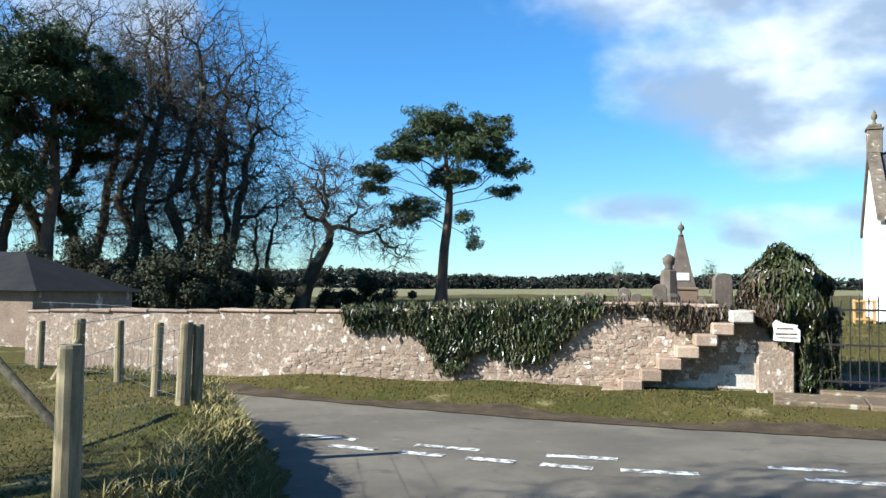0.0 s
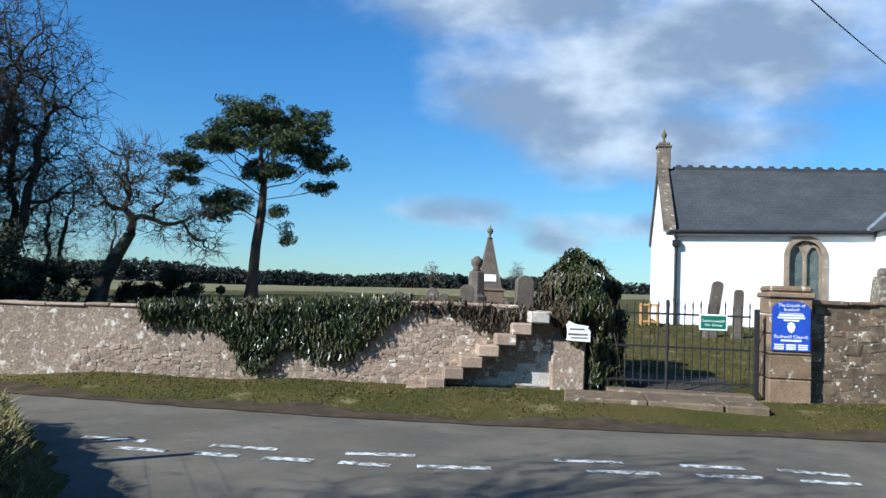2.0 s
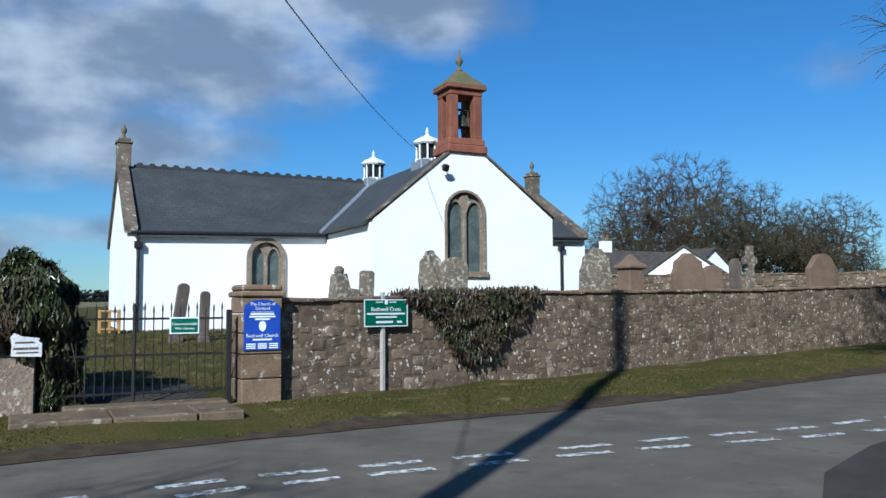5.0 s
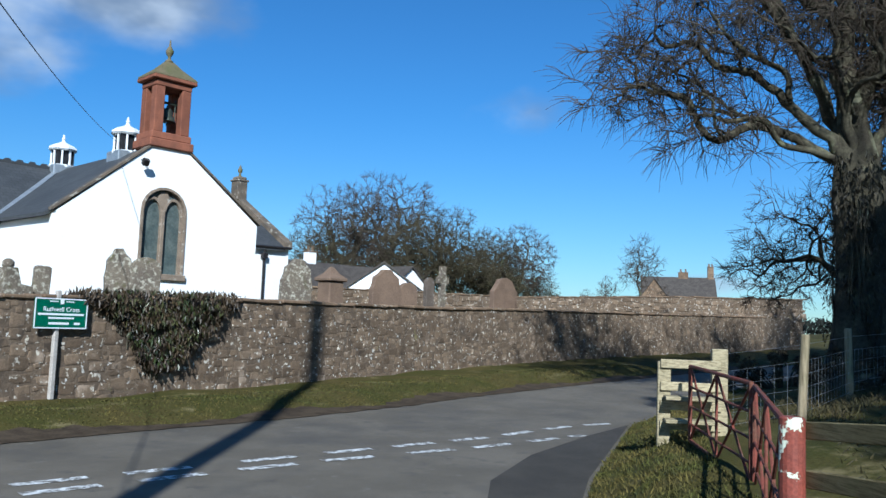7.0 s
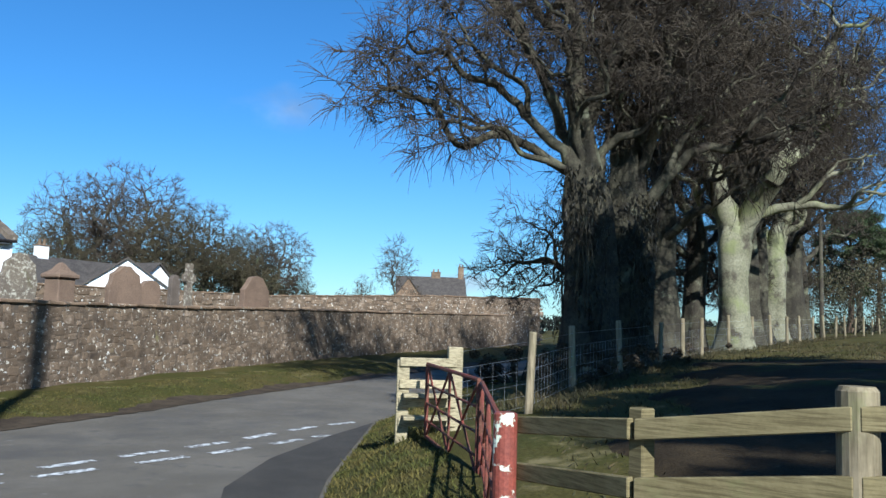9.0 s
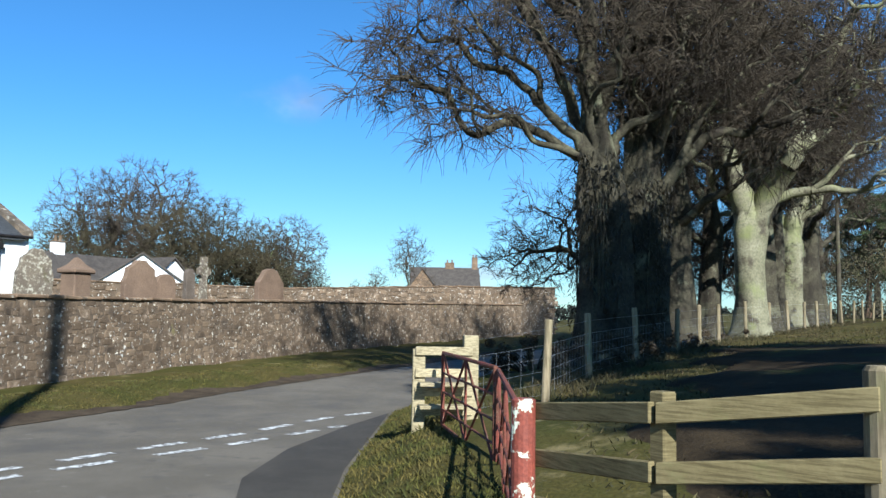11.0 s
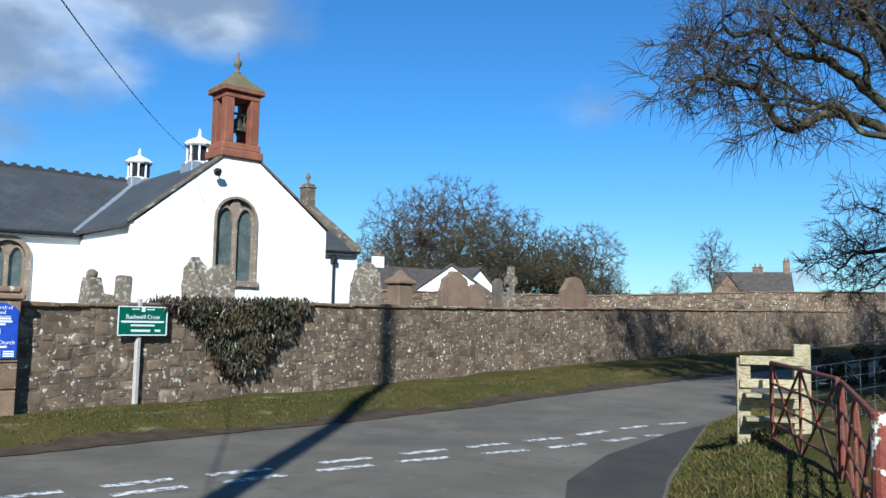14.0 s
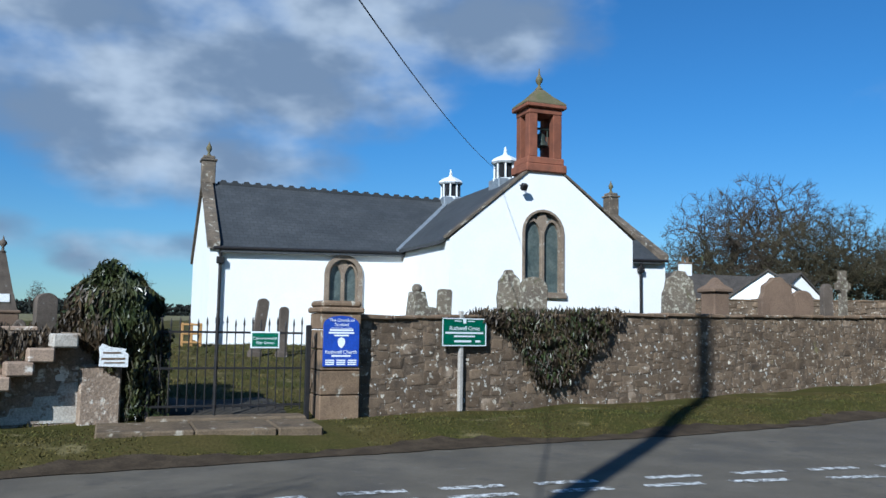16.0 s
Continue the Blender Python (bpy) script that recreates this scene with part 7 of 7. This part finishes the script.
def pier_ivy():
    rng = np.random.default_rng(9)
    t = thing("pier_ivy", "rounded mass of ivy over the gate pier with trailing stems", "ivy")
    c = np.array([6.42, 15.08, 1.80])
    n = 17000
    D = unit_rows(rng.normal(0, 1, (n, 3)))
    ripple = 1 + 0.10 * np.sin(D[:, 0] * 7 + 3 * D[:, 2]) + 0.08 * np.sin(D[:, 2] * 9 + 4 * D[:, 1])
    R = np.array([0.70, 0.92, 0.88])
    P = c + D * R * (ripple * rng.uniform(0.72, 1.02, n))[:, None]
    N = unit_rows(D + rng.normal(0, 0.5, (n, 3)))
    P = P[P[:, 2] > 1.05 + 0.25 * np.sin(P[:, 0] * 9)[:]]
    N = N[:len(P)]
    dry = (P[:, 0] + 0.35 * P[:, 2] + rng.normal(0, 0.16, len(P))) < 6.62
    for sel, mat, nm in ((~dry, M["ivy"], "leaves"), (dry, M["ivydry"], "dry_leaves")):
        d = unit_rows((P[sel] - c) / R + rng.normal(0, 0.5, (sel.sum(), 3)))
        V, F = leaf_quads(rng, P[sel], d, 0.06, 1.4, np.array([0.0, 0, -1.0]), 0.45)
        ob = new(nm, quick_mesh(nm, V, F, mat, False))
        ob.parent = t
    st = []
    for k in range(46):
        x0, z0 = rng.uniform(6.4, 7.0), rng.uniform(1.2, 2.0)
        x1 = x0 + rng.uniform(-0.05, 0.35)
        y0 = 14.55 + rng.uniform(-0.2, 0.25)
        st.append((np.array([(x0, y0, z0), (x0 + 0.1, y0 - 0.06, z0 * 0.7), ((x0 + x1) / 2 + 0.08, y0 - 0.04, z0 * 0.4), (x1, y0, 0.2 + rng.uniform(0, 0.2))]), np.array([0.012, 0.011, 0.009, 0.006]), 1))
    for k in range(60):
        d = unit_rows(rng.normal(0, 1, (1, 3)) + np.array([[0, 0, 0.9]]))[0]
        p = c + d * R * 0.95
        st.append((np.array([p, p + d * 0.1, p + d * 0.16 + rng.normal(0, 0.03, 3)]), np.array([0.006, 0.004, 0.003]), 1))
    V, F = tubes(st, lambda lv: 5)
    ob = new("stemwork", quick_mesh("stemwork", V, F, M["bark"]))
    ob.parent = t
    tagged(ob, kind="stuff")
    # lump hidden behind the pier, added to cast shade inside the gate
    D = unit_rows(rng.normal(0, 1, (5000, 3)))
    P = np.array([6.95, 16.5, 1.5]) + D * np.array([0.55, 0.75, 1.15]) * rng.uniform(0.6, 1.0, (5000, 1))
    V, F = leaf_quads(rng, P, unit_rows(D + rng.normal(0, 0.5, (5000, 3))), 0.06, 1.4, np.array([0.0, 0, -1.0]), 0.45)
    ob = new("rear_leaves", quick_mesh("rear_leaves", V, F, M["ivy"], False))
    ob.parent = t
    d = unit_rows(rng.normal(0, 1, (2600, 3)))
    Q = np.c_[6.5 + rng.random(2600) ** 1.4 * 0.62, 14.5 + rng.uniform(-0.2, 0.3, 2600), 0.3 + 1.4 * rng.random(2600) ** 0.7]
    V, F = leaf_quads(rng, Q, d, 0.05, 1.2, np.array([0.0, 0, -1.0]))
    ob = new("hanging_leaves", quick_mesh("hanging_leaves", V, F, M["ivy"], False))
    ob.parent = t


pier_ivy()


# ---------------------------------------------------------------- grass and litter
def grass_patch(name, label, pts_fn, n, height, mat, seed, width=0.008, lean=0.5):
    rng = np.random.default_rng(seed)
    P = pts_fn(rng, n)
    P = P[~inside(P, ROAD_POLY) & ~inside(P, [(5.9, 12.2), (8.75, 11.2), (9.3, 13.4), (6.5, 14.6)])]
    n = len(P)
    Z = land(P)
    h = height * rng.uniform(0.4, 1.25, (n, 1))
    a = rng.uniform(0, 2 * np.pi, n)
    side = np.c_[np.cos(a), np.sin(a), np.zeros(n)] * width
    tip = np.c_[rng.normal(0, lean, (n, 2)), np.ones(n)] * h
    mid = tip * 0.5
    mid[:, 2] *= 1.25
    B = np.c_[P, Z - 0.01]
    V = np.stack([B - side, B + side, B + mid + side * 0.7, B + tip, B + mid - side * 0.7], 1).reshape(-1, 3)
    i = np.arange(n)[:, None] * 5
    F = np.concatenate([i + np.array([[0, 1, 2, 4]]), i + np.array([[4, 2, 3, 3]])])
    V4 = V
    me = bpy.data.meshes.new(name)
    quads = (i + np.array([[0, 1, 2, 4]])).tolist()
    tris = (i + np.array([[4, 2, 3]])).tolist()
    me.from_pydata(V4.tolist(), [], quads + tris)
    me.materials.append(mat)
    ob = new(name, me)
    tagged(ob, label, "grass", kind="stuff")


def along_edge(line, inner, outer, side):
    def fn(rng, n):
        p = np.array(line, float)
        L = np.r_[0, np.cumsum(np.hypot(*np.diff(p, axis=0).T))]
        s = rng.uniform(0, L[-1], n)
        k = np.clip(np.searchsorted(L, s) - 1, 0, len(p) - 2)
        d = (p[k + 1] - p[k]) / (L[k + 1] - L[k])[:, None]
        nrm = np.c_[-d[:, 1], d[:, 0]] * side
        off = inner + (outer - inner) * rng.random(n) ** 1.2
        return p[k] + d * (s - L[k])[:, None] + nrm * off[:, None]
    return fn


def box_of(x0, y0, x1, y1):
    return lambda rng, n: np.c_[rng.uniform(x0, x1, n), rng.uniform(y0, y1, n)]


grass_patch("verge_grass", "short winter grass of the wall-side verge", along_edge([p for p in FAR_EDGE if -9 < p[0] < 34], 0.12, 2.6, 1), 46000, 0.035, M["blade"], 1, 0.010, 0.7)
grass_patch("bank_grass", "rough grass on the western bank", box_of(-9, 3.2, -0.6, 13), 56000, 0.032, M["blade"], 2, 0.006, 0.8)
grass_patch("dry_grass", "dry straw tufts along the bank edge", along_edge([p for p in NEAR_WEST if p[1] > 3 and p[0] > -6], -0.05, 0.8, -1), 5200, 0.10, M["straw"], 3, 0.006, 0.9)
grass_patch("east_grass", "rough grass under the rail fence and by the gate", along_edge([p for p in NEAR_EAST if -3 < p[1] and p[0] < 26], -0.05, 1.3, -1), 26000, 0.06, M["blade"], 4, 0.007, 0.7)
grass_patch("fence_grass", "dull dry grass along the eastern fence", along_edge(EASTP[:16], -0.6, 0.9, 1), 9000, 0.16, M["dull"], 5, 0.008, 0.7)
grass_patch("field_grass", "short field grass climbing to the fence", box_of(4, -16, 34, 0.5), 34000, 0.06, M["dull"], 6, 0.012, 0.7)
grass_patch("yard_grass", "short churchyard grass", box_of(5, 14.6, 34, 27), 30000, 0.08, M["blade"], 7, 0.012, 0.6)

# ---------------------------------------------------------------- stonework and copings
coping(wall_w, at_w, 0.0, s_of_x(at_w, len_w, 5.3), W_TOPS, 0.5, M["pink"], 4, (0.4, 0.9), 0.03, 0.07)
coping(wall_e, at_e, 0.0, 46.0, E_TOPS, 0.55, M["sand"], 5, (0.5, 1.0), 0.06, 0.08)
stones(wall_e, at_e, 0.0, 46.0, E_TOPS, M["stone"], M["stone_i"], 6, (2.0, 5.2), (0.08, 0.42, 0.06, 0.24), 0.009, tries=36000)
stones(wall_w, at_w, 0.05, len_w - 0.4, W_TOPS, M["pink"], M["pink_i"], 7, (9.0, 14.5), (0.05, 0.20, 0.035, 0.11), 0.008, skip=lambda s_, z_: s_ < 5.5 or (s_ < 8.6 and z_ > 0.75), tries=4200)


def back_wall():
    """Second churchyard wall at the far end, behind the graves."""
    line = [(34.0, 21.0), (46.0, 13.5), (54.0, 6.5), (60.0, -1.5)]
    tops = [(0, 3.25), (14, 3.45), (25, 4.0), (40, 4.4)]
    w, at, total = wall_core("wall_far", line, tops, 0.5, M["mortar"], "far rubble wall closing the churchyard")
    stones(w, at, 0.0, total - 0.1, tops, M["stone"], M["stone_i"], 9, (1e6, 1e6), (0.2, 0.6, 0.14, 0.3), 0.04, tries=6000)
    coping(w, at, 0.0, total - 0.1, tops, 0.5, M["sand"], 10, (0.8, 1.5), 0.05, 0.08)


back_wall()
